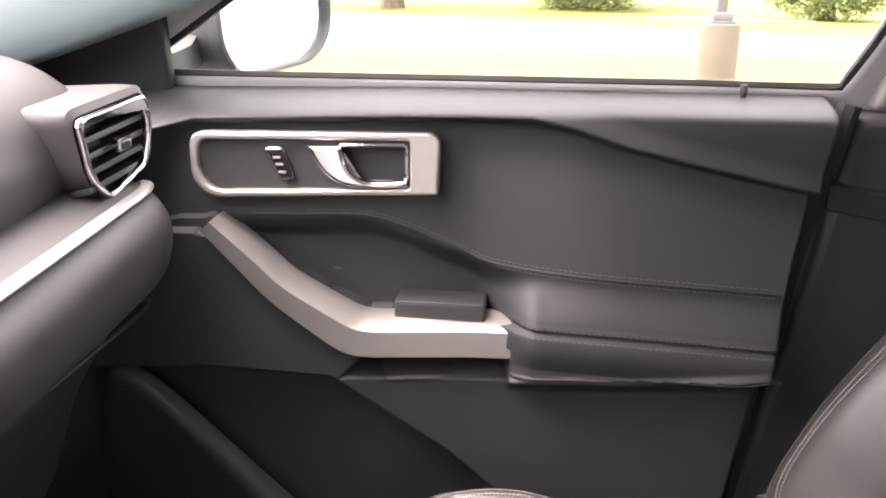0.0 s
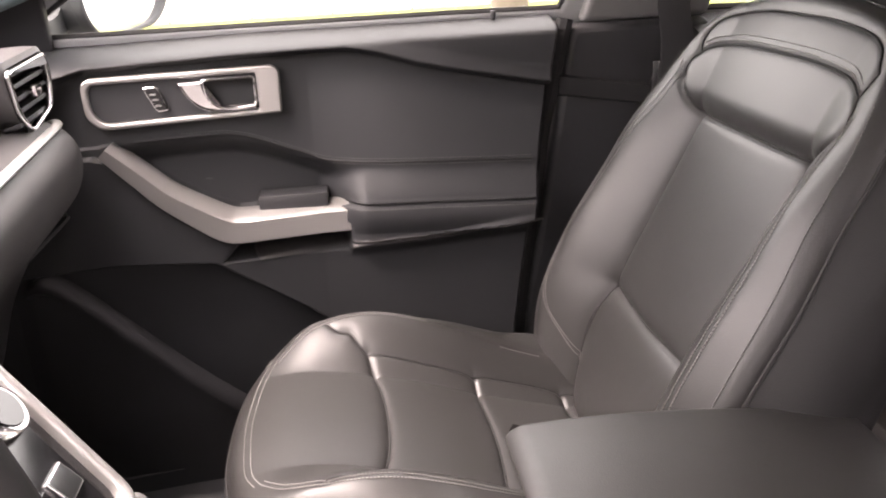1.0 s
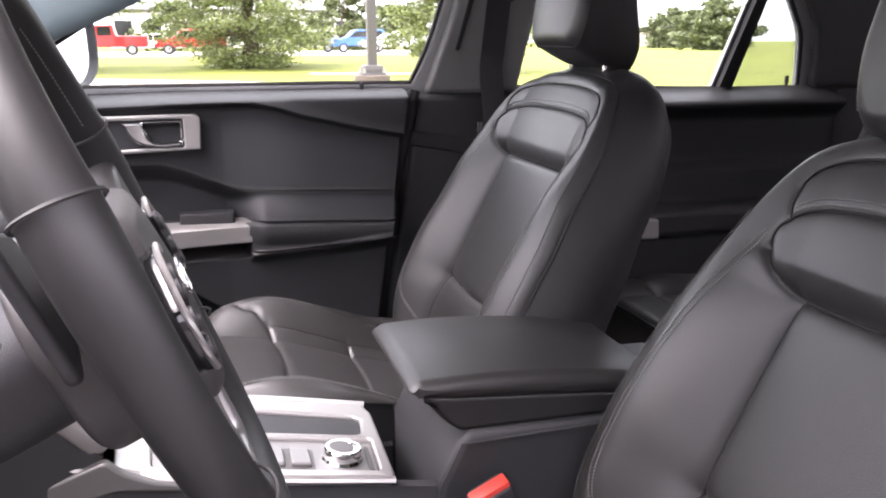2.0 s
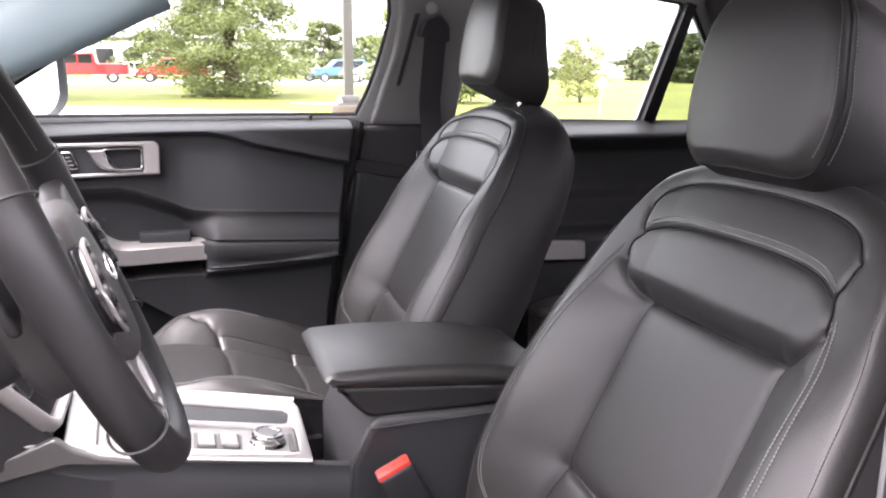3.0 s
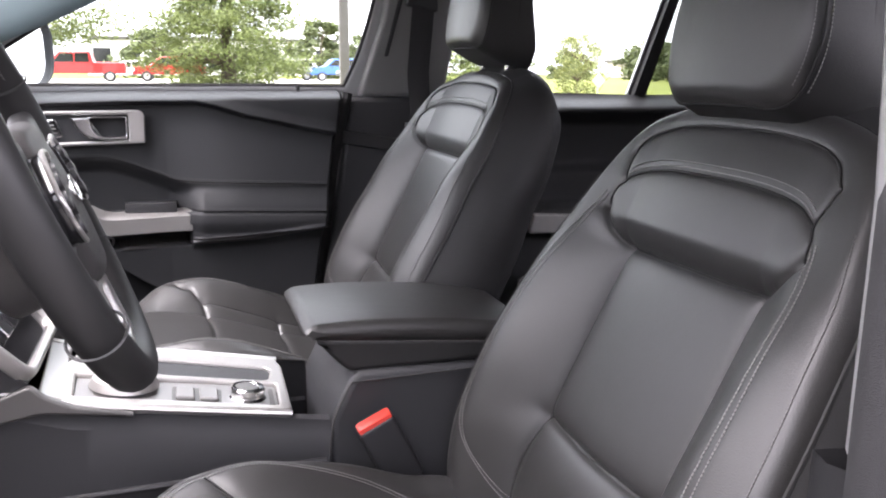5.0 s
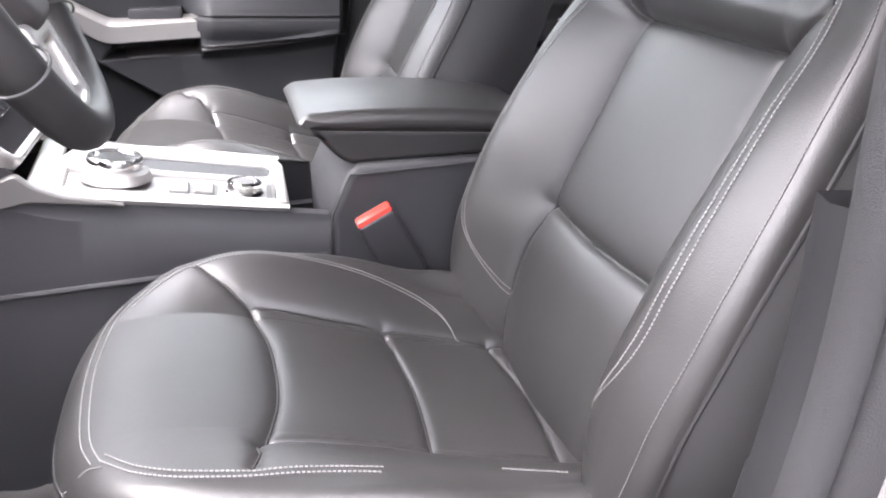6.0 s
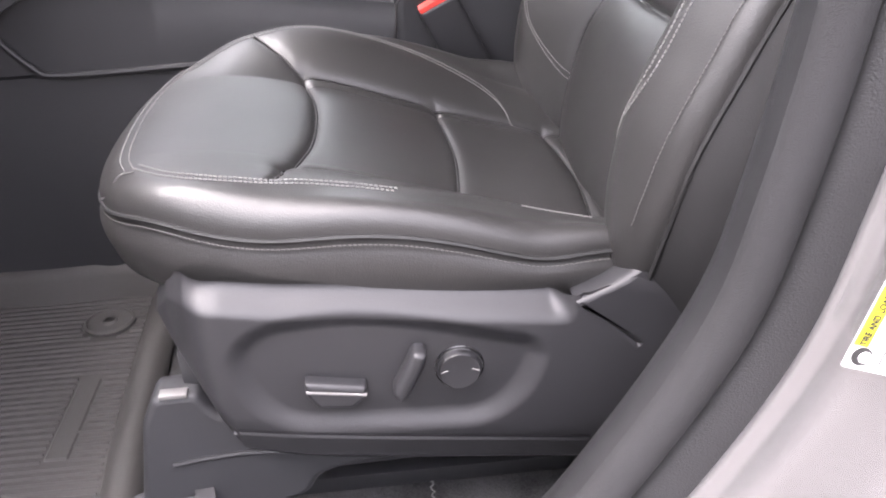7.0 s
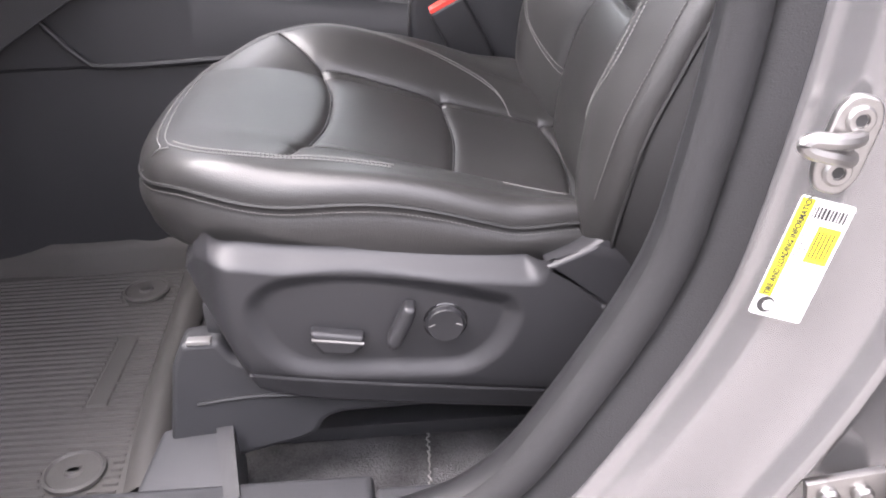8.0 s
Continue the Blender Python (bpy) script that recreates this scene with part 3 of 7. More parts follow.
    fr = -0.10 * (1 - (Y / 0.70) ** 2) + 0.005 + 0.05 * smooth(0.44, 0.66, np.abs(Y))
    X = fr + (X + 0.02) * (2.75 - fr) / 2.77
    Z = roof(X, Y)
    # slim recess in the lining over the passenger door
    Z += 0.010 * (1 - smooth(0.0, 0.022, near_line(X, Y, [(0.28, 0.525), (0.50, 0.525)]) - 0.02))
    part("headliner", grid_mesh("headliner", np.stack([X, Y, Z], axis=-1)), LINER, car, "grey woven fabric roof lining", sharp=0)
    part("roof_panel", grid_mesh("roof_panel", np.stack([X, Y * 1.03, Z + 0.035], axis=-1)), PAINT, car, sharp=0)
    # shoulder between lining and window heads, passenger and driver side
    head = [(-0.03, 1.478), (0.10, 1.50), (0.4, 1.50), (1.0, 1.50), (1.8, 1.48), (2.7, 1.45)]
    head = even(spline(head, 8), count=60)
    for s in (1, -1):
        P = np.array([[(x, s * (0.60 + 0.052 * k + 0.004 * math.sin(k * 3)), (z + 0.012) - 0.060 * k ** 1.5) for k in np.linspace(0, 1, 9)] for x, z in head])
        part("roof_rail_cover", grid_mesh("roof_rail_cover", P, s < 0), LINER, car, sharp=0)
    # pillar covers
    for s in (1, -1):
        line = [(-0.95, 0.765, 1.035), (-0.60, 0.745, 1.165), (-0.235, 0.712, 1.290), (0.0, 0.661, 1.398), (0.052, 0.648, 1.421)]
        if s < 0:
            line = [(-0.95, -0.78, 0.91), (-0.60, -0.755, 1.058), (-0.235, -0.71, 1.213), (0.03, -0.66, 1.326), (0.18, -0.645, 1.388), (0.34, -0.64, 1.425)]
        line = even(spline(line, 8), count=40)
        rings = []
        for i, p in enumerate(line):
            p = Vector(p)
            d = (Vector(line[min(i + 1, 39)]) - Vector(line[max(i - 1, 0)])).normalized()
            inn = Vector((0, -s, 0.25)).normalized()
            up = d.cross(inn).normalized()
            if up.z < 0:
                up = -up
            wide = (0.076 + 0.014 * i / 39) if s > 0 else 0.010
            rings.append([p + inn * ((0.030 if s > 0 else 0.046) * math.cos(k * math.tau / 16)) + up * (wide * math.sin(k * math.tau / 16)) for k in range(16)])
        # windscreen glare is in the passenger cover's tint; the driver's is darkened for shade
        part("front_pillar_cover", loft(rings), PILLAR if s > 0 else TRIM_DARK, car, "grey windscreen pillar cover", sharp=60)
    line = even(spline([(0.02, 0.662, 1.402), (0.10, 0.655, 1.438), (0.19, 0.649, 1.466), (0.30, 0.645, 1.484), (0.42, 0.645, 1.485), (0.56, 0.650, 1.478), (0.72, 0.650, 1.476)], 6), count=40)
    rings = []
    for i, p in enumerate(line):
        tall = 0.060 - 0.026 * float(smooth(0, 14, i))
        rings.append([(p[0], p[1] + 0.026 * math.cos(q * math.tau / 16), p[2] + tall * math.sin(q * math.tau / 16)) for q in range(16)])
    part("roof_side_cover", loft(rings), LINER, car, "grey fabric cover over the door head", sharp=60)
    # centre pillar cover, passenger side: belt guide, slot and darker lower half
    lean2 = lambda u, v, w: (u, side_y(v) - 0.012 - w, v)
    # shade beside the bright window surround is put into this cover's colour
    part("centre_pillar_cover", plate([rounded([(0.478, 1.115), (0.672, 1.115), (0.684, 1.30), (0.705, 1.432), (0.50, 1.432), (0.524, 1.36), (0.518, 1.27), (0.497, 1.19)], 0.015)], 0.03, 0.010, lean2, 3), TRIM_SHADED, car, "plastic pillar cover, pale trim toned down with shade")
    part("belt_slot", plate([rounded([(0.528, 1.20), (0.536, 1.20), (0.562, 1.345), (0.552, 1.345)], 0.004)], 0.008, 0.002, lambda u, v, w: (u, side_y(v) - 0.028 - w, v)), DARK, car)
    low = lambda u, v, w: (u, 0.775 + 0.02 * (v - 0.9) - w, v)
    part("lower_pillar_cover", plate([rounded([(0.458, 1.116), (0.672, 1.116), (0.665, 0.95), (0.64, 0.45), (0.37, 0.45), (0.385, 0.70), (0.42, 0.88), (0.440, 1.0)], 0.02)], 0.05, 0.012, low, 3), DARK, car, "black lower pillar cover")
    part("pillar_ledge", loft([[(0.440, 0.745, 1.045), (0.655, 0.735, 1.010), (0.655, 0.735, 0.985), (0.440, 0.745, 1.020)], [(0.440, 0.76, 1.050), (0.655, 0.76, 1.015), (0.655, 0.76, 0.980), (0.440, 0.76, 1.015)]]), RUBBER, car)
    seal = spline([(0.452, 0.758, 1.125), (0.432, 0.757, 1.036), (0.415, 0.757, 0.956), (0.405, 0.757, 0.871), (0.376, 0.757, 0.67), (0.36, 0.757, 0.45)], 8)
    part("door_seal", tube(seal, 0.0125, 8), RUBBER, car, "black rubber door seal")
    # floor, tunnel, bulkhead, tail
    part("floor_pan", box(-0.75, 2.7, -0.66, 0.74, 0.33, 0.385, 0.01), CARPET, car, "charcoal carpeted floor")
    part("bulkhead", box(-0.98, -0.80, -0.74, 0.74, 0.35, 1.08, 0.03), CARPET, car)
    part("tail_wall", box(2.62, 2.70, -0.74, 0.74, 0.35, 1.12, 0.03), DARK, car)
    part("side_wall", box(-0.98, -0.32, 0.73, 0.78, 0.35, 1.12, 0.02), DARK, car)
    part("side_wall", box(1.42, 2.65, 0.73, 0.78, 0.35, 1.115, 0.02), DARK, car)
    part("side_wall", box(0.60, 2.65, -0.76, -0.70, 0.35, 1.115, 0.02), DARK, car)
    part("rear_wheel_house", box(1.6, 2.6, 0.5, 0.74, 0.38, 0.85, 0.06, 3), DARK, car)
    # windscreen
    ws = lambda a, b: (-0.95 + 0.93 * b - 0.10 * (1 - (a / 0.66) ** 2) * 1.0 + 0.03, a * (1 - 0.07 * b), 1.06 + 0.42 * b + 0.0)
    P = np.array([[ws(a, b) for a in np.linspace(-0.68, 0.68, 31)] for b in np.linspace(0, 1, 17)])
    pane = part("windscreen", grid_mesh("windscreen", P), GLASS, car, "clear curved windscreen")
    pane.visible_shadow = False
    rim = [ws(a, 1.0) for a in np.linspace(-0.66, 0.66, 25)]
    part("windscreen_rim", tube(rim, 0.012, 8), RUBBER, car, "black windscreen rim")
    for a in (-0.672, 0.672):
        part("windscreen_rim", tube([ws(a, b) for b in np.linspace(0.1, 1, 16)], 0.012, 8), RUBBER, car)
    car_outside(car)
    return car


def driver_opening():
    """The driver's door opening: pillar, sill, seals and painted flanges swept along the opening's rear and lower edge."""
    car = thing("door_opening", "painted door opening with black seals and inner pillar covers", "door opening", kind="structure", at=(0.44, -0.70, 0.5))
    line = spline([(-0.60, 1.06), (-0.30, 1.190), (-0.10, 1.278), (0.02, 1.328), (0.12, 1.370), (0.26, 1.410), (0.35, 1.409), (0.41, 1.385), (0.443, 1.335), (0.454, 1.25), (0.456, 1.13), (0.455, 1.0), (0.452, 0.88), (0.435, 0.771), (0.413, 0.69), (0.357, 0.589), (0.302, 0.515), (0.235, 0.478), (0.15, 0.466), (-0.1, 0.463), (-0.9, 0.463)], 8)
    line = even(line, count=190)
    tang = np.gradient(line, axis=0)
    tang /= np.linalg.norm(tang, axis=1)[:, None]
    out = np.stack([-tang[:, 1], tang[:, 0]], axis=1)

    def tumble(z):
        return 0.06 * max(0.0, z - 1.10)

    def sweep(name, prof, mat, label="", lo=0, hi=190, sharp=50, push=0.035, step=0.0):
        rows = []
        for i in range(lo, hi):
            x, z = line[i]
            k = push * float(smooth(1.10, 1.16, z))
            back = step * float(smooth(0.765, 0.785, z)) * (x > 0.2)
            rows.append([(x + out[i, 0] * (n + k), (w - back if w > -0.65 else w) + tumble(z), z + out[i, 1] * (n + k)) for n, w in prof])
        return part(name, grid_mesh(name, np.array(rows)), mat, car, label, sharp)

    arc = lambda n0, w0, r, a0, a1, k=8: [(n0 + r * math.cos(radians(a)), w0 + r * math.sin(radians(a))) for a in np.linspace(a0, a1, k)]
    high = next(i for i in range(90, 190) if line[i, 1] < 1.135)
    # inner covers: pale trim with shade in its tone above the belt, black below
    sweep("upper_pillar_cover", [(0.20, -0.664), (0.06, -0.668), (0.018, -0.672), (0.012, -0.680), (0.012, -0.705), (0.03, -0.725)], TRIM_SHADED, "upper pillar cover, pale trim toned down with shade", next(i for i in range(190) if line[i, 0] > 0.36), high + 1, push=0.0)
    sweep("lower_pillar_cover", [(0.20, -0.612), (0.07, -0.616), (0.046, -0.621), (0.022, -0.640), (-0.002, -0.668), (-0.008, -0.686), (-0.004, -0.697)], PILLAR_LOW, "black lower pillar cover", high, step=0.034)
    # the cloth-faced seal and its flange
    sweep("door_seal", arc(0.004, -0.706, 0.0135, 20, -200, 12), SEALCLOTH, "ribbed black cloth-faced door seal")
    sweep("seal_lip", [(0.014, -0.700), (0.016, -0.712), (0.024, -0.718), (0.040, -0.722), (0.043, -0.716)], RUBBER, "black rubber seal lip")
    # painted metal: flange, broad face, outer ridge, outer drop
    sweep("painted_flange", [(0.038, -0.716), (0.040, -0.7215), (0.046, -0.724), (0.054, -0.728), (0.062, -0.737), (0.072, -0.741), (0.100, -0.746), (0.120, -0.750), (0.128, -0.7555), (0.133, -0.764), (0.139, -0.767), (0.146, -0.7625), (0.150, -0.754), (0.160, -0.750), (0.24, -0.755), (0.30, -0.79)], PAINT, "grey metallic painted door pillar", sharp=70)
    part("rear_door_skin", box(0.62, 1.5, -0.86, -0.80, 0.42, 1.10, 0.03, 3), PAINT, car)
    part("sill_panel", box(-0.95, 0.35, -0.80, -0.66, 0.24, 0.392, 0.03, 3), PAINT, car)
    # scuff plate on the sill
    part("scuff_plate", box(-0.9, 0.205, -0.692, -0.612, 0.43, 0.458, 0.008, 3), DARK, car, "black plastic sill scuff plate")
    part("scuff_plate", box(0.2065, 0.37, -0.692, -0.625, 0.43, 0.455, 0.008, 3), DARK, car)
    return car


def door_striker():
    m = Matrix(((0.80, 0.02, 0.60), (0.10, -0.98, -0.12), (0.55, 0.15, -0.80)))
    ob = thing("door_striker", "steel door latch striker bolted to the painted pillar", "latch", at=(0.506, -0.755, 0.80))
    c = Vector((0.498, -0.752, 0.806))
    ax, up, nrm = Vector((0.25, 0, 0.97)).normalized(), Vector((0.97, 0, -0.25)), Vector((0, -1, 0))
    pl = lambda u, v, w: c + ax * u + up * v + nrm * (w + 0.006)
    part("plate", plate([rounded([(-0.029, -0.008), (-0.018, -0.014), (0.018, -0.014), (0.029, -0.008), (0.029, 0.008), (0.018, 0.014), (-0.018, 0.014), (-0.029, 0.008)], 0.008)], 0.006, 0.0015, pl), STEEL, ob)
    for s in (-1, 1):
        q = c + ax * 0.0155 * s + nrm * 0.008
        b = part("screw", disc(q, nrm, [(0.0085, 0), (0.0085, 0.002), (0.007, 0.0035), (0.0042, 0.0035), (0.004, 0.002)], 20), STEEL, ob)
        part("socket", disc(q + nrm * 0.0021, nrm, [(0.0038, 0), (0.0038, 0.0003)], 6), INK, b)
    loop = spline([c + ax * a + up * u + nrm * n for a, u, n in ((0.0065, 0.006, 0.004), (0.0060, 0.0, 0.014), (0.0042, -0.014, 0.020), (0.0030, -0.027, 0.021), (0.0, -0.031, 0.021), (-0.0030, -0.027, 0.021), (-0.0042, -0.014, 0.020), (-0.0060, 0.0, 0.014), (-0.0065, 0.006, 0.004))], 6)
    part("bolt", tube(loop, 0.0048, 10), STEEL, ob)


def tyre_label():
    a, b, d = Vector((0.482, -0.746, 0.774)), Vector((0.460, -0.746, 0.696)), Vector((0.511, -0.75, 0.756))
    ob = thing("tyre_label", "white and yellow tyre and loading information sticker", "sticker", at=tuple(a))
    right = (b - a).normalized() * -1
    L = (b - a).length
    down = (d - a)
    down -= right * down.dot(right)
    W = down.length
    down.normalize()
    nrm = right.cross(down).normalized()
    if nrm.y > 0:
        nrm = -nrm
    # u runs along the sticker from its lower end, v across from the yellow rim
    org = b
    pl = lambda u, v, w: org + right * u + down * (-v) + nrm * (w + 0.0062)
    part("sheet", plate([rounded([(0, 0), (L, 0), (L, -W), (0, -W)], 0.002)], 0.0006, 0.0001, pl), WHITE, ob)
    lift = lambda k: (lambda u, v, w: pl(u, v, w + k))
    part("yellow_band", plate([[(0.014, -0.0005), (L - 0.001, -0.0005), (L - 0.001, -0.0085), (0.014, -0.0085)]], 0.0004, 0.00005, lift(0.0006)), YELLOW, ob)
    part("yellow_box", plate([[(L - 0.040, -W + 0.002), (L - 0.016, -W + 0.002), (L - 0.016, -0.017), (L - 0.040, -0.017)]], 0.0004, 0.00005, lift(0.0006)), YELLOW, ob)
    part("lettering", words("TIRE AND LOADING INFORMATION", 0.0052, lambda u, v, w: pl(0.015 + u * 0.80, -0.0064 + v, 0.0017 + w)), INK, ob, "black capital lettering")
    part("emblem", disc(pl(0.008, -0.008, 0.0004), nrm, [(0.0055, 0), (0.0055, 0.0004)], 24), INK, ob)
    part("emblem_tyre", disc(pl(0.008, -0.0095, 0.0009), nrm, [(0.0034, 0), (0.0034, 0.0004)], 24), WHITE, ob)
    bm = bmesh.new()
    bars = []
    for i in range(4):
        bars.append((0.03, L - 0.018 - 0.004 * (i % 2), 0.0100 + 0.0016 * i * 1.0, 0.0006))
    for u0, u1, v0, h in bars:
        u = u0
        while u < u1:
            w = 0.002 + 0.003 * random.random()
            q = [bm.verts.new(pl(uu, -vv, 0.0008)) for uu, vv in ((u, v0), (min(u + w, u1), v0), (min(u + w, u1), v0 + h), (u, v0 + h))]
            bm.faces.new(q)
            u += w + 0.0015
    for i in range(5):
        v0 = 0.0182 + (W - 0.0215) / 5 * i
        q = [bm.verts.new(pl(uu, -vv, 0.0012)) for uu, vv in ((L - 0.037, v0), (L - 0.019, v0), (L - 0.019, v0 + 0.0009), (L - 0.037, v0 + 0.0009))]
        bm.faces.new(q)
    part("small_print", bm, INK, ob, "rows of small black print")
    bm = bmesh.new()
    v = 0.010
    while v < W - 0.003:
        w = 0.0005 + 0.0011 * random.random()
        q = [bm.verts.new(pl(uu, -vv, 0.0008)) for uu, vv in ((L - 0.012, v), (L - 0.0045, v), (L - 0.0045, v + w), (L - 0.012, v + w))]
        bm.faces.new(q)
        v += w + 0.0009
    part("bar_print", bm, INK, ob, "block of black bars")
    part("frame_lines", tube([pl(0.004, -0.0185, 0.0008), pl(L - 0.042, -0.0185, 0.0008), pl(L - 0.042, -W + 0.002, 0.0008), pl(0.004, -W + 0.002, 0.0008)], 0.0003, 4, True), INK, ob)


def driver_door():
    """The open driver's door, swung out on its front hinges."""
    door = thing("door_3", "grey driver door standing open with black inner trim", "car door", kind="structure", at=(-0.62, -0.80, 0.45))
    swing = Matrix.Translation((-0.62, -0.80, 0)) @ Matrix.Rotation(radians(-66), 4, "Z")
    part("door_skin", moved(box(0.0, 1.05, -0.10, -0.075, 0.42, 1.11, 0.012, 3), swing), PAINT, door, "grey metallic outer skin")
    part("trim_panel", moved(box(0.01, 1.03, -0.073, 0.0, 0.44, 1.12, 0.02, 3), swing), SOFT, door, "soft black inner trim")
    part("armrest", moved(box(0.30, 0.92, 0.002, 0.07, 0.82, 0.90, 0.02, 3), swing), SOFT, door)
    part("window_frame", plate([[(0.05, 1.09), (1.05, 1.09), (0.98, 1.47), (0.66, 1.50), (0.34, 1.36)], [(0.14, 1.12), (0.99, 1.12), (0.94, 1.44), (0.67, 1.465), (0.37, 1.34)]], 0.04, 0.008, lambda u, v, w: swing @ Vector((u, -0.05 + w + 0.35 * (v - 1.1), v)), 2), DARK, door, "black window frame")
    pane = part("side_window", plate([[(0.13, 1.11), (1.0, 1.11), (0.95, 1.45), (0.67, 1.475), (0.36, 1.35)]], 0.004, 0.0005, lambda u, v, w: swing @ Vector((u, -0.05 + w + 0.35 * (v - 1.1), v))), GLASS, door, "clear side window glass")
    pane.visible_shadow = False
    return door


HINGE_AT = (0.538, -0.765, 0.553)


def hinge_bolt():
    ob = thing("hinge_bolt", "steel rear door hinge bolt on the painted pillar", "bolt", at=(0.57, -0.77, 0.60))
    c = Vector(HINGE_AT)
    part("plate", moved(box(-0.026, 0.030, -0.004, 0.004, -0.016, 0.014, 0.003, 2), Matrix.Translation(c) @ Matrix.Rotation(radians(-8), 4, "Y")), STEEL, ob)
    for k in (-0.012, 0.012):
        part("screw", disc(c + Vector((k, -0.004, 0.0)), (0, -1, 0), [(0.0075, 0), (0.0075, 0.004), (0.005, 0.006), (0.003, 0.005)], 14), STEEL, ob)


def car_outside(car):
    """Bonnet, outer panels, lamps and wheels of the same vehicle."""
    ys = np.linspace(-0.86, 0.86, 31)
    rows = []
    for x, z, k in ((-0.93, 1.045, 0.97), (-1.2, 1.03, 1.0), (-1.6, 0.99, 1.0), (-1.85, 0.94, 0.97), (-1.98, 0.86, 0.93), (-2.02, 0.72, 0.92)):
        rows.append([(x + 0.06 * (y / 0.86) ** 2, y * k, z - 0.05 * (abs(y) / 0.86) ** 4 + 0.012 * math.exp(-((abs(y) - 0.5) / 0.12) ** 2)) for y in ys])
    part("bonnet", grid_mesh("bonnet", np.array(rows)), PAINT, car, "grey metallic bonnet", sharp=50)
    part("front_bumper", box(-2.06, -1.86, -0.82, 0.82, 0.30, 0.66, 0.05, 3), DARK, car, "black front bumper")
    part("grille", box(-2.03, -1.96, -0.55, 0.55, 0.64, 0.86, 0.03, 2), GLOSS, car)
    for s in (1, -1):
        part("headlamp", box(-2.0, -1.86, s * 0.70 - 0.13, s * 0.70 + 0.13, 0.74, 0.85, 0.03, 2), CHROME, car)
        part("front_wing", box(-1.95, -0.80, s * 0.86 - 0.02, s * 0.86 + 0.02, 0.62, 0.98, 0.015, 2), PAINT, car)
    part("outer_door", box(-0.72, 0.46, 0.86, 0.90, 0.40, 1.115, 0.015, 3), PAINT, car, "grey metallic outer door skin")
    part("outer_door", box(0.47, 1.46, 0.86, 0.90, 0.40, 1.105, 0.015, 3), PAINT, car, "grey metallic outer door skin")
    for s in (1, -1):
        part("rear_wing", box(1.47, 2.74, s * 0.87 - 0.02, s * 0.87 + 0.02, 0.62, 1.10, 0.015, 3), PAINT, car)
    part("tailgate", box(2.71, 2.76, -0.80, 0.80, 0.45, 1.10, 0.02, 3), PAINT, car)
    part("rear_bumper", box(2.66, 2.84, -0.84, 0.84, 0.30, 0.58, 0.04, 3), DARK, car)
    for x in (-1.35, 2.1):
        for s in (1, -1):
            w = part("wheel", disc((x, s * 0.70, 0.37), (0, s, 0), [(0.20, 0), (0.36, 0.01), (0.372, 0.04), (0.372, 0.18), (0.36, 0.215), (0.26, 0.22), (0.25, 0.19)], 40), RUBBER, car, "black tyre")
            part("rim", disc((x, s * 0.70, 0.37), (0, s, 0), [(0.05, 0.17), (0.24, 0.18), (0.255, 0.21), (0.255, 0.19), (0.06, 0.205)], 32), SILVER, w)


# ---- passenger door ----
def door_base(x):
    return 0.752 + 0.10 * np.minimum(0.0, np.asarray(x, float) - 0.08)


CHAR = [(-0.40, 1.05), (-0.262, 1.066), (-0.240, 1.090), (-0.205, 1.100), (0.00, 1.104), (0.137, 1.104), (0.180, 1.095), (0.232, 1.078), (0.330, 1.056), (0.46, 1.030)]
STITCH_LINE = [(-0.30, 0.996), (-0.2, 1.003), (-0.06, 1.005), (-0.02, 1.001), (0.018, 0.988), (0.065, 0.968), (0.112, 0.953), (0.25, 0.946), (0.46, 0.936)]
SILVER_TOP = [(-0.40, 1.09), (-0.192, 1.018), (-0.118, 0.950), (-0.075, 0.922), (-0.033, 0.903), (0.03, 0.901), (0.124, 0.902)]


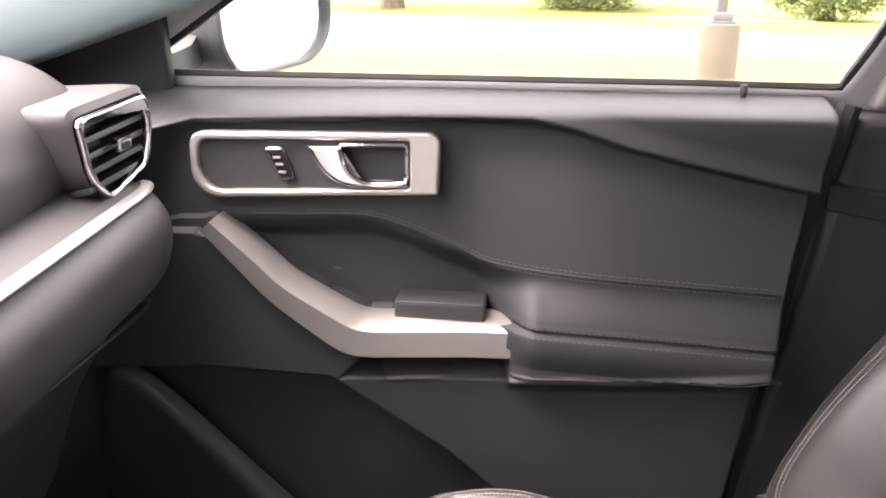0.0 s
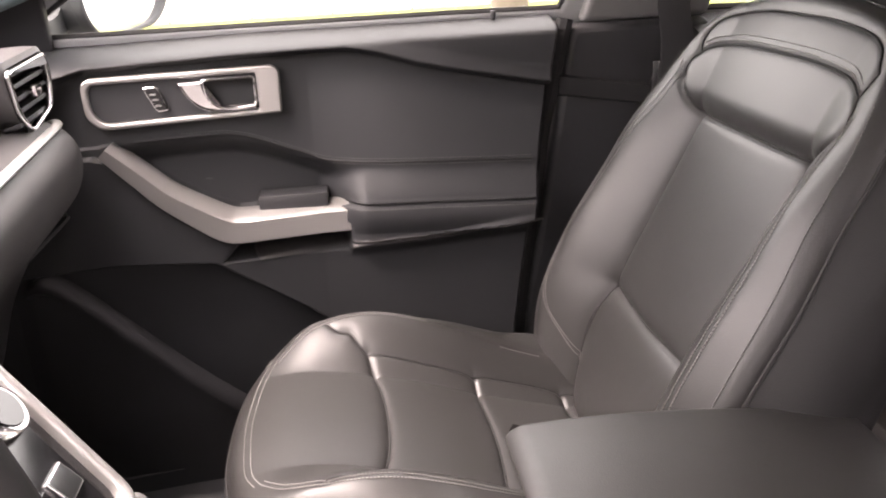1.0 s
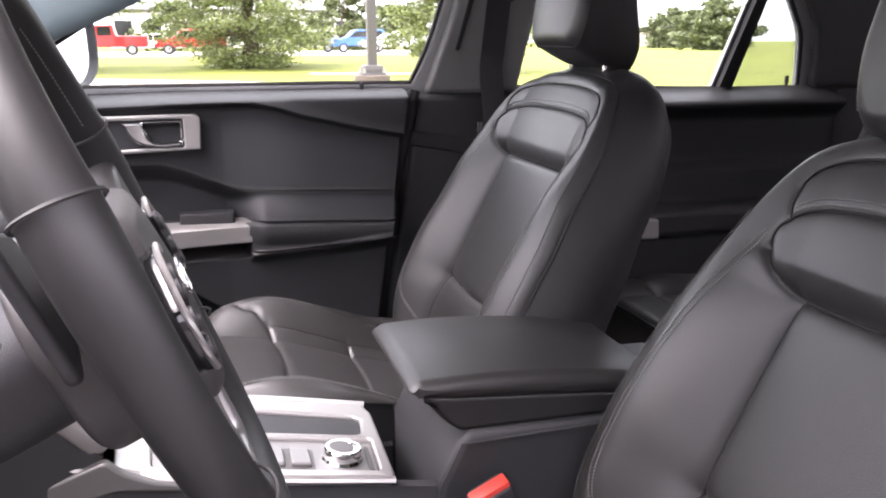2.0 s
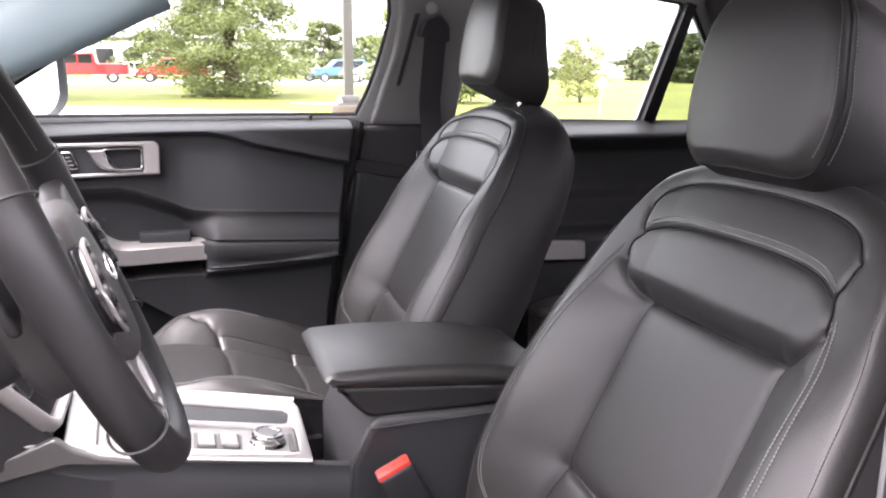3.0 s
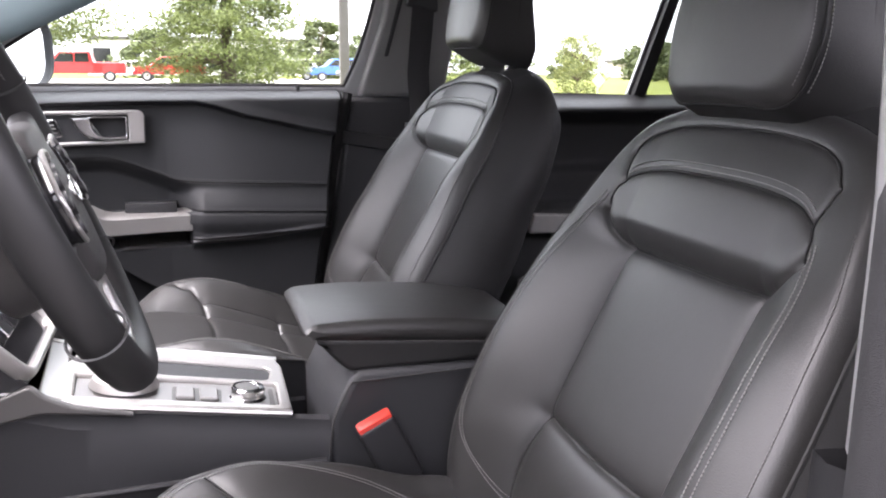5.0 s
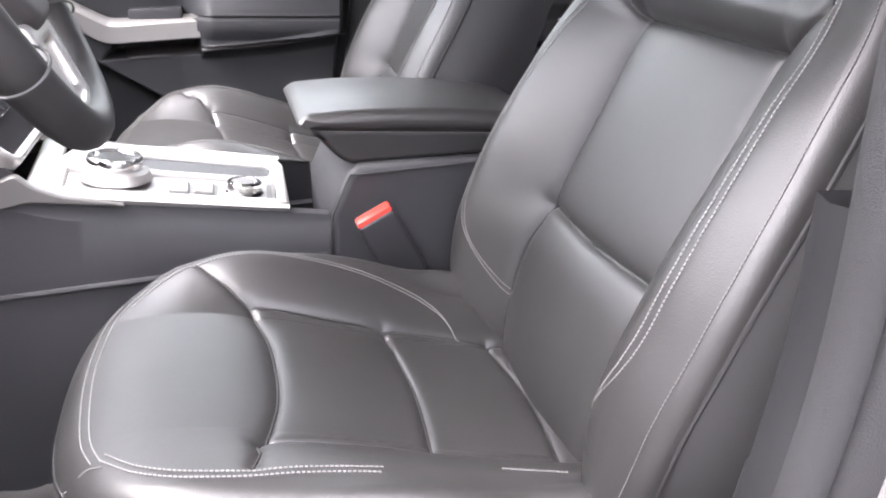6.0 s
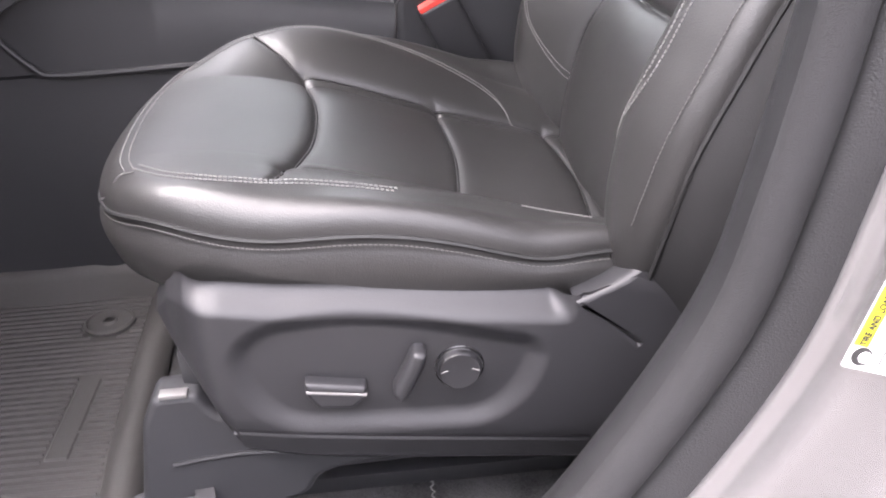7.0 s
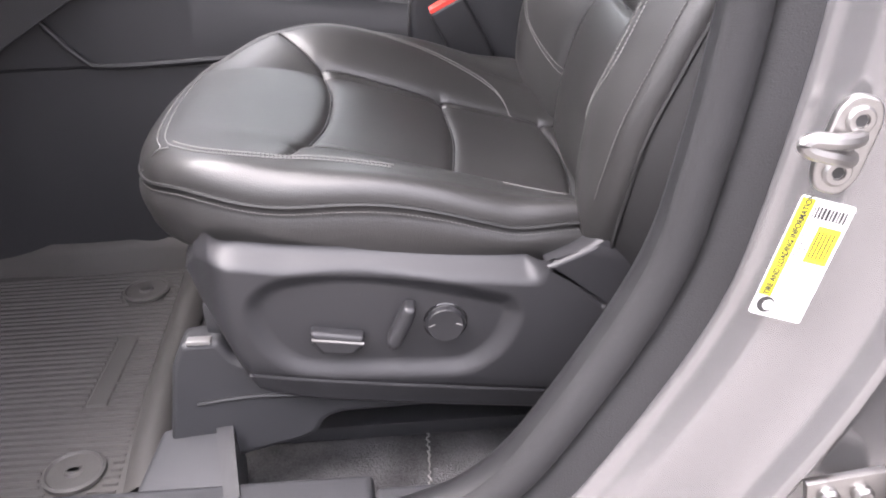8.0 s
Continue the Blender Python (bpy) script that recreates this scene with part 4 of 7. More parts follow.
def door_panel_depth(X, Z):
    """How far the trim stands out from the door's base plane."""
    zc = np.interp(X, *zip(*CHAR))
    zs = np.interp(X, *zip(*spline(STITCH_LINE, 6)))
    zt = np.interp(X, *zip(*SILVER_TOP))
    # belt cap
    cap = 0.050 - 0.012 * smooth(0, 0.03, Z - zc) - 0.085 * smooth(1.108, 1.137, Z) ** 1.6
    # upper pad
    f = np.clip((zc - Z) / np.maximum(zc - zs, 0.02), 0, 1)
    upper = 0.018 + (0.006 + 0.026 * smooth(0.05, 0.24, X)) * f ** 1.3 + 0.006 * smooth(0.05, 0.2, X) * np.sin(f * math.pi)
    p = np.where(Z > zc, cap, upper)
    p = p * smooth(0, 0.008, np.abs(Z - zc)) + (1 - smooth(0, 0.008, np.abs(Z - zc))) * (0.020 + 0.012 * (Z > zc))
    # armrest behind the pull, recess in front of it
    d = zs - Z
    arm_x = smooth(0.076, 0.150, X - 0.25 * np.clip(0.03 - d, 0, 0.03))
    edge0 = 0.024 + 0.026 * smooth(0.05, 0.24, X)
    rest = edge0 + (0.066 - edge0) * smooth(0.008, 0.056, d) + 0.006 * np.sin(np.clip((d - 0.05) / 0.05, 0, 1) * math.pi)
    rest -= 0.006 * np.exp(-((d - 0.0585) / 0.0025) ** 2)
    under = np.interp(X, [-0.1, 0.125, 0.25, 0.37, 0.46], [0.836, 0.838, 0.842, 0.850, 0.856])
    rest = np.where(Z < under, 0.046 + (0.062 - 0.046) * smooth(0.0, -0.006, under - Z - 0.006), rest)
    hollow = np.where(Z > zt - 0.01, edge0 + (-0.006 - edge0) * smooth(0.0, 0.034, d), 0.030)
    below = rest * arm_x + hollow * (1 - arm_x)
    p = np.where(d > 0, below, p)
    # panel ahead of and under the pull
    lowp = np.interp(X, [-0.40, -0.22, -0.05, 0.10, 0.46], [0.055, 0.045, 0.038, 0.036, 0.034])
    mask = (Z < np.where(X < 0.12, np.minimum(zt - 0.035, 0.99), under))
    p = np.where(mask & (X < 0.12), np.where(Z < zt - 0.035, lowp, p), p)
    p = np.where((X >= 0.12) & (Z < under - 0.004), lowp + 0.016 * smooth(0.03, 0.0, under - Z), p)
    # hand recess under the pull
    rec = (1 - smooth(-0.008, 0.006, np.maximum(np.maximum(-0.035 - X + (0.848 - Z) * -0.9, X - 0.118), np.maximum(0.826 - Z, Z - 0.862))))
    p = p - 0.05 * rec
    # ridge line under the armrest
    ridge = np.interp(X, [-0.04, -0.012, 0.11, 0.25, 0.40], [0.850, 0.824, 0.828, 0.833, 0.852])
    p = p + 0.010 * smooth(-0.0055, 0.0, Z - ridge) * (1 - smooth(0.001, 0.013, Z - ridge)) * smooth(-0.03, 0.0, X) * (1 - smooth(0.34, 0.42, X))
    # storage pocket
    top = np.interp(X, [-0.40, -0.21, -0.075, 0.05, 0.20, 0.46], [0.838, 0.838, 0.824, 0.735, 0.60, 0.55])
    p = p - 0.055 * smooth(0.0, 0.010, top - Z) * (Z > 0.5) 
    return p


def passenger_door():
    door = thing("door_1", "closed front passenger door in black leather and satin silver trim", "car door", kind="structure", at=(0.1, 0.75, 0.5))
    xs = np.linspace(-0.36, 0.445, 420)
    zs = np.linspace(0.46, 1.137, 380)
    X, Z = np.meshgrid(xs, zs)
    Y = door_base(X) - door_panel_depth(X, Z) + 0.0 * X
    # upper part runs parallel to the glass
    Y = Y + (0.005 + 0.07 * smooth(0.08, -0.30, X)) * smooth(1.095, 1.137, Z) + 0.05 * smooth(1.125, 1.137, Z) * 0.2
    # turned-in rear edge
    edge = np.interp(Z, [0.46, 0.67, 0.87, 0.956, 1.036, 1.137], [0.352, 0.372, 0.401, 0.411, 0.427, 0.446])
    Y = Y + 0.05 * smooth(-0.012, 0.002, X - edge)
    Xc = np.minimum(X, edge + 0.004)
    part("trim_panel", grid_mesh("trim_panel", np.stack([Xc, Y, Z], axis=-1)), SOFT, door, "soft black door trim with padded armrest", sharp=0)

    def at(x, z, lift=0.0):
        return (x, float(door_base(x) - door_panel_depth(np.array([x]), np.array([z]))[0]) - lift, z)

    # thread along the pad and the armrest
    lines = []
    sl = spline(STITCH_LINE, 10)
    for off in (0.0045, -0.0035):
        lines.append([at(p[0], p[1] + off, 0.0006) for p in sl if (-0.10 if off > 0 else 0.10) < p[0] < 0.41])
    for off in (0.0045, -0.0045):
        lines.append([at(p[0], p[1] - 0.0585 + off, 0.0006) for p in sl if 0.13 < p[0] < 0.39])
    for row in lines:
        part("stitching", stitches([row], 0.0030, 0.0024, 0.0004, 0.0004, (0, -1, 0.3)), STITCH_DARK, door, "fine grey stitching")
    part("trim_seam", tube([at(p[0], p[1], 0.0008) for p in sl if -0.17 < p[0] < 0.41], 0.0014, 6), SEAM, door, "fine piping along the pad")
    # narrow hard ledge below the armrest, its lit upper face put into a lighter skin
    rows = []
    for x in np.linspace(-0.022, 0.400, 80):
        z = float(np.interp(x, [-0.04, -0.012, 0.11, 0.25, 0.40], [0.850, 0.824, 0.828, 0.833, 0.852]))
        tall = 0.0105 * float(smooth(0.41, 0.20, x)) + 0.001
        rows.append([at(x, z + h, 0.0015) for h in np.linspace(-0.004, tall, 9)])
    part("ledge_strip", grid_mesh("ledge_strip", np.array(rows)), SOFT_LIT, door, "narrow ledge below the armrest, its lit upper face lightened", sharp=0)
    # handle bezel
    face = lambda k: (lambda u, v, w: (u, float(door_base(u)) - k - w, v))
    ring = rounded([(-0.208, 1.094), (0.036, 1.094), (0.045, 1.086), (0.043, 1.030), (-0.192, 1.026), (-0.208, 1.044)], [0.016, 0.010, 0.006, 0.003, 0.016, 0.012])
    hole = rounded([(-0.200, 1.086), (0.014, 1.086), (0.014, 1.037), (-0.186, 1.034), (-0.200, 1.050)], [0.012, 0.004, 0.004, 0.012, 0.01])
    handle = part("handle_bezel", plate([ring, hole], 0.016, 0.003, face(0.034), 3), SILVER, door, "satin silver handle surround")
    # the dark infill with an open bay behind the lever
    bay = rounded([(-0.060, 1.0805), (0.010, 1.0805), (0.010, 1.043), (-0.036, 1.043)], 0.005)
    part("infill", plate([hole, bay], 0.004, 0.0008, face(0.032)), DARK, handle, "black grained infill")
    part("bay_back", plate([rounded([(-0.075, 1.084), (0.019, 1.084), (0.019, 1.034), (-0.050, 1.034)], 0.004)], 0.004, 0.001, face(0.008)), DARK, handle)
    part("bay_rim", tube([(p[0], float(door_base(p[0])) - 0.036, p[1]) for p in even(bay, step=0.003, closed=True)], 0.0022, 6, True), CHROME, handle)
    lever = spline([(-0.088, 1.081), (-0.076, 1.058), (-0.058, 1.043), (-0.030, 1.0375), (0.011, 1.039)], 6)
    inner = spline([(0.011, 1.046), (-0.022, 1.0445), (-0.040, 1.049), (-0.050, 1.062), (-0.054, 1.081)], 6)
    part("door_lever", plate([[tuple(p) for p in lever] + [tuple(p) for p in inner]], 0.012, 0.004, face(0.041), 3), CHROME, handle, "bright curved door lever")
    sw = rounded([(-0.132, 1.077), (-0.114, 1.077), (-0.103, 1.046), (-0.118, 1.045)], 0.004)
    s = part("lock_switch", plate([sw], 0.006, 0.002, face(0.036)), GLOSS, door, "small black lock switch with a chrome rim")
    part("switch_rim", tube([(p[0], float(door_base(p[0])) - 0.0385, p[1]) for p in even(sw, step=0.003, closed=True)], 0.0011, 5, True), CHROME, s)
    for zz in (1.068, 1.061, 1.053):
        part("switch_mark", box(-0.1245 + (1.068 - zz) * 0.35, -0.1165 + (1.068 - zz) * 0.35, float(door_base(-0.13)) - 0.0405, float(door_base(-0.13)) - 0.039, zz - 0.0012, zz + 0.0012, 0.0003, 1), STITCH, s)
    # pull handle: a bright spar that widens and turns level
    spine = [((-0.194, 1.006), 0.011), ((-0.156, 0.967), 0.0145), ((-0.125, 0.935), 0.0165), ((-0.09, 0.909), 0.0195), ((-0.055, 0.886), 0.0225), ((-0.035, 0.8805), 0.0225), ((0.0, 0.880), 0.022), ((0.122, 0.8815), 0.022)]
    cs = spline([(p[0][0] + 0.002, p[0][1] - 0.006, p[1]) for p in spine], 5)
    rings = []
    for i, (x, z, h) in enumerate(cs):
        q = cs[min(i + 1, len(cs) - 1)] - cs[max(i - 1, 0)]
        t = np.array([q[0], q[1]]) / np.hypot(q[0], q[1])
        nx, nz = -t[1], t[0]
        y0 = float(door_base(x)) - 0.046
        prof = [(-1.0, 0.02), (-1.0, -0.004), (-0.9, -0.008), (0.45, -0.010), (0.62, -0.006), (0.95, 0.014), (1.0, 0.020), (0.9, 0.034), (-0.5, 0.034)]
        rings.append([(x + nx * h * a, y0 + b, z + nz * h * a) for a, b in prof])
    part("pull_handle", loft(rings), SILVER, door, "satin silver pull handle bar", sharp=28)
    part("bottle_ledge", box(-0.004, 0.094, 0.708, 0.752, 0.885, 0.911, 0.003, 3), DARK, door)
    part("ledge_rim", tube([(-0.002, 0.709, 0.911), (0.045, 0.709, 0.911), (0.092, 0.709, 0.9105)], 0.0012, 6), SKIRT, door)
    part("sound_slots", box(-0.073, -0.065, 0.718, 0.7215, 0.940, 0.943, 0.001), SKIRT, door)
    # storage pocket wall and its bright lip
    wall = [(-0.315, 0.830), (-0.270, 0.819), (-0.10, 0.641), (0.0, 0.572), (0.16, 0.56), (0.30, 0.56)]
    rows = []
    for x, z in even(spline(wall, 6), count=50):
        y = float(door_base(x)) - 0.050
        rows.append([(x + 0.004, y + 0.016, z - 0.002), (x + 0.004, y + 0.010, z + 0.003), (x, y + 0.002, z + 0.001), (x - 0.006, y - 0.005, z - 0.008), (x - 0.009, y - 0.005, z - 0.018), (x - 0.006, y + 0.004, z - 0.026), (x, y + 0.008, max(0.45, z - 0.3))])
    part("storage_pocket", grid_mesh("storage_pocket", np.array(rows)), SKIRT, door, "charcoal moulded door pocket with rounded lip", sharp=40)
    part("lower_sill", box(-0.36, 0.37, 0.64, 0.76, 0.40, 0.47, 0.02, 3), DARK, door)
    # belt weatherstrip and lock pin
    part("glass_weatherstrip", tube([(x, 0.7935, 1.1395) for x in np.linspace(-0.31, 0.45, 30)], 0.0035, 6), RUBBER, door, "black weatherstrip along the glass")
    part("lock_pin", disc((0.351, 0.775, 1.120), (0, 0, 1), [(0.007, 0), (0.007, 0.006), (0.003, 0.008), (0.003, 0.012), (0.0042, 0.013), (0.0042, 0.019), (0.003, 0.021)], 14), DARK, door, "black lock pin")
    # sail panel in front of the glass
    part("mirror_sail", plate([rounded([(-0.62, 1.12), (-0.262, 1.12), (-0.246, 1.235), (-0.50, 1.20)], 0.006)], 0.02, 0.004, lambda u, v, w: (u, side_y(v) - 0.014 - w, v)), DARK, door, "black mirror sail panel")
    return door


def rear_door():
    door = thing("door_2", "closed rear passenger door in black trim with silver handle", "car door", kind="structure", at=(1.0, 0.76, 0.5))
    xs, zs = np.linspace(0.64, 1.43, 90), np.linspace(0.46, 1.118, 110)
    X, Z = np.meshgrid(xs, zs)
    p = 0.030 + 0.030 * smooth(1.05, 1.085, Z) - 0.075 * smooth(1.085, 1.118, Z)
    p = p + 0.05 * smooth(0.885, 0.86, Z) * smooth(0.80, 0.82, Z) + 0.02 * smooth(0.97, 0.94, Z) - 0.02 * smooth(0.55, 0.5, Z)
    part("trim_panel", grid_mesh("rear_trim_panel", np.stack([X, 0.765 - p, Z], axis=-1)), SOFT, door, "soft black rear door trim", sharp=0)
    part("pull_handle", plate([rounded([(0.868, 0.856), (0.968, 0.850), (0.970, 0.808), (0.860, 0.812)], 0.004)], 0.02, 0.004, lambda u, v, w: (u - 0.026, 0.655 - w, v + 0.008)), SILVER, door, "satin silver pull handle")
    part("lock_pin", disc((1.325, 0.782, 1.105), (0, 0, 1), [(0.007, 0), (0.003, 0.006), (0.003, 0.016), (0.0045, 0.018), (0.0045, 0.032), (0.003, 0.034)], 12), DARK, door)
    part("glass_weatherstrip", tube([(0.66, 0.796, 1.124), (1.40, 0.800, 1.108)], 0.004, 6), RUBBER, door)


def side_mirror():
    ob = thing("side_mirror", "black door mirror housing with a large mirror glass", "car mirror", at=(-0.22, 0.95, 1.2))
    c = Vector((-0.200, 0.985, 1.205))
    nrm = Vector((0.93, -0.36, 0.055)).normalized()
    rt = Vector((0, 0, 1)).cross(nrm).normalized()
    up = nrm.cross(rt)
    out = rounded([(-0.122, -0.050), (-0.090, -0.086), (0.064, -0.074), (0.112, -0.038), (0.118, 0.052), (0.090, 0.084), (-0.096, 0.086), (-0.125, 0.056)], 0.03)
    pl = lambda u, v, w: c + rt * u + up * v + nrm * w
    part("glass", plate([[(p[0] * 0.93, p[1] * 0.92) for p in out]], 0.004, 0.0008, lambda u, v, w: pl(u, v, w - 0.006)), MIRROR, ob, "mirror glass", sharp=4)
    part("rim", plate([out, [(p[0] * 0.93, p[1] * 0.92) for p in out]], 0.022, 0.005, lambda u, v, w: pl(u, v, w - 0.004), 3), DARK, ob, "black rim")
    rings = []
    for k, s in ((0.0, 1.0), (-0.03, 1.02), (-0.07, 0.93), (-0.10, 0.72), (-0.115, 0.35)):
        rings.append([pl(p[0] * s, p[1] * s, k - 0.012) for p in even(out, count=48, closed=True)])
    part("housing", loft(rings), DARK, ob, sharp=60)
    part("arm", loft([[(-0.33, 0.775, 1.13), (-0.262, 0.775, 1.13), (-0.262, 0.775, 1.160), (-0.33, 0.775, 1.160)], [(-0.33, 0.86, 1.132), (-0.27, 0.86, 1.132), (-0.27, 0.86, 1.165), (-0.33, 0.86, 1.165)], [(-0.32, 0.93, 1.15), (-0.27, 0.93, 1.15), (-0.27, 0.93, 1.20), (-0.32, 0.93, 1.20)]]), DARK, ob)


# ---- front seats ----
RECLINE = radians(25)


def cushion_top(a, b, outer):
    """Height of the seat cushion; a across from the middle, b to the rear."""
    w = np.abs(a)
    z = curve(b, [-0.04, 0.0, 0.05, 0.10, 0.165, 0.23, 0.29, 0.37, 0.50], [0.704, 0.717, 0.728, 0.728, 0.716, 0.696, 0.676, 0.652, 0.622])
    near = curve(b, [0.03, 0.11, 0.184, 0.24, 0.30, 0.40], [0.0, 0.004, 0.013, 0.021, 0.026, 0.026])
    far = curve(b, [0.0, 0.05, 0.10, 0.15, 0.20, 0.27, 0.33, 0.42], [0.0, 0.006, 0.022, 0.037, 0.043, 0.041, 0.033, 0.022])
    crest = np.where(a * outer > 0, near if outer < 0 else far + 0.013 * smooth(0.0, 0.10, b), far)
    z = z + swell((w - 0.100) / 0.072) * crest
    rim = curve(b, [0.0, 0.05, 0.14, 0.20, 0.24, 0.28, 0.317, 0.346, 0.40, 0.50], [0.716, 0.721, 0.719, 0.721, 0.718, 0.709, 0.697, 0.690, 0.690, 0.68])
    rim = np.where(a * outer > 0, rim if outer < 0 else rim + 0.020 * smooth(0.08, 0.16, b), rim + 0.016 * smooth(0.08, 0.16, b))
    return z + (rim - z) * smooth(0.168, 0.212, w)


def swell(t):
    """A bolster's rise from the seam to its crest, even at first and rounding off at the top."""
    t = np.clip(t, 0, 1)
    return t * (1.25 - 0.25 * t ** 4)


def groove(d, deep, pillow=0.0):
    """A sewn valley: a sharp crease, with the padding rounding down to it on both sides."""
    return deep * 1.3 * np.exp(-d / 0.0032) + pillow * np.exp(-d / 0.014)


def cushion_seams(k, outer):
    lead = lambda s: [(s * 0.158, 0.150), (s * 0.136, 0.156)] if s == outer == -1 else [(s * 0.178, 0.094), (s * 0.152, 0.120), (s * 0.133 * k, 0.140)]
    side = lambda s: lead(s) + [(s * 0.116 * k, 0.159), (s * 0.112 * k, 0.21), (s * 0.111 * k, 0.29), (s * 0.112 * k, 0.36), (s * 0.110 * k, 0.405), (s * 0.105 * k, 0.45)]
    front = [(-0.116 * k, 0.160), (-0.06 * k, 0.173), (0, 0.176), (0.06 * k, 0.172), (0.116 * k, 0.159)]
    return [side(1), side(-1), front, [(-0.111 * k, 0.292), (0, 0.300), (0.111 * k, 0.292)], [(-0.110 * k, 0.406), (0, 0.416), (0.110 * k, 0.406)]]


def front_seat(yc, dz, outer, label, dx=0.0, k=1.0):
    """A leather front seat. outer: +1 or -1, the side that faces its door; k widens its panels."""
    ob = thing("bucket_seat", label, "car seat", "front seats", at=(0.25, yc, 0.4))
    sx = outer
    # ---- cushion
    half = [(-0.003, 0.0), (0.0, 0.06), (0.010, 0.108), (0.034, 0.152), (0.078, 0.184), (0.15, 0.205), (0.26, 0.212), (0.37, 0.208), (0.44, 0.190), (0.478, 0.14), (0.485, 0.0)]
    ring = [(w, b) for b, w in half] + [(-w, b) for b, w in half[-2:0:-1]]
    out = spline(ring, 6, True)
    seams = [spline(s, 6) for s in cushion_seams(k, outer)]

    def front(a, b):
        z = cushion_top(a, b, outer) + dz
        for i, s in enumerate(seams):
            d = near_line(a, b, s)
            fade = 1.0 if i > 1 else smooth(0.098, 0.135, b)
            z = z - fade * groove(d, 0.0042, 0.0030 if i > 1 else 0.0025)
        return z

    place = lambda a, b, c: (b, yc + a, c)
    top_skin, side_skin = pad("cushion", out, front, 0.115, place, 0.022, 480, 150, rear=lambda a, b: 0.650 + dz - 0.07 * np.clip(b, -0.1, 0.5), bulge=0.016, pinch=0.0035, split=True)
    part("cushion", top_skin, LEATHER, ob, "padded black leather seat cushion", sharp=0)
    part("cushion_side", side_skin, LEATHER, ob, "black leather cushion side", sharp=0)
    top = lambda a, b, lift=0.0008: (b, yc + a, float(front(np.array([a]), np.array([b]))[0]) + lift)
    # black tubes laid in the sewn creases deepen their shade
    for q in seams:
        part("seam", tube([top(p[0], p[1], 0.0016) for p in q[:-2] if p[1] > 0.106], 0.0012, 5), SEAMLINE, ob)
    lines = []
    for s in (1, -1):
        crest = [(s * 0.128, 0.046), (s * 0.152, 0.070), (s * 0.166, 0.10), (s * 0.172, 0.14), (s * 0.174, 0.20)]
        if s == -outer:
            crest += [(s * 0.172, 0.27), (s * 0.160, 0.325), (s * 0.140, 0.358), (s * 0.112 * k, 0.372)]
        else:
            crest += [(s * 0.176, 0.24)]
            lines.append([top(p[0], p[1]) for p in spline([(s * 0.160, 0.335), (s * 0.160, 0.39)], 8)])
        for off in (0.0, 0.0065):
            lines.append([top(p[0] - s * off, p[1] + off * 0.4) for p in spline(crest, 8)])
    edge = [(-outer * 0.128, 0.046), (-outer * 0.10, 0.034), (-outer * 0.05, 0.028), (0, 0.026), (outer * 0.06, 0.030), (outer * 0.10, 0.036), (outer * 0.128, 0.046)]
    for off in (0.0, 0.007):
        lines.append([top(p[0], p[1] - off, 0.0006) for p in spline(edge, 8)])
    for row in lines:
        part("stitching", stitches([row]), STITCH, ob, "pale grey stitching on the cushion")
    # piping round the cushion's side
    loop = even(out, count=300, closed=True)
    pipe = [(p[1], yc + p[0] * 1.004, float(front(np.array([p[0]]), np.array([p[1]]))[0]) - 0.0225) for p in loop if p[1] < 0.43]
    pipe = [q for q in pipe if (q[1] - yc) * sx > -0.15]
    pipe.sort(key=lambda q: math.atan2((q[1] - yc) * sx, q[0] - 0.2) if (q[1] - yc) * sx > 0 or q[0] > 0.2 else math.atan2((q[1] - yc) * sx, q[0] - 0.2) + math.tau)
    part("piping", tube(pipe, 0.0019, 6), SEAM, ob, "black piping with grey thread")
    part("stitching", stitches([[(p[0], p[1] + sx * 0.0012, p[2] - 0.0058) for p in pipe if (p[1] - yc) * sx > 0.11]], normal=(0, sx, 0.3)), STITCH_DARK, ob)
    drop = [(0.050 - 0.034 * u, 0.137 - 0.010 * u) for u in np.linspace(0.05, 1, 10)]
    part("nose_seam", tube([(b_, yc + sx * a_, float(front(np.array([a_ * sx]), np.array([b_]))[0]) + 0.0006 - 0.017 * smooth(0.3, 1.0, (0.050 - b_) / 0.034)) for b_, a_ in drop], 0.0007, 5), STITCH_DARK, ob)

    # ---- backrest
    O = Vector((0.405, yc, 0.615 + dz))
    up = 0.028 if outer > 0 else 0.0
    ub = Vector((math.sin(RECLINE), 0, math.cos(RECLINE)))
    uc = Vector((-math.cos(RECLINE), 0, math.sin(RECLINE)))
    place = lambda a, b, c: (O.x + ub.x * b + uc.x * c, O.y + a, O.z + ub.z * b + uc.z * c)
    wide = [(-0.02, 0.185), (0.03, 0.222), (0.10, 0.245), (0.20, 0.252), (0.30, 0.246), (0.40, 0.230), (0.46, 0.212), (0.51, 0.193), (0.545, 0.166), (0.564, 0.12), (0.573, 0.06), (0.575, 0.0)]
    wide = [(b + up * float(smooth(0.36, 0.45, b) - 0.55 * smooth(0.45, 0.56, b)), w) for b, w in wide]
    ring = [(0.0, -0.025)] + [(w, b) for b, w in wide] + [(-w, b) for b, w in wide[-2::-1]]
    out = spline(ring, 6, True)
    both = lambda q: [(-a * k, b + up) for a, b in q[:0:-1]] + [(a * k, b + up) for a, b in q]
    fold = spline(both([(0.0, 0.402), (0.06, 0.402), (0.105, 0.403), (0.128, 0.408), (0.146, 0.420), (0.158, 0.436)]), 6)
    arch = spline(both([(0.0, 0.490), (0.07, 0.489), (0.118, 0.483), (0.145, 0.471), (0.157, 0.455), (0.158, 0.436)]), 6)
    crown = [(a, b - 0.40 * up) for a, b in spline(both([(0.0, 0.543), (0.06, 0.542), (0.11, 0.536), (0.142, 0.523), (0.157, 0.502)]), 6)]
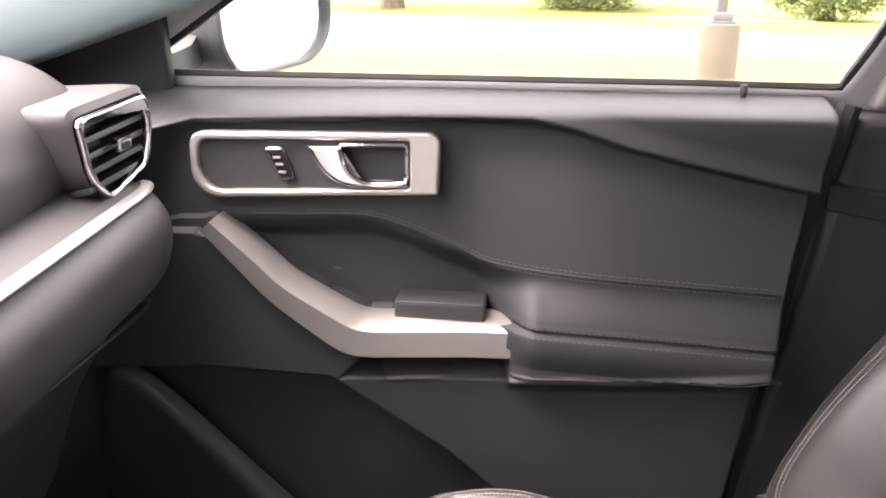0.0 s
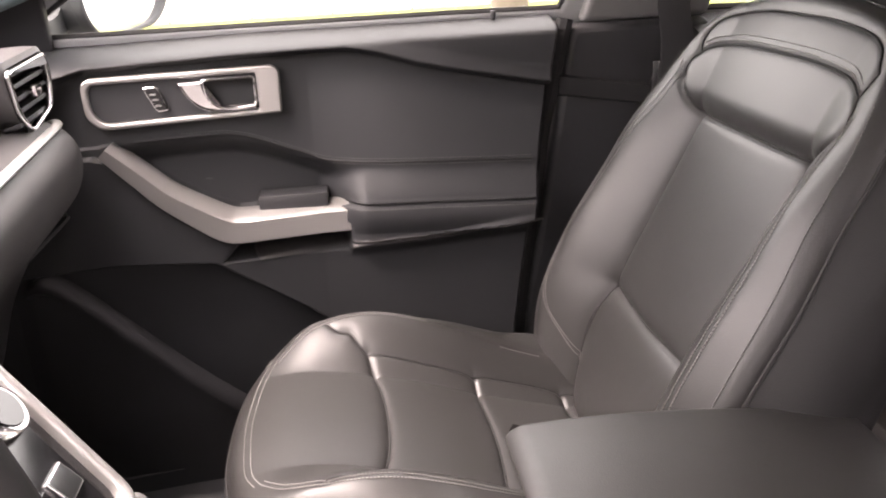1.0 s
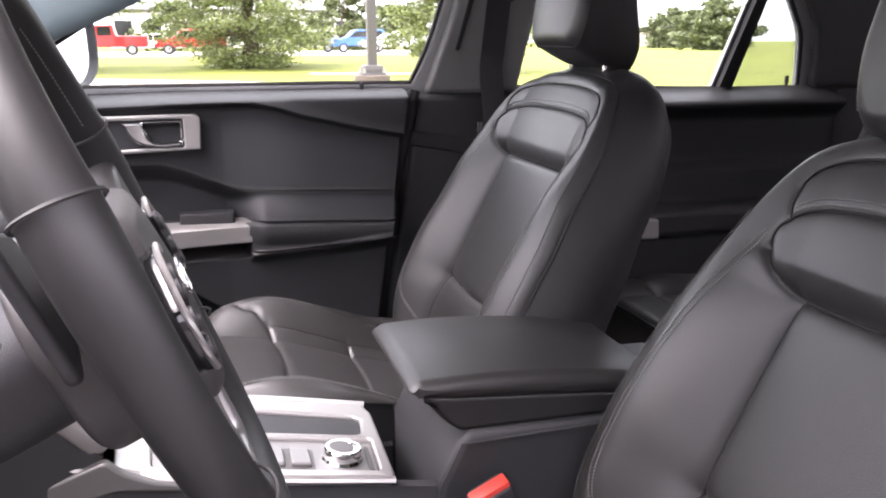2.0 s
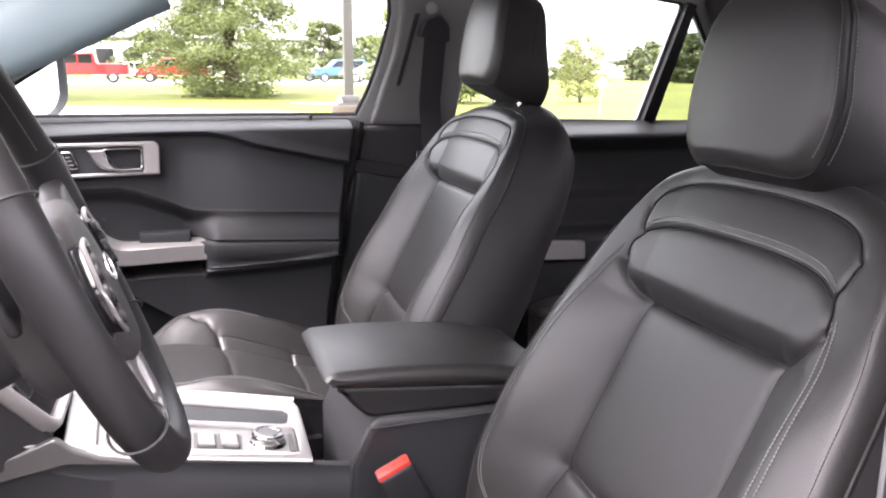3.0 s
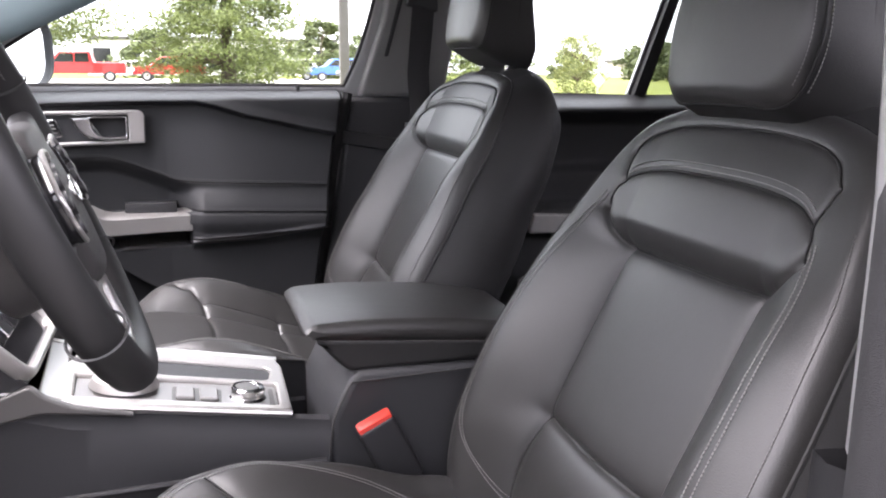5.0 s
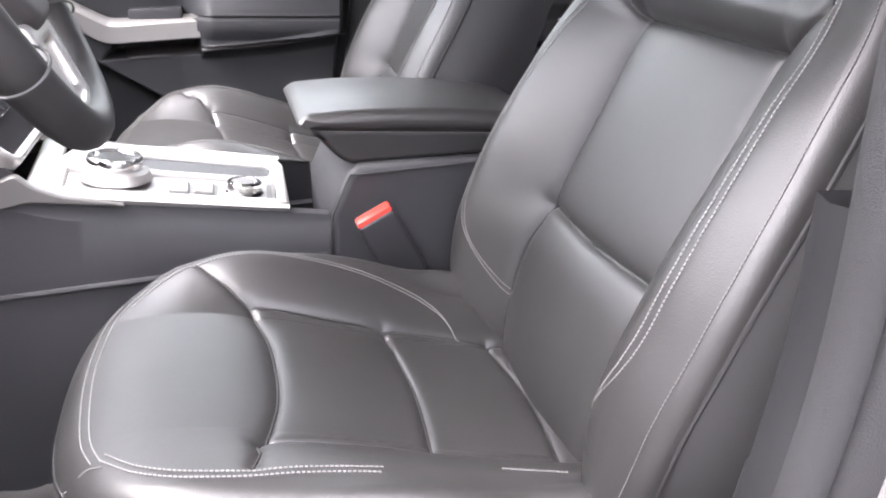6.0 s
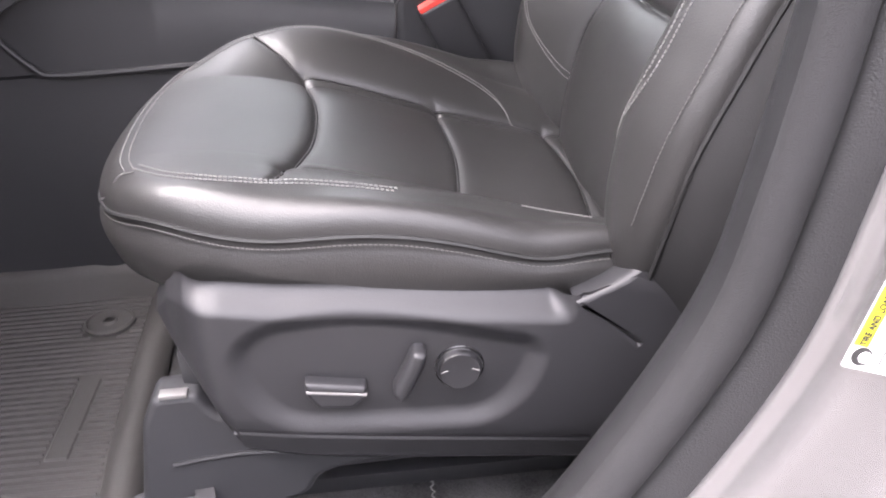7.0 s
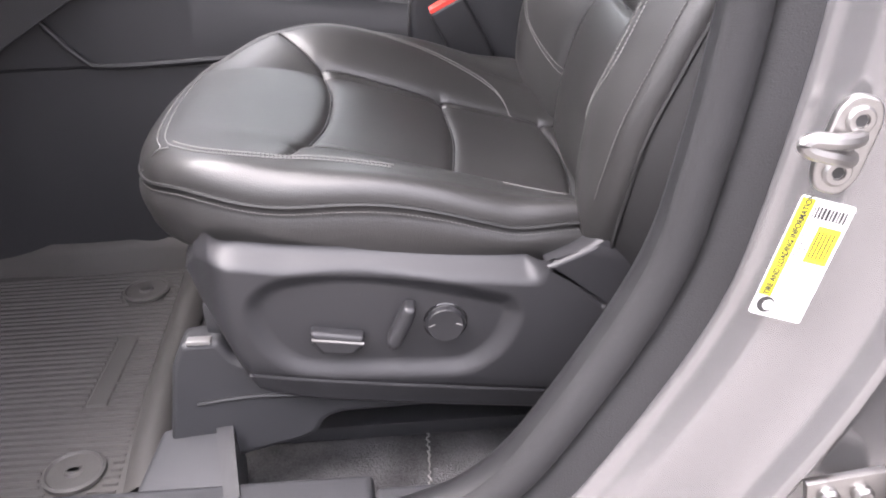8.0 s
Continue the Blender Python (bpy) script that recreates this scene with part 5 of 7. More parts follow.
    ears = [spline([(s * 0.149 * k, 0.468 + up), (s * 0.154 * k, 0.482 + up * 0.8), (s * 0.157 * k, 0.502 + up * 0.6)], 5) for s in (1, -1)]
    seams = [spline([(s * 0.113 * k, 0.02), (s * 0.116 * k, 0.09), (s * 0.118 * k, 0.136), (s * 0.114 * k, 0.192), (s * 0.113 * k, 0.30), (s * 0.110 * k, 0.402 + up)], 6) for s in (1, -1)]
    seams += [[(-0.114 * k, 0.196), (0, 0.192), (0.114 * k, 0.196)]]

    def face(a, b):
        w = np.abs(a)
        h = b - up * smooth(0.30, 0.40, b)
        c = curve(b, [-0.03, 0.0, 0.05, 0.10, 0.15, 0.20, 0.30, 0.40], [-0.034, -0.018, 0.002, 0.013, 0.017, 0.014, 0.010, 0.008])
        c = c + (0.009 if outer > 0 else 0.017) * smooth(0.394, 0.430, h) - 0.009 * smooth(0.47, 0.58, h)
        c = c + 0.005 * (1 - np.minimum(w / (0.115 * k), 1) ** 2)
        bol = curve(h, [-0.03, 0.04, 0.12, 0.20, 0.26, 0.32, 0.36, 0.40, 0.43, 0.47, 0.53, 0.61], [-0.034, 0.032, 0.064, 0.069, 0.066, 0.058, 0.051, 0.041, 0.034, 0.028, 0.020, 0.010])
        c = c + (bol - c) * swell((w - 0.112 * k) / (0.196 - 0.112 * k)) - 0.016 * smooth(0.20, 0.25, w)
        for i, s in enumerate(seams):
            c = c - groove(near_line(a, b, s), 0.0045, 0.0050 if i > 1 else 0.0030)
        c = c - groove(near_line(a, b, fold), 0.006, 0.001 if outer > 0 else 0.004)
        c = c - groove(near_line(a, b, arch), 0.0022, 0.0008)
        c = c - groove(near_line(a, b, crown), 0.0018)
        for s in ears:
            c = c - groove(near_line(a, b, s), 0.0030)
        return c

    front_skin, side_skin = pad("backrest", out, face, lambda a, b: 0.150 - 0.05 * np.clip(b / 0.6, 0, 1) + 0.016 * smooth(0.12, 0.2, np.abs(a)), place, 0.016, 520, 160, split=True, bulge=0.085)
    part("backrest", front_skin, LEATHER, ob, "reclined black leather backrest with side bolsters", sharp=0)
    part("side_panel", side_skin, LEATHER_SIDE, ob, "matt black vinyl side and back panel", sharp=50)
    skin = lambda a, b, lift=0.0008: tuple(float(np.ravel(q)[0]) for q in place(np.array([a]), np.array([b]), face(np.array([a]), np.array([b])) + lift))
    # crease shade of the backrest seams, drawn as thin black tubes
    for q in seams + [fold, arch, crown] + ears:
        part("seam", tube([skin(p[0], p[1], 0.0018) for p in q], 0.0012, 5), SEAMLINE, ob)
    # sewn rim between the face and the side panels
    loop = [p for p in even(out, count=360, closed=True) if p[1] > 0.02]
    loop.sort(key=lambda p: math.atan2(p[0], p[1] - 0.25))
    rim = [tuple(float(np.ravel(q)[0]) for q in place(np.array([p[0] * 1.003]), np.array([p[1]]), face(np.array([p[0]]), np.array([p[1]])) - 0.0165)) for p in loop]
    part("piping", tube(rim, 0.0020, 6), SEAM, ob, "black piping round the backrest")
    lines = []
    for s in (1, -1):
        for off in (0.0, 0.008):
            q = [(0.108 * k + off * 0.6, 0.088 - off * 0.6), (0.150, 0.104 - off * 0.5), (0.178 + off * 0.6, 0.125), (0.196 + off, 0.165), (0.199 + off, 0.22), (0.195 + off, 0.29), (0.187 + off, 0.355 + up * 0.5), (0.176 + off, 0.41 + up), (0.163 * k + off * 0.7, 0.452 + up)]
            lines.append([skin(*p) for p in spline([(s * a_, b_) for a_, b_ in q], 8)])
        rim_thread = [(p[0] * 0.957, p[1]) for p in loop if s * p[0] > 0 and 0.07 < p[1] < 0.47 + up]
        part("stitching", stitches([[skin(p[0], p[1]) for p in rim_thread]], normal=(uc.x, 0, uc.z)), STITCH_DARK, ob)
    for off in (0.005, 0.011):
        lines.append([skin(p[0], p[1] + off) for p in arch if p[1] > 0.468 + up])
    for row in lines:
        part("stitching", stitches([row], normal=(uc.x, 0, uc.z)), STITCH, ob, "pale grey stitching on the backrest")
    # thread on the side panels
    for s in (-1, 1):
        q = [place(np.array(s * (w * 1.003 + 0.0005)), np.array(b), np.array(-0.004 - 0.9 * (b - 0.20) ** 2)) for b, w in wide[3:7]]
        q = spline([tuple(float(v) for v in p) for p in q], 6)
        part("side_seam", tube(q, 0.0007, 5), STITCH_DARK, ob, "grey side seam thread")
    # ---- headrest
    hb, hc = (0.653, 0.050) if outer < 0 else (0.692, 0.050)
    tall, low = (0.072, -0.102) if outer < 0 else (0.084, -0.090)
    ring = rounded([(-0.088, tall), (0.088, tall), (0.110, -0.045), (0.092, low), (-0.092, low), (-0.110, -0.045)], [0.052, 0.052, 0.06, 0.036, 0.036, 0.06], 8)
    if outer > 0:
        ring = [(p[0] * 0.90, p[1]) for p in ring]
    tilt = radians(14)
    ht = lambda a, b, c: place(a, hb + b * math.cos(tilt), hc + c + b * math.sin(tilt))
    hface = lambda a, b: 0.046 - 1.2 * a * a - 0.5 * b * b - 1.6 * np.clip(b - 0.01, 0, 1) ** 2
    front_skin, side_skin = pad("headrest", ring, hface, lambda a, b: 0.112 - 0.24 * np.clip(b + 0.05, 0, 0.15), ht, 0.016, 220, 60, split=True, bulge=0.03)
    head = part("headrest", front_skin, LEATHER, ob, "padded black leather headrest", sharp=0)
    part("headrest_cover", side_skin, LEATHER_SIDE, head, "matt black vinyl headrest sides and back", sharp=50)
    at = lambda a, b, c: tuple(float(np.ravel(q)[0]) for q in ht(np.array([a]), np.array([b]), np.array([c])))
    loop = even(ring, count=120, closed=True)
    part("piping", tube([at(p[0] * 1.004, p[1] * 1.004, float(hface(p[0], p[1])) - 0.0135) for p in loop], 0.0014, 5, True), SEAMLINE, head)
    part("piping", tube([at(p[0] * 1.018, p[1] * 1.010, float(hface(p[0], p[1])) - 0.066) for p in loop if p[1] > -0.09], 0.0011, 5), SEAMLINE, head)
    for s in (-1, 1):
        edge_pts = [p for p in loop if s * p[0] > 0.05 and -0.085 < p[1] < 0.085]
        edge_pts.sort(key=lambda p: p[1])
        for sc, c in ((0.965, -0.0052), (1.012, -0.0195)) if outer < 0 else ():
            part("stitching", stitches([[at(p[0] * sc, p[1], float(hface(p[0], p[1])) + c) for p in edge_pts]], normal=(uc.x * 0.7, s * 0.7, 0), lift=0.0009), STITCH, head)
    for s in (1, -1):
        b0, b1 = 0.545 + up, hb - 0.07
        p0 = tuple(float(v) for v in place(np.array(s * 0.062), np.array(b0), np.array(-0.030)))
        p1 = tuple(float(v) for v in place(np.array(s * 0.062), np.array(b1), np.array(-0.006)))
        part("headrest_post", tube([p0, p1], 0.006, 10), CHROME, ob)
        col = [tuple(float(v) for v in place(np.array(s * 0.062), np.array(b0 + h), np.array(-0.028))) for h in (0.0, 0.030, 0.038)]
        part("post_collar", tube(col, [0.017, 0.016, 0.011], 14), SKIRT, ob)
    ob.location.x += dx
    return ob


def seat_base(yc, dz, outer, switches, dx=0.0):
    """The seat's plastic side cover, frame and runners."""
    ob = thing("seat_pedestal", "charcoal plastic seat base with power seat switches" if switches else "charcoal plastic seat base on floor runners", "seat base", "front seats", at=(0.25, yc, 0.39))
    s = outer
    yo = yc + s * 0.208
    # side cover as a field of depth over (x, z)
    xs, ts = np.linspace(0.052, 0.47, 300), np.linspace(0, 1, 170)
    X, T = np.meshgrid(xs, ts)
    top = np.interp(X, [0.052, 0.064, 0.082, 0.11, 0.147, 0.239, 0.356, 0.40, 0.47], [0.640, 0.662, 0.674, 0.673, 0.667, 0.657, 0.643, 0.655, 0.69]) + dz
    bot = np.interp(X, [0.05, 0.082, 0.10, 0.16, 0.23, 0.38, 0.47], [0.598, 0.546, 0.524, 0.509, 0.498, 0.480, 0.48]) + dz
    Zt = bot + (top - bot) * T
    X = X + 0.022 * (1 - T) * (1 - smooth(0.052, 0.14, X))
    panel = rounded([(0.124, 0.617), (0.140, 0.629), (0.190, 0.633), (0.240, 0.625), (0.327, 0.600), (0.316, 0.572), (0.292, 0.553), (0.152, 0.561), (0.130, 0.586)], [0.008, 0.02, 0.04, 0.04, 0.006, 0.02, 0.015, 0.02, 0.02])
    px = np.array(even(panel, count=90, closed=True))
    inside = np.zeros(X.shape, bool)
    zz = Zt - dz
    for (x0, z0), (x1, z1) in zip(px, np.roll(px, -1, axis=0)):
        cross = ((z0 > zz) != (z1 > zz)) & (X < (x1 - x0) * (zz - z0) / (z1 - z0 + 1e-12) + x0)
        inside ^= cross
    dist = near_line(X, zz, np.vstack([px, px[:1]]))
    depth = 0.012 + 0.008 * smooth(0, 0.30, T) + 0.004 * np.sin(T * math.pi)
    depth = depth - 0.016 * smooth(0.86, 1.0, T) * (1 - smooth(0.345, 0.365, X)) - 0.006 * smooth(0.05, 0.0, T)
    depth = depth - 0.050 * smooth(0.11, 0.052, X) ** 1.5
    depth = np.where(inside, depth - 0.0085, depth - 0.0085 * (1 - smooth(0.0, 0.019, dist)))
    depth = depth - 0.002 * np.exp(-(near_line(X, zz, [(0.09, 0.552), (0.161, 0.541), (0.229, 0.531), (0.376, 0.511)]) / 0.0018) ** 2)
    depth = depth - 0.003 * np.exp(-(near_line(X, zz, [(0.368, 0.645), (0.41, 0.60)]) / 0.0016) ** 2)
    Y = yo + s * (depth - 0.004)
    part("side_cover", grid_mesh("side_cover", np.stack([X, Y, Zt], axis=-1)), SKIRT, ob, "moulded charcoal side cover", sharp=0)
    part("panel_edge", tube([(p[0], yo + s * 0.0090, p[1] + dz) for p in px], 0.0008, 6, True), SKIRT, ob, "fine raised panel edge")
    lip = spline([(x, yo + s * 0.0105, z + dz - 0.004) for x, z in ((0.103, 0.550), (0.161, 0.541), (0.229, 0.531), (0.376, 0.511))], 6)
    part("lower_lip", tube(lip, 0.0022, 6), SKIRT, ob)
    part("front_cover", box(0.075, 0.105, yc - 0.17, yc + 0.17, 0.56 + dz, 0.675 + dz, 0.012, 3), SKIRT, ob)
    hinge = rounded([(0.360, 0.640), (0.400, 0.657), (0.446, 0.684), (0.505, 0.715), (0.53, 0.60), (0.45, 0.565), (0.417, 0.594)], [0.004, 0.02, 0.02, 0.02, 0.02, 0.01, 0.01])
    part("hinge_cover", plate([hinge], 0.034, 0.0045, lambda u, v, w: (u, yo + s * 0.002 + s * w - s * 0.45 * max(0.0, v - 0.650), v + dz), 4), SKIRT, ob, "charcoal hinge cover", sharp=60)
    part("lower_rail", box(0.12, 0.40, yo - s * 0.045 - 0.01, yo - s * 0.045 + 0.01, 0.49 + dz, 0.53 + dz, 0.005), DARK, ob)
    # frame skirts and runners on the floor
    for k in (-1, 1):
        y = yc + k * 0.178
        side = rounded([(0.028, 0.542), (0.040, 0.566), (0.074, 0.567), (0.084, 0.548), (0.11, 0.534), (0.25, 0.520), (0.42, 0.508), (0.42, 0.470), (0.25, 0.480), (0.174, 0.478), (0.159, 0.472), (0.150, 0.456), (0.140, 0.451), (0.06, 0.43), (0.05, 0.388), (0.004, 0.388), (0.012, 0.46)], 0.006)
        part("frame_skirt", plate([side], 0.034, 0.006, lambda u, v, w: (u, y + w, v + dz * 0.5)), DARK, ob, "black plastic runner cover")
        y = yc + k * 0.105
        part("runner", box(0.02, 0.62, y - 0.02, y + 0.02, 0.3855, 0.404, 0.004), DARK, ob, "black floor runner")
    part("pan", box(0.06, 0.47, yc - 0.18, yc + 0.18, 0.56 + dz, 0.60 + dz, 0.01), DARK, ob)
    part("skirt_ridge", tube([(x, yc + s * 0.1955, z + dz * 0.5) for x, z in ((0.045, 0.500), (0.07, 0.504), (0.10, 0.506), (0.139, 0.504), (0.20, 0.500))], 0.0022, 6), SKIRT, ob)
    part("catch", box(0.046, 0.068, yc + s * 0.186, yc + s * 0.196, 0.565 + dz * 0.5, 0.5695 + dz * 0.5, 0.0015), DECK, ob)
    if switches:
        f = lambda k: (lambda u, v, w: (u, yo + s * (0.009 + k) + s * w, v + dz))
        sw = part("slide_switch", plate([rounded([(0.162, 0.594), (0.207, 0.586), (0.207, 0.577), (0.196, 0.567), (0.170, 0.570), (0.162, 0.583)], 0.003)], 0.020, 0.004, f(0.004), 3), SKIRT, ob, "seat slide switch")
        part("switch_rim", tube([(x, yo + s * 0.0225, z + dz) for x, z in ((0.163, 0.5865), (0.185, 0.583), (0.2065, 0.5795))], 0.0015, 8), DECK, sw)
        part("recline_switch", plate([rounded([(0.243, 0.614), (0.253, 0.612), (0.251, 0.602), (0.237, 0.574), (0.230, 0.570), (0.225, 0.579)], 0.004)], 0.024, 0.005, f(0.006), 3), SKIRT, ob, "recline switch")
        kx, kz = 0.2765, 0.5885 + dz
        kn = part("lumbar_knob", disc((kx, yo + s * 0.005, kz), (0, s, 0), [(0.0195, 0), (0.0195, 0.004), (0.0172, 0.005), (0.0160, 0.0065), (0.0160, 0.011), (0.0150, 0.0125), (0.006, 0.0118)], 48), SKIRT, ob, "round lumbar control")
        part("knob_ring", tube([(kx + 0.0182 * math.cos(t), yo + s * 0.0105, kz + 0.0182 * math.sin(t)) for t in np.linspace(0, math.tau, 48, endpoint=False)], 0.0012, 6, True), GLOSS, kn)
        for k in (-1, 1):
            part("knob_mark", moved(box(-0.0028, 0.0028, -0.0004, 0.0004, -0.0005, 0.0005, 0.0002, 1), Matrix.Translation((kx + k * 0.0115, yo + s * 0.0175, kz + 0.001)) @ Matrix.Rotation(radians(18 * k), 4, "Y")), STITCH, kn)
    ob.location.x += dx
    return ob


def rear_seats():
    for yc, w in ((0.40, 0.235), (-0.36, 0.24)):
        ob = thing("captain_chair", "black leather second-row seat", "car seat", "rear seats", at=(1.1, yc, 0.4))
        ring = rounded([(-w, 0.785), (w, 0.785), (w, 1.30), (-w, 1.30)], [0.06, 0.06, 0.04, 0.04], 8)
        top = lambda a, b: 0.738 - 0.10 * np.clip(b - 0.86, 0, 1) + 0.02 * smooth(0.12, 0.2, np.abs(a)) * smooth(0.80, 0.95, b) - groove(np.abs(np.abs(a) - 0.14), 0.005, 0.004) - groove(np.abs(b - 0.885), 0.004, 0.004)
        top_skin, side_skin = pad("rear_cushion", ring, top, 0.13, lambda a, b, c: (b, yc + a, c), 0.020, 240, 60, split=True)
        part("cushion", top_skin, LEATHER, ob, "black leather cushion", sharp=0)
        part("cushion_side", side_skin, LEATHER_SIDE, ob, "matt black cushion side", sharp=0)
        loop = even(ring, count=160, closed=True)
        for o, d in ((1.002, 0.021), (0.994, 0.010)):
            part("piping", tube([(0.785 + (p[1] - 0.785) * o, yc + p[0] * o, float(top(p[0], p[1])) - d) for p in loop], 0.0018, 5, True), SEAM, ob)
        back = rounded([(-w, 0), (w, 0), (w * 0.9, 0.52), (-w * 0.9, 0.52)], 0.06, 8)
        tilt = radians(22)
        bp = lambda a, b, c: (1.27 + math.sin(tilt) * b - math.cos(tilt) * c, yc + a, 0.68 + math.cos(tilt) * b + math.sin(tilt) * c)
        part("backrest", pad("rear_back", back, lambda a, b: 0.03 * smooth(0.12, 0.2, np.abs(a)) - 0.006 * np.exp(-np.abs(np.abs(a) - 0.14) / 0.006), 0.12, bp, 0.035, 120, 30), LEATHER, ob, sharp=0)
        hr = rounded([(-0.12, 0.55), (0.12, 0.55), (0.11, 0.70), (-0.11, 0.70)], 0.05, 8)
        part("headrest", pad("rear_headrest", hr, lambda a, b: 0.02 - a * a, 0.10, lambda a, b, c: bp(a, b, c - 0.02), 0.03, 80, 16), LEATHER, ob, sharp=0)
        for s in (-1, 1):
            part("headrest_post", tube([bp(s * 0.05, 0.50, -0.06), bp(s * 0.05, 0.57, -0.06)], 0.006, 8), CHROME, ob)
        part("seat_stand", box(0.88, 1.25, yc - 0.2, yc + 0.2, 0.385, 0.63, 0.02, 2), DARK, ob)
    ob = thing("bench_seat", "black third-row bench seat folded upright", "car seat", "rear seats", at=(2.1, 0, 0.4))
    ring = rounded([(-0.62, 0), (0.62, 0), (0.60, 0.55), (-0.60, 0.55)], 0.06, 8)
    bp = lambda a, b, c: (2.0 + 0.3 * b - 0.95 * c, a, 0.70 + 0.95 * b + 0.3 * c)
    part("backrest", pad("third_back", ring, lambda a, b: 0.0 * a, 0.12, bp, 0.03, 100, 12), LEATHER, ob, sharp=0)
    part("seat_stand", box(1.75, 2.3, -0.6, 0.6, 0.385, 0.72, 0.03), DARK, ob)
    for yc in (-0.36, 0.36):
        hr = rounded([(yc - 0.12, 0.58), (yc + 0.12, 0.58), (yc + 0.11, 0.72), (yc - 0.11, 0.72)], 0.05, 8)
        part("headrest", pad("third_headrest", hr, lambda a, b: 0.0 * a + 0.01, 0.10, bp, 0.03, 60, 12), LEATHER, ob, sharp=0)


# ---- dashboard, wheel, console ----
def dashboard():
    ob = thing("dashboard", "black padded dashboard with air vents and silver strip", "dashboard", at=(-0.4, 0, 1.0))
    prof = [(-0.93, 1.07), (-0.80, 1.125), (-0.60, 1.155), (-0.42, 1.165), (-0.33, 1.155), (-0.275, 1.125), (-0.255, 1.085), (-0.262, 1.052)]
    prof = [tuple(p) for p in spline(prof, 5)]
    low = [tuple(p) for p in spline([(-0.262, 1.052), (-0.235, 1.046), (-0.205, 1.030), (-0.192, 1.000), (-0.205, 0.955), (-0.26, 0.90), (-0.31, 0.82), (-0.36, 0.70), (-0.45, 0.62), (-0.75, 0.60)], 5)]
    ys = np.concatenate([np.linspace(-0.70, 0.55, 30), np.linspace(0.575, 0.668, 10)])

    def end(y, x, z):
        k = smooth(0.56, 0.672, y)
        return (x - 0.05 * k ** 2 * (1 if x > -0.5 else 0), y, z - 0.025 * k ** 3)

    taper = lambda y: 0.015 * (y - 0.39) / 0.2
    P = np.array([[end(y, x, z + taper(y) * (x > -0.5)) for y in ys] for x, z in prof])
    part("upper_pad", grid_mesh("upper_pad", P), SOFT_LIT, ob, "soft black upper dashboard pad", sharp=60)
    P = np.array([[end(y, x + 0.03 * smooth(0.64, 0.3, y) * 0, z + taper(y) * (x > -0.4)) for y in ys] for x, z in low])
    part("lower_panel", grid_mesh("lower_panel", P), SOFT_LIT, ob, "black lower dashboard panel", sharp=60)
    line = [end(y, -0.213, 1.040 + taper(y)) for y in np.linspace(0.10, 0.655, 40)]
    part("silver_strip", tube(line, 0.0065, 8, flat=0.7), SILVER, ob, "satin silver strip")
    # end vent in its hooded housing
    yv, zv, xv = 0.575, 1.098, -0.232
    face = rounded([(-0.060, 0.032), (0.060, 0.040), (0.068, 0.008), (0.056, -0.026), (-0.022, -0.046), (-0.048, -0.020)], 0.012)
    hole = [(p[0] * 0.88, p[1] * 0.86) for p in face]
    m = lambda u, v, w: (xv + w + 0.035 * u, yv + u, zv + v)
    rings = []
    for w, k in ((-0.13, 1.0), (-0.02, 1.12), (-0.004, 1.10), (0.0, 1.04)):
        rings.append([m(p[0] * k, p[1] * k + (0.004 if w < 0 else 0), w) for p in even(face, count=60, closed=True)])
    vent = part("air_vent", loft(rings, cap=False), SOFT_LIT, ob, "hooded dashboard air vent", sharp=40)
    part("vent_rim", plate([face, hole], 0.010, 0.003, m, 3), CHROME, vent, "bright vent rim")
    part("vent_throat", plate([face], 0.004, 0.001, lambda u, v, w: m(u, v, w - 0.045)), INK, vent)
    for k in range(5):
        v = -0.030 + 0.0140 * k
        part("louvre", moved(box(-0.016, 0.004, -0.052, 0.056, -0.0025, 0.0025, 0.001), Matrix.Translation(m(0.004, v + 0.002, -0.004)) @ Matrix.Rotation(radians(3), 4, "X") @ Matrix.Rotation(radians(-14), 4, "Y")), DARK, vent)
    part("vent_tab", moved(box(-0.006, 0.010, -0.011, 0.011, -0.006, 0.006, 0.002), Matrix.Translation(m(0.004, 0.002, 0.0))), CHROME, vent, "bright vent tab")
    # glovebox line
    part("glovebox_seam", tube([end(y, -0.222, 0.94) for y in np.linspace(0.18, 0.64, 20)], 0.002, 6), INK, ob)
    return ob


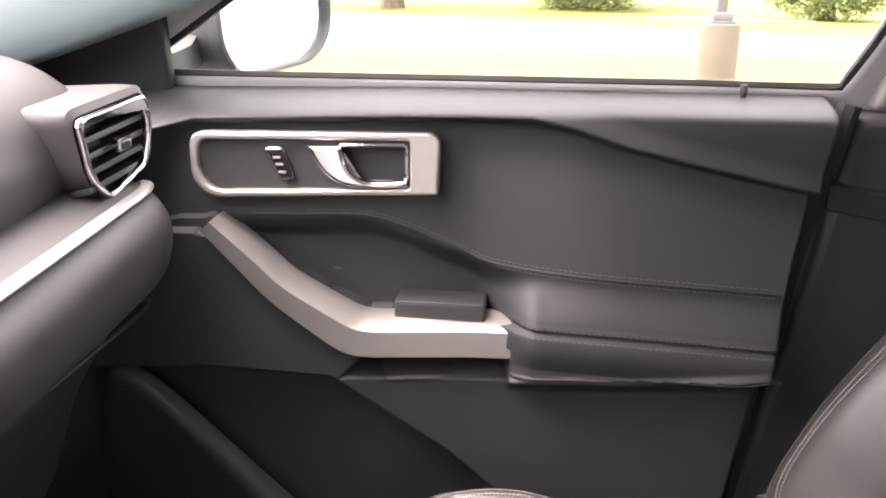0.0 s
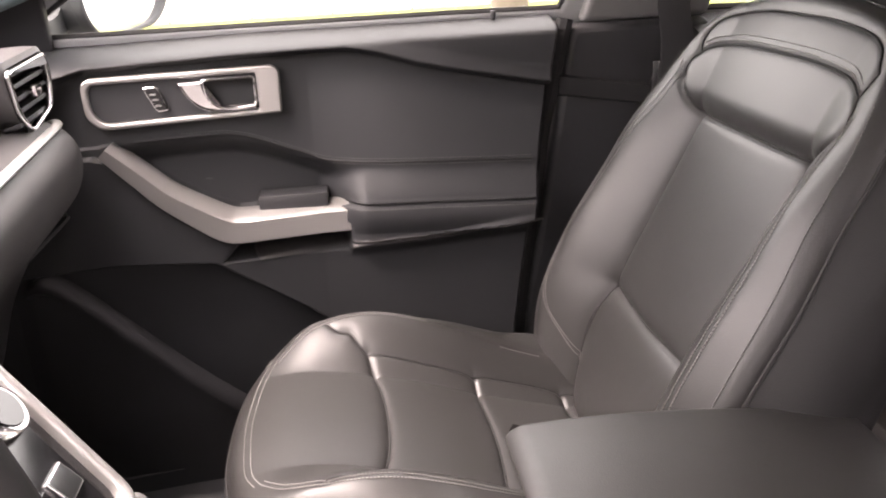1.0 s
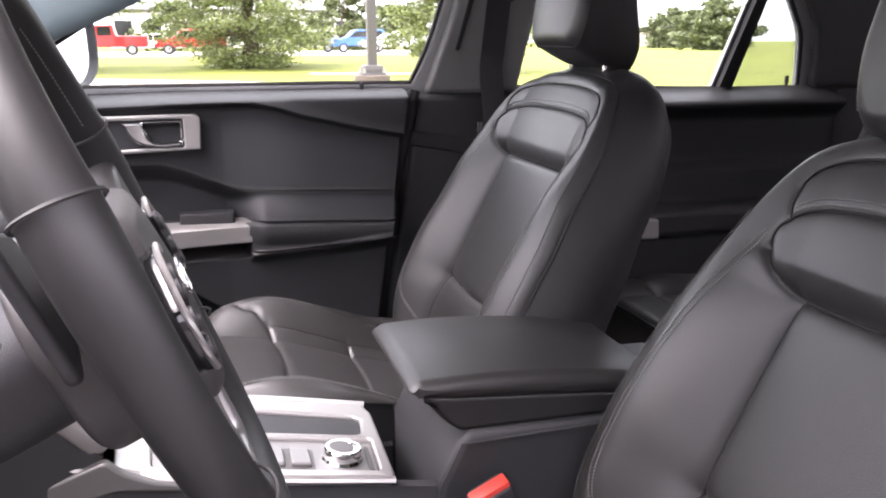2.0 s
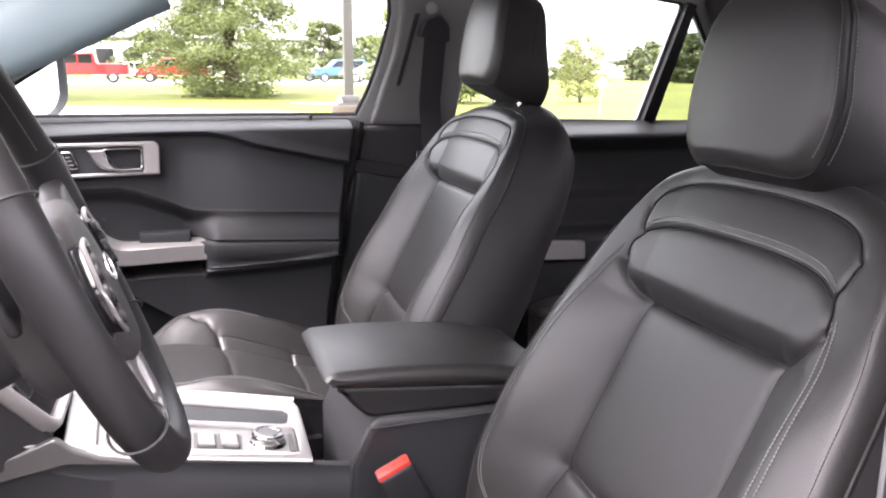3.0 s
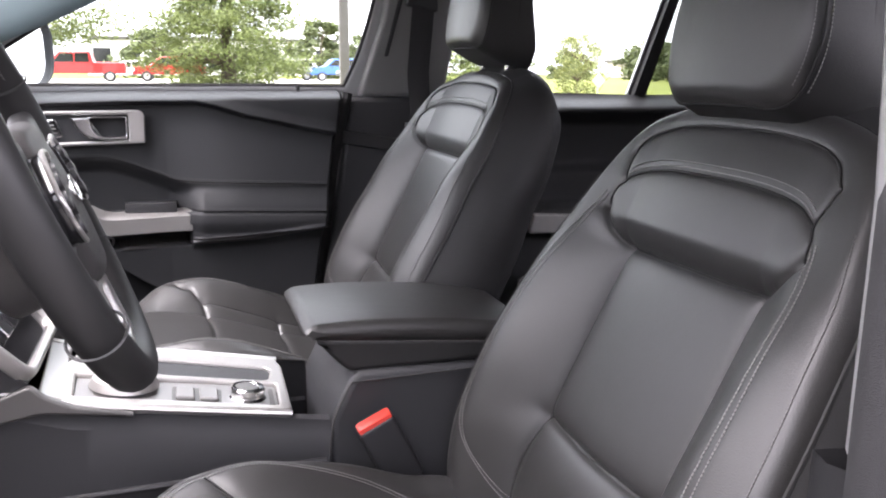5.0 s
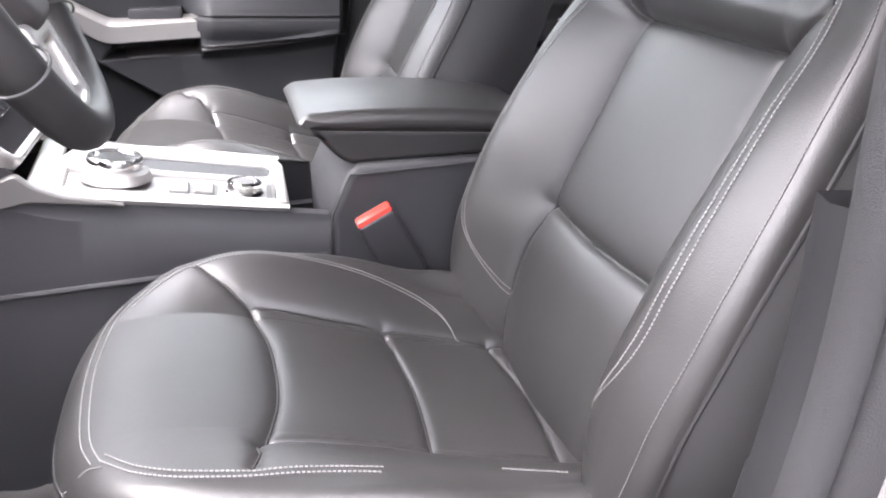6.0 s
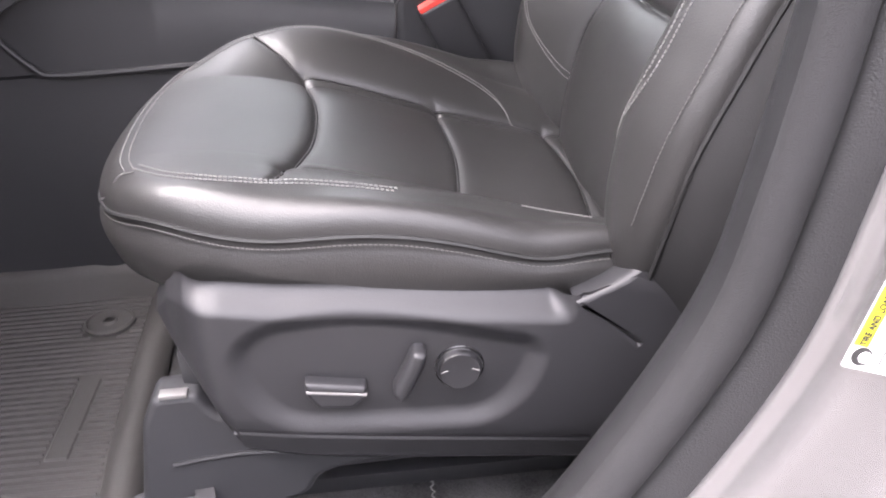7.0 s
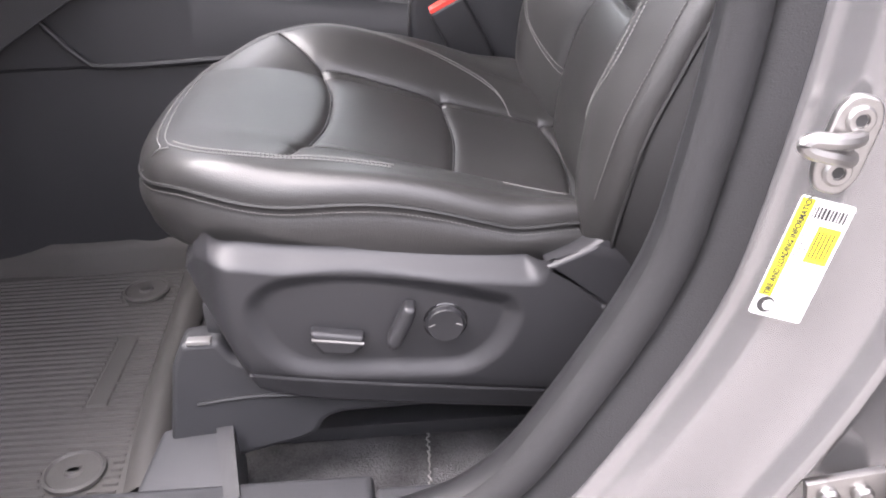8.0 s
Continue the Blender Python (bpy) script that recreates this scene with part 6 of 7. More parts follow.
def centre_stack():
    ob = thing("centre_stack", "gloss black control panel with chrome knob and silver frame", "control panel", at=(-0.16, 0, 0.9))
    bot, top = Vector((-0.067, 0.0215, 0.833)), Vector((-0.222, 0.0215, 1.02))
    v_ = (top - bot)
    H = v_.length
    v_.normalize()
    n_ = Vector((0, 1, 0)).cross(v_).normalized()
    if n_.x < 0:
        n_ = -n_
    m = lambda u, v, w: bot + Vector((0, 1, 0)) * u + v_ * v + n_ * w
    out = rounded([(-0.107, 0.0), (0.107, 0.0), (0.155, H), (-0.155, H)], [0.02, 0.02, 0.01, 0.01])
    hole = [(p[0] * 0.92, 0.010 + p[1] * 0.92) for p in out]
    part("silver_frame", plate([out, hole], 0.02, 0.005, lambda u, v, w: m(u, v, w + 0.004), 3), SILVER, ob)
    part("panel", plate([hole], 0.008, 0.001, m), GLOSS, ob)
    part("backing", loft([[m(-0.105, 0.0, 0), m(0.105, 0.0, 0), m(0.153, H, 0), m(-0.153, H, 0)], [(-0.30, -0.14, 0.70), (-0.30, 0.14, 0.70), (-0.33, 0.15, 1.0), (-0.33, -0.15, 1.0)]]), DARK, ob)
    k = part("volume_knob", disc(m(0.085, H * 0.52, 0.002), n_, [(0.024, 0), (0.023, 0.014), (0.021, 0.017), (0.019, 0.0165)], 32), CHROME, ob, "chrome volume knob")
    part("knob_face", disc(m(0.085, H * 0.52, 0.0187), n_, [(0.018, 0), (0.017, 0.001)], 28), GLOSS, k)
    for i in range(5):
        part("button", plate([rounded([(-0.086 + i * 0.036, 0.045), (-0.056 + i * 0.036, 0.045), (-0.056 + i * 0.036, 0.070), (-0.086 + i * 0.036, 0.070)], 0.003)], 0.008, 0.002, lambda u, v, w: m(u, v, w + 0.004)), CHROME if i in (1, 4) else GLOSS, ob)
    part("display", box(-0.30, -0.275, -0.14, 0.16, 1.10, 1.24, 0.012, 3), GLOSS, ob, "dark touch screen")


WHEEL_C = Vector((-0.0014, -0.371, 1.099))


def steering_wheel():
    ob = thing("steering_wheel", "black leather steering wheel with silver trim and spokes", "steering wheel", at=tuple(WHEEL_C))
    tilt, yaw = radians(22.8), radians(5.2)
    n_ = Vector((math.cos(tilt) * math.cos(yaw), math.cos(tilt) * math.sin(yaw), math.sin(tilt)))
    u_ = Vector((-math.sin(yaw), math.cos(yaw), 0))
    v_ = n_.cross(u_)
    m = lambda u, v, w: WHEEL_C + u_ * u + v_ * v + n_ * w
    R = 0.173
    ring = []
    for k in range(96):
        a = k * math.tau / 96
        r = R * (1 - 0.035 * max(0, -math.sin(a)) ** 6)
        ring.append(m(r * math.cos(a), r * math.sin(a), 0))
    bm = bmesh.new()
    rows = []
    for k in range(96):
        a = k * math.tau / 96
        d = (ring[k] - WHEEL_C).normalized()
        grip = 0.0158 + 0.0020 * (math.exp(-((math.sin(a) - 0.25) / 0.25) ** 2))
        rows.append([bm.verts.new(ring[k] + d * grip * 0.92 * math.cos(j * math.tau / 14) + n_ * grip * math.sin(j * math.tau / 14)) for j in range(14)])
    for k in range(96):
        for j in range(14):
            bm.faces.new((rows[k][j], rows[k][(j + 1) % 14], rows[(k + 1) % 96][(j + 1) % 14], rows[(k + 1) % 96][j]))
    rim = part("rim", bm, RIM, ob, "smooth black leather rim", sharp=0)
    for a in (20, 160, 215, 325):
        t = radians(a)
        c, d = m(R * math.cos(t), R * math.sin(t), 0), (u_ * math.cos(t) + v_ * math.sin(t))
        part("rim_seam", tube([c + d * 0.0178 * math.cos(q) + n_ * 0.0192 * math.sin(q) for q in np.linspace(0, math.tau, 24, endpoint=False)], 0.0011, 5, True), INK, rim)
    lines = [[m((R - 0.017) * math.cos(t), (R - 0.017) * math.sin(t), 0.004) for t in np.linspace(radians(24), radians(60), 40)]]
    part("stitching", stitches(lines, normal=tuple(-u_)), STITCH, rim)
    # airbag cover, its sky reflection given by the lighter skin
    hub = rounded([(-0.066, 0.030), (0.066, 0.030), (0.088, -0.006), (0.074, -0.070), (0.040, -0.094), (-0.040, -0.094), (-0.074, -0.070), (-0.088, -0.006)], 0.022, 8)
    part("airbag_cover", pad("airbag_cover", hub, lambda a, b: 0.030 - 1.1 * a * a - 1.1 * (b + 0.03) ** 2, 0.07, lambda a, b, c: tuple(WHEEL_C[i] + u_[i] * a + v_[i] * b + n_[i] * (c - 0.010) for i in range(3)), 0.012, 140, 30), SOFT_LIT, ob, "soft black airbag cover, lightened for its sky reflection", sharp=0)
    oval = lambda ra, rb: [(0.004 + ra * math.cos(t), -0.028 + rb * math.sin(t)) for t in np.linspace(0, math.tau, 48, endpoint=False)]
    badge = part("emblem", plate([oval(0.027, 0.0110), oval(0.0254, 0.0094)], 0.003, 0.0006, lambda u, v, w: m(u, v, 0.0205 + w), 3), CHROME, ob, "plain bright oval ring")
    part("emblem_field", plate([oval(0.0252, 0.0092)], 0.003, 0.0006, lambda u, v, w: m(u, v, 0.0192 + w)), GLOSS, badge, "dark oval field")
    # spokes with switch pods
    for s in (-1, 1):
        sp = [(s * 0.060, 0.024), (s * 0.165, 0.036), (s * 0.170, -0.030), (s * 0.140, -0.066), (s * 0.060, -0.060)]
        spoke = part("spoke", plate([rounded(sp, 0.012)], 0.022, 0.008, lambda u, v, w: m(u, v, w - 0.002), 3), RIM, ob, "black spoke with switches")
        pod = rounded([(s * 0.050, 0.008), (s * 0.086, 0.010), (s * 0.119, -0.014), (s * 0.116, -0.040), (s * 0.098, -0.054), (s * 0.064, -0.034)], 0.009)
        part("switch_bezel", plate([pod], 0.014, 0.003, lambda u, v, w: m(u, v, w + 0.0125), 3), GLOSS, spoke, "gloss black switch pod")
        side = [p for p in even(pod, step=0.003, closed=True) if s * p[0] > 0.100 or p[1] > 0.002]
        side.sort(key=lambda p: -math.atan2(p[1] + 0.02, s * p[0] - 0.08))
        part("bezel_trim", tube([m(p[0], p[1], 0.0190) for p in side], 0.0018, 6), SILVER, spoke, "satin trim round the switches")
        for k, (pu, pv) in enumerate(((0.074, -0.006), (0.092, -0.010), (0.104, -0.022), (0.088, -0.028), (0.100, -0.040))):
            part("switch", disc(m(s * pu, pv, 0.019), n_, [(0.0068, 0), (0.0064, 0.003), (0.004, 0.0036)], 18), SKIRT, spoke)
            part("switch_mark", disc(m(s * pu, pv, 0.0226), n_, [(0.0022, 0), (0.0018, 0.0003)], 10), STITCH, spoke)
    low = rounded([(-0.060, -0.082), (0.060, -0.082), (0.044, -0.160), (-0.044, -0.160)], 0.012)
    gap = rounded([(-0.030, -0.104), (0.030, -0.104), (0.024, -0.146), (-0.024, -0.146)], 0.008)
    part("lower_spoke", plate([low, gap], 0.020, 0.006, lambda u, v, w: m(u, v, w - 0.004), 3), SILVER, ob, "satin silver lower spoke")
    part("column_shroud", loft([[m(p[0] * q, p[1] * q - d, w) for p in even(hub, count=40, closed=True)] for w, q, d in ((-0.03, 0.75, 0.0), (-0.06, 0.6, 0.015), (-0.20, 0.5, 0.03), (-0.30, 0.5, 0.04))]), DARK, ob, "black column shroud")
    for s, dz in ((-1, 0.0), (1, 0.0)):
        part("stalk", tube([m(s * 0.06, 0.0, -0.075), m(s * 0.12, 0.012, -0.065), m(s * 0.165, 0.02, -0.06)], [0.007, 0.008, 0.011], 10), DARK, ob)
    for s in (-1, 1):
        part("shift_paddle", plate([rounded([(s * 0.09, 0.05), (s * 0.135, 0.06), (s * 0.13, -0.02), (s * 0.09, -0.01)], 0.01)], 0.008, 0.003, lambda u, v, w: m(u, v, w - 0.035)), DARK, ob)
    cl = box(-0.40, -0.30, -0.54, -0.20, 1.12, 1.22, 0.02, 3)
    part("instrument_hood", cl, SOFT, thing("instrument_cluster", "black hooded instrument cluster behind the wheel", "instrument panel", at=(-0.35, -0.37, 1.17)))


def console():
    ob = thing("centre_console", "black centre console with silver rim and rotary shifter", "console", at=(0.1, 0, 0.39))
    top = lambda x: float(np.interp(x, [-0.30, -0.12, -0.03, 0.10, 0.262], [0.88, 0.832, 0.802, 0.782, 0.757]))
    # side walls
    for s, y in ((-1, -0.088), (1, 0.135)):
        xs = np.linspace(-0.42, 0.262, 60)
        rows = []
        for x in xs:
            t = top(x)
            rows.append([(x, y + s * 0.004, 0.38), (x, y + s * 0.002, 0.66), (x, y - s * 0.001, 0.694), (x, y + s * 0.003, 0.699), (x, y + s * 0.003, 0.712), (x, y + s * 0.001, t - 0.024), (x, y - s * 0.001, t - 0.020), (x, y - s * 0.002, t - 0.004), (x, y - s * 0.008, t)])
        part("side_wall", grid_mesh("console_side", np.array(rows)), DARK, ob, "black console side panel", sharp=25)
    tilt = math.atan2(0.802 - 0.757, 0.292)
    rail = [(x, -0.086, top(x) + 0.003) for x in np.linspace(-0.20, 0.216, 30)]
    part("silver_rail", tube(rail, 0.0050, 8, flat=0.8), SILVER, ob, "satin silver rail")
    rail = [(x, 0.118 - 0.10 * max(0.0, x - 0.1), top(x) + 0.004) for x in np.linspace(-0.14, 0.218, 30)]
    part("silver_rail", tube(rail, 0.0085, 8, flat=0.7), SILVER, ob, "satin silver rail")
    flare = rounded([(-0.235, 0.772), (-0.142, 0.811), (-0.105, 0.819), (-0.064, 0.834), (-0.050, 0.820), (-0.024, 0.807), (0.040, 0.792), (0.040, 0.787), (-0.055, 0.801), (-0.100, 0.793), (-0.150, 0.784), (-0.235, 0.750)], 0.006)
    for y, up in ((-0.0895, 0.0), (0.1345, 0.004)):
        part("silver_flare", plate([flare], 0.012, 0.003, lambda u, v, w: (u, y + w, v + up), 3), INLAY, ob, "satin grey flare below the control panel")
    lower = spline([(-0.237, -0.095, 0.80), (-0.205, -0.095, 0.764), (-0.158, -0.095, 0.709), (-0.125, -0.095, 0.697), (0.014, -0.095, 0.699), (0.13, -0.095, 0.702), (0.255, -0.095, 0.706)], 8)
    part("lower_edge", tube(lower, 0.0038, 8), SKIRT, ob, "charcoal lower edge bead")
    # deck plate with bins
    dk = lambda u, v, w: (u, v, top(u) + 0.002 + w)
    deck = rounded([(-0.034, -0.088), (0.217, -0.086), (0.222, 0.078), (0.214, 0.106), (-0.03, 0.118), (-0.046, 0.02)], 0.008)
    well = rounded([(-0.026, -0.066), (0.203, -0.072), (0.207, 0.006), (-0.030, 0.010)], 0.006)
    cup = rounded([(0.070, 0.018), (0.198, 0.014), (0.206, 0.066), (0.040, 0.082), (0.046, 0.030)], [0.02, 0.012, 0.016, 0.02, 0.02], 8)
    part("deck", plate([deck, well, cup], 0.012, 0.003, dk, 3), SILVER, ob, "satin silver console deck frame")
    part("deck_inlay", plate([[(p[0] * 0.996, p[1] * 0.99) for p in well]], 0.004, 0.001, lambda u, v, w: dk(u, v, w - 0.002)), DECK, ob, "satin grey deck inlay")
    rows = [[(p[0] + 0.05 * q * (0.12 - p[0]), p[1], top(p[0]) + 0.003 - d) for p in even(cup, count=48, closed=True)] for d, q in ((0, 0.0), (0.05, 1.0), (0.075, 2.0))]
    part("cup_holder", loft(rows), DARK, ob, "dark cup holder bin")
    part("cup_divider", plate([rounded([(0.122, 0.020), (0.134, 0.020), (0.140, 0.070), (0.116, 0.072)], 0.004)], 0.010, 0.002, lambda u, v, w: dk(u, v, w - 0.026)), DARK, ob)
    part("front_bin", box(-0.17, -0.052, -0.066, 0.11, 0.70, 0.735, 0.006), INK, ob)
    part("deck_edge", plate([rounded([(-0.060, -0.078), (-0.030, -0.078), (-0.045, 0.118), (-0.070, 0.118)], 0.004)], 0.010, 0.003, lambda u, v, w: dk(u, v, w)), SILVER, ob)
    base = part("shifter_base", disc((0.026, -0.018, top(0.026) + 0.006), (0.12, 0, 1), [(0.040, 0), (0.036, 0.010), (0.031, 0.013), (0.031, 0.013)], 36), SILVER, ob, "rotary shifter base")
    part("shifter_dial", disc((0.026, -0.018, top(0.026) + 0.018), (0.12, 0, 1), [(0.029, 0), (0.031, 0.004), (0.031, 0.013), (0.029, 0.016), (0.024, 0.016), (0.022, 0.014)], 40), CHROME, base, "bright rotary shifter dial")
    md = part("mode_dial", disc((0.168, -0.034, top(0.168) + 0.002), (0.12, 0, 1), [(0.023, 0), (0.0205, 0.003), (0.0205, 0.012), (0.019, 0.014), (0.0155, 0.014), (0.0145, 0.0125)], 36), CHROME, ob, "bright drive mode dial")
    part("dial_face", disc((0.168, -0.034, top(0.168) + 0.0155), (0.12, 0, 1), [(0.0138, 0), (0.0132, 0.0006)], 28), INLAY, md)
    part("button_recess", plate([rounded([(0.080, -0.061), (0.136, -0.063), (0.138, -0.016), (0.080, -0.012)], 0.004)], 0.002, 0.0005, lambda u, v, w: dk(u, v, w + 0.0002)), INLAY, ob, "dark button recess")
    for x0 in (0.084, 0.1115):
        part("button", plate([rounded([(x0, -0.056), (x0 + 0.022, -0.057), (x0 + 0.022, -0.022), (x0, -0.020)], 0.003)], 0.006, 0.002, lambda u, v, w: dk(u, v, w + 0.003)), DECK, ob, "grey push button")
    part("button", plate([rounded([(0.193, -0.066), (0.199, -0.066), (0.201, -0.012), (0.195, -0.012)], 0.0015)], 0.005, 0.001, lambda u, v, w: dk(u, v, w + 0.001)), INLAY, ob, "slim grey switch")
    # storage box and padded lid
    side = [(0.262, 0.385), (0.262, 0.752), (0.286, 0.800), (0.30, 0.812), (0.62, 0.805), (0.66, 0.385)]
    part("storage_box", plate([side], 0.222, 0.010, lambda u, v, w: (u, 0.022 - w, v), 3), DARK, ob, "black console storage box")
    part("box_seam", tube([(0.258, -0.0905, 0.70), (0.2645, -0.0905, 0.752), (0.288, -0.0905, 0.800), (0.45, -0.0905, 0.803)], 0.0014, 5), INK, ob)
    pad_side = rounded([(0.230, 0.860), (0.244, 0.871), (0.31, 0.873), (0.41, 0.867), (0.50, 0.855), (0.538, 0.844), (0.545, 0.824), (0.44, 0.836), (0.30, 0.847), (0.250, 0.852)], [0.008, 0.02, 0.05, 0.05, 0.05, 0.014, 0.01, 0.05, 0.05, 0.01], 6)
    arch_y = lambda v: 0.006 * (1 - min(1.0, abs(v) / 0.105) ** 2)
    part("armrest_lid", plate([pad_side], 0.214, 0.012, lambda u, v, w: (u, 0.020 - w, v + arch_y(w) * float(smooth(0.845, 0.868, v))), 5), LEATHER, ob, "padded black leather armrest lid", sharp=40)
    base_side = rounded([(0.246, 0.855), (0.30, 0.850), (0.44, 0.839), (0.540, 0.828), (0.532, 0.810), (0.288, 0.810), (0.270, 0.826)], [0.004, 0.03, 0.03, 0.006, 0.01, 0.01, 0.03], 5)
    part("lid_base", plate([base_side], 0.204, 0.006, lambda u, v, w: (u, 0.020 - w, v), 3), LEATHER_SIDE, ob, "matt black lid underside", sharp=40)
    part("stitching", stitches([[(p[0], -0.0885, p[1]) for p in spline([(0.262, 0.8535), (0.30, 0.850), (0.44, 0.838), (0.52, 0.829)], 10)]], normal=(0, -1, 0.2)), STITCH_DARK, ob)
    return ob


def seat_buckle(x, y, z, label):
    ob = thing("seat_belt_buckle", label, "seat belt", "seat belt buckles", at=(x, y, z - 0.2))
    tilt = Matrix.Translation((x, y, z)) @ Matrix.Rotation(radians(-26), 4, "Y") @ Matrix.Rotation(radians(4), 4, "X")
    part("stem", moved(box(-0.020, 0.020, -0.010, 0.010, -0.26, -0.088, 0.005, 3), tilt), DARK, ob)
    part("housing", moved(box(-0.024, 0.024, -0.0145, 0.0145, -0.092, 0.0, 0.006, 3), tilt), SKIRT, ob)
    part("release_button", moved(box(-0.022, 0.022, -0.013, 0.006, -0.012, 0.004, 0.003, 2), tilt), RED, ob, "red release button")
    part("tongue_slot", moved(box(-0.019, 0.019, 0.0075, 0.0115, -0.006, 0.0012, 0.0005, 1), tilt), INK, ob)


def floor_mat():
    ob = thing("floor_mat", "ribbed brown-black rubber floor mat with round fasteners", "floor mat", at=(-0.3, -0.36, 0.395))
    base = rounded([(-0.72, -0.60), (-0.030, -0.562), (-0.055, -0.40), (-0.070, -0.10), (-0.72, -0.10)], [0.05, 0.02, 0.02, 0.03, 0.05], 6)
    part("sheet", plate([base], 0.010, 0.003, lambda u, v, w: (u, v, 0.397 + w)), MAT, ob, "ribbed rubber mat sheet")
    FASTENERS = ((-0.120, -0.170), (-0.101, -0.526))
    rng = np.random.default_rng(3)
    for i in range(45):
        y = -0.575 + i * 0.0104
        xr = float(np.interp(y, [-0.58, -0.40, -0.10], [-0.050, -0.066, -0.082]))
        br = [(-0.70, xr)]
        if -0.425 < y < -0.28:
            br = [(-0.70, -0.128), (-0.098, xr)]
        for cx, cy in FASTENERS:
            if abs(y - cy) < 0.034:
                h = math.sqrt(0.035 ** 2 - (y - cy) ** 2)
                br = [(-0.70, cx - h), (cx + h, xr)]
        for x0, x1 in br:
            w1, w2, ph = rng.random() * 0.0012, rng.random() * 0.0016, rng.random(2) * 6.3
            pts = [(x, y + w1 * math.sin(14 * x + ph[0]) + w2 * math.exp(-((x + 0.25 + 0.1 * ph[1] - 0.3) / 0.03) ** 2), 0.4022) for x in np.linspace(x0 + rng.normal() * 0.003, x1, 26)]
            part("rib", tube(pts, 0.0021, 6, flat=1.3), MAT, ob)
    part("logo_plate", box(-0.125, -0.101, -0.418, -0.286, 0.400, 0.4045, 0.0015, 1), MAT, ob)
    rim = spline([(-0.060, -0.108, 0.40), (-0.12, -0.098, 0.40), (-0.22, -0.104, 0.40), (-0.36, -0.092, 0.40), (-0.70, -0.09, 0.40)], 6)
    wall = [[(p[0], p[1] + o, p[2] + h) for o, h in ((-0.008, 0.0), (0.002, 0.030), (0.008, 0.046), (0.016, 0.044), (0.022, 0.0))] for p in rim]
    part("raised_rim", grid_mesh("mat_rim", np.array(wall)), MAT, ob, sharp=0)
    edge = spline([(-0.072, -0.11, 0.40), (-0.056, -0.40, 0.40), (-0.036, -0.565, 0.40)], 6)
    wall = [[(p[0] + o, p[1], p[2] + h) for o, h in ((-0.010, 0.0), (0.0, 0.010), (0.010, 0.016), (0.024, 0.014), (0.030, -0.01))] for p in edge]
    part("raised_rim", grid_mesh("mat_rim_side", np.array(wall)), MAT, ob, sharp=0)
    for c in FASTENERS:
        f = part("fastener", disc((c[0], c[1], 0.4035), (0, 0, 1), [(0.031, 0), (0.031, 0.004), (0.028, 0.0055), (0.026, 0.003), (0.010, 0.0035), (0.008, 0.006), (0.006, 0.006)], 32), MAT, ob, "round mat fastener")
        part("fastener_slot", plate([rounded([(-0.006, -0.003), (0.006, -0.003), (0.006, 0.003), (-0.006, 0.003)], 0.002)], 0.001, 0.0002, lambda u, v, w: (c[0] + u, c[1] + v, 0.409 + w)), INK, f)
    return ob


def runner_cover():
    """The trim step at the front of the driver seat's runner."""
    ob = thing("runner_trim", "dark plastic trim step covering the seat runner end", "trim", at=(0.02, -0.53, 0.39))
    rings = [[(-0.030, -0.640, 0.39), (0.080, -0.640, 0.39), (0.062, -0.520, 0.39), (-0.004, -0.535, 0.39)], [(-0.012, -0.632, 0.445), (0.078, -0.630, 0.452), (0.056, -0.526, 0.470), (0.002, -0.540, 0.462)]]
    bm = loft(rings)
    bmesh.ops.bevel(bm, geom=bm.edges[:], offset=0.005, segments=3, profile=0.6, affect="EDGES")
    part("step", bm, DARK, ob)
    part("step_rim", loft([[(0.052, -0.524, 0.40), (0.070, -0.522, 0.40), (0.066, -0.522, 0.478), (0.050, -0.526, 0.476)], [(0.076, -0.640, 0.40), (0.094, -0.640, 0.40), (0.090, -0.634, 0.460), (0.076, -0.634, 0.458)]]), SKIRT, ob)
    part("carpet_edge", tube([(0.254 + 0.0012 * math.sin(k * 1.7) + 0.0008 * math.sin(k * 4.3), -0.46 - 0.003 * k, 0.3870 + 0.001 * math.sin(k * 5)) for k in range(40)], [0.0005 + 0.0007 * abs(math.sin(k * 2.9)) for k in range(40)], 5), STITCH, ob, "frayed pale carpet seam")


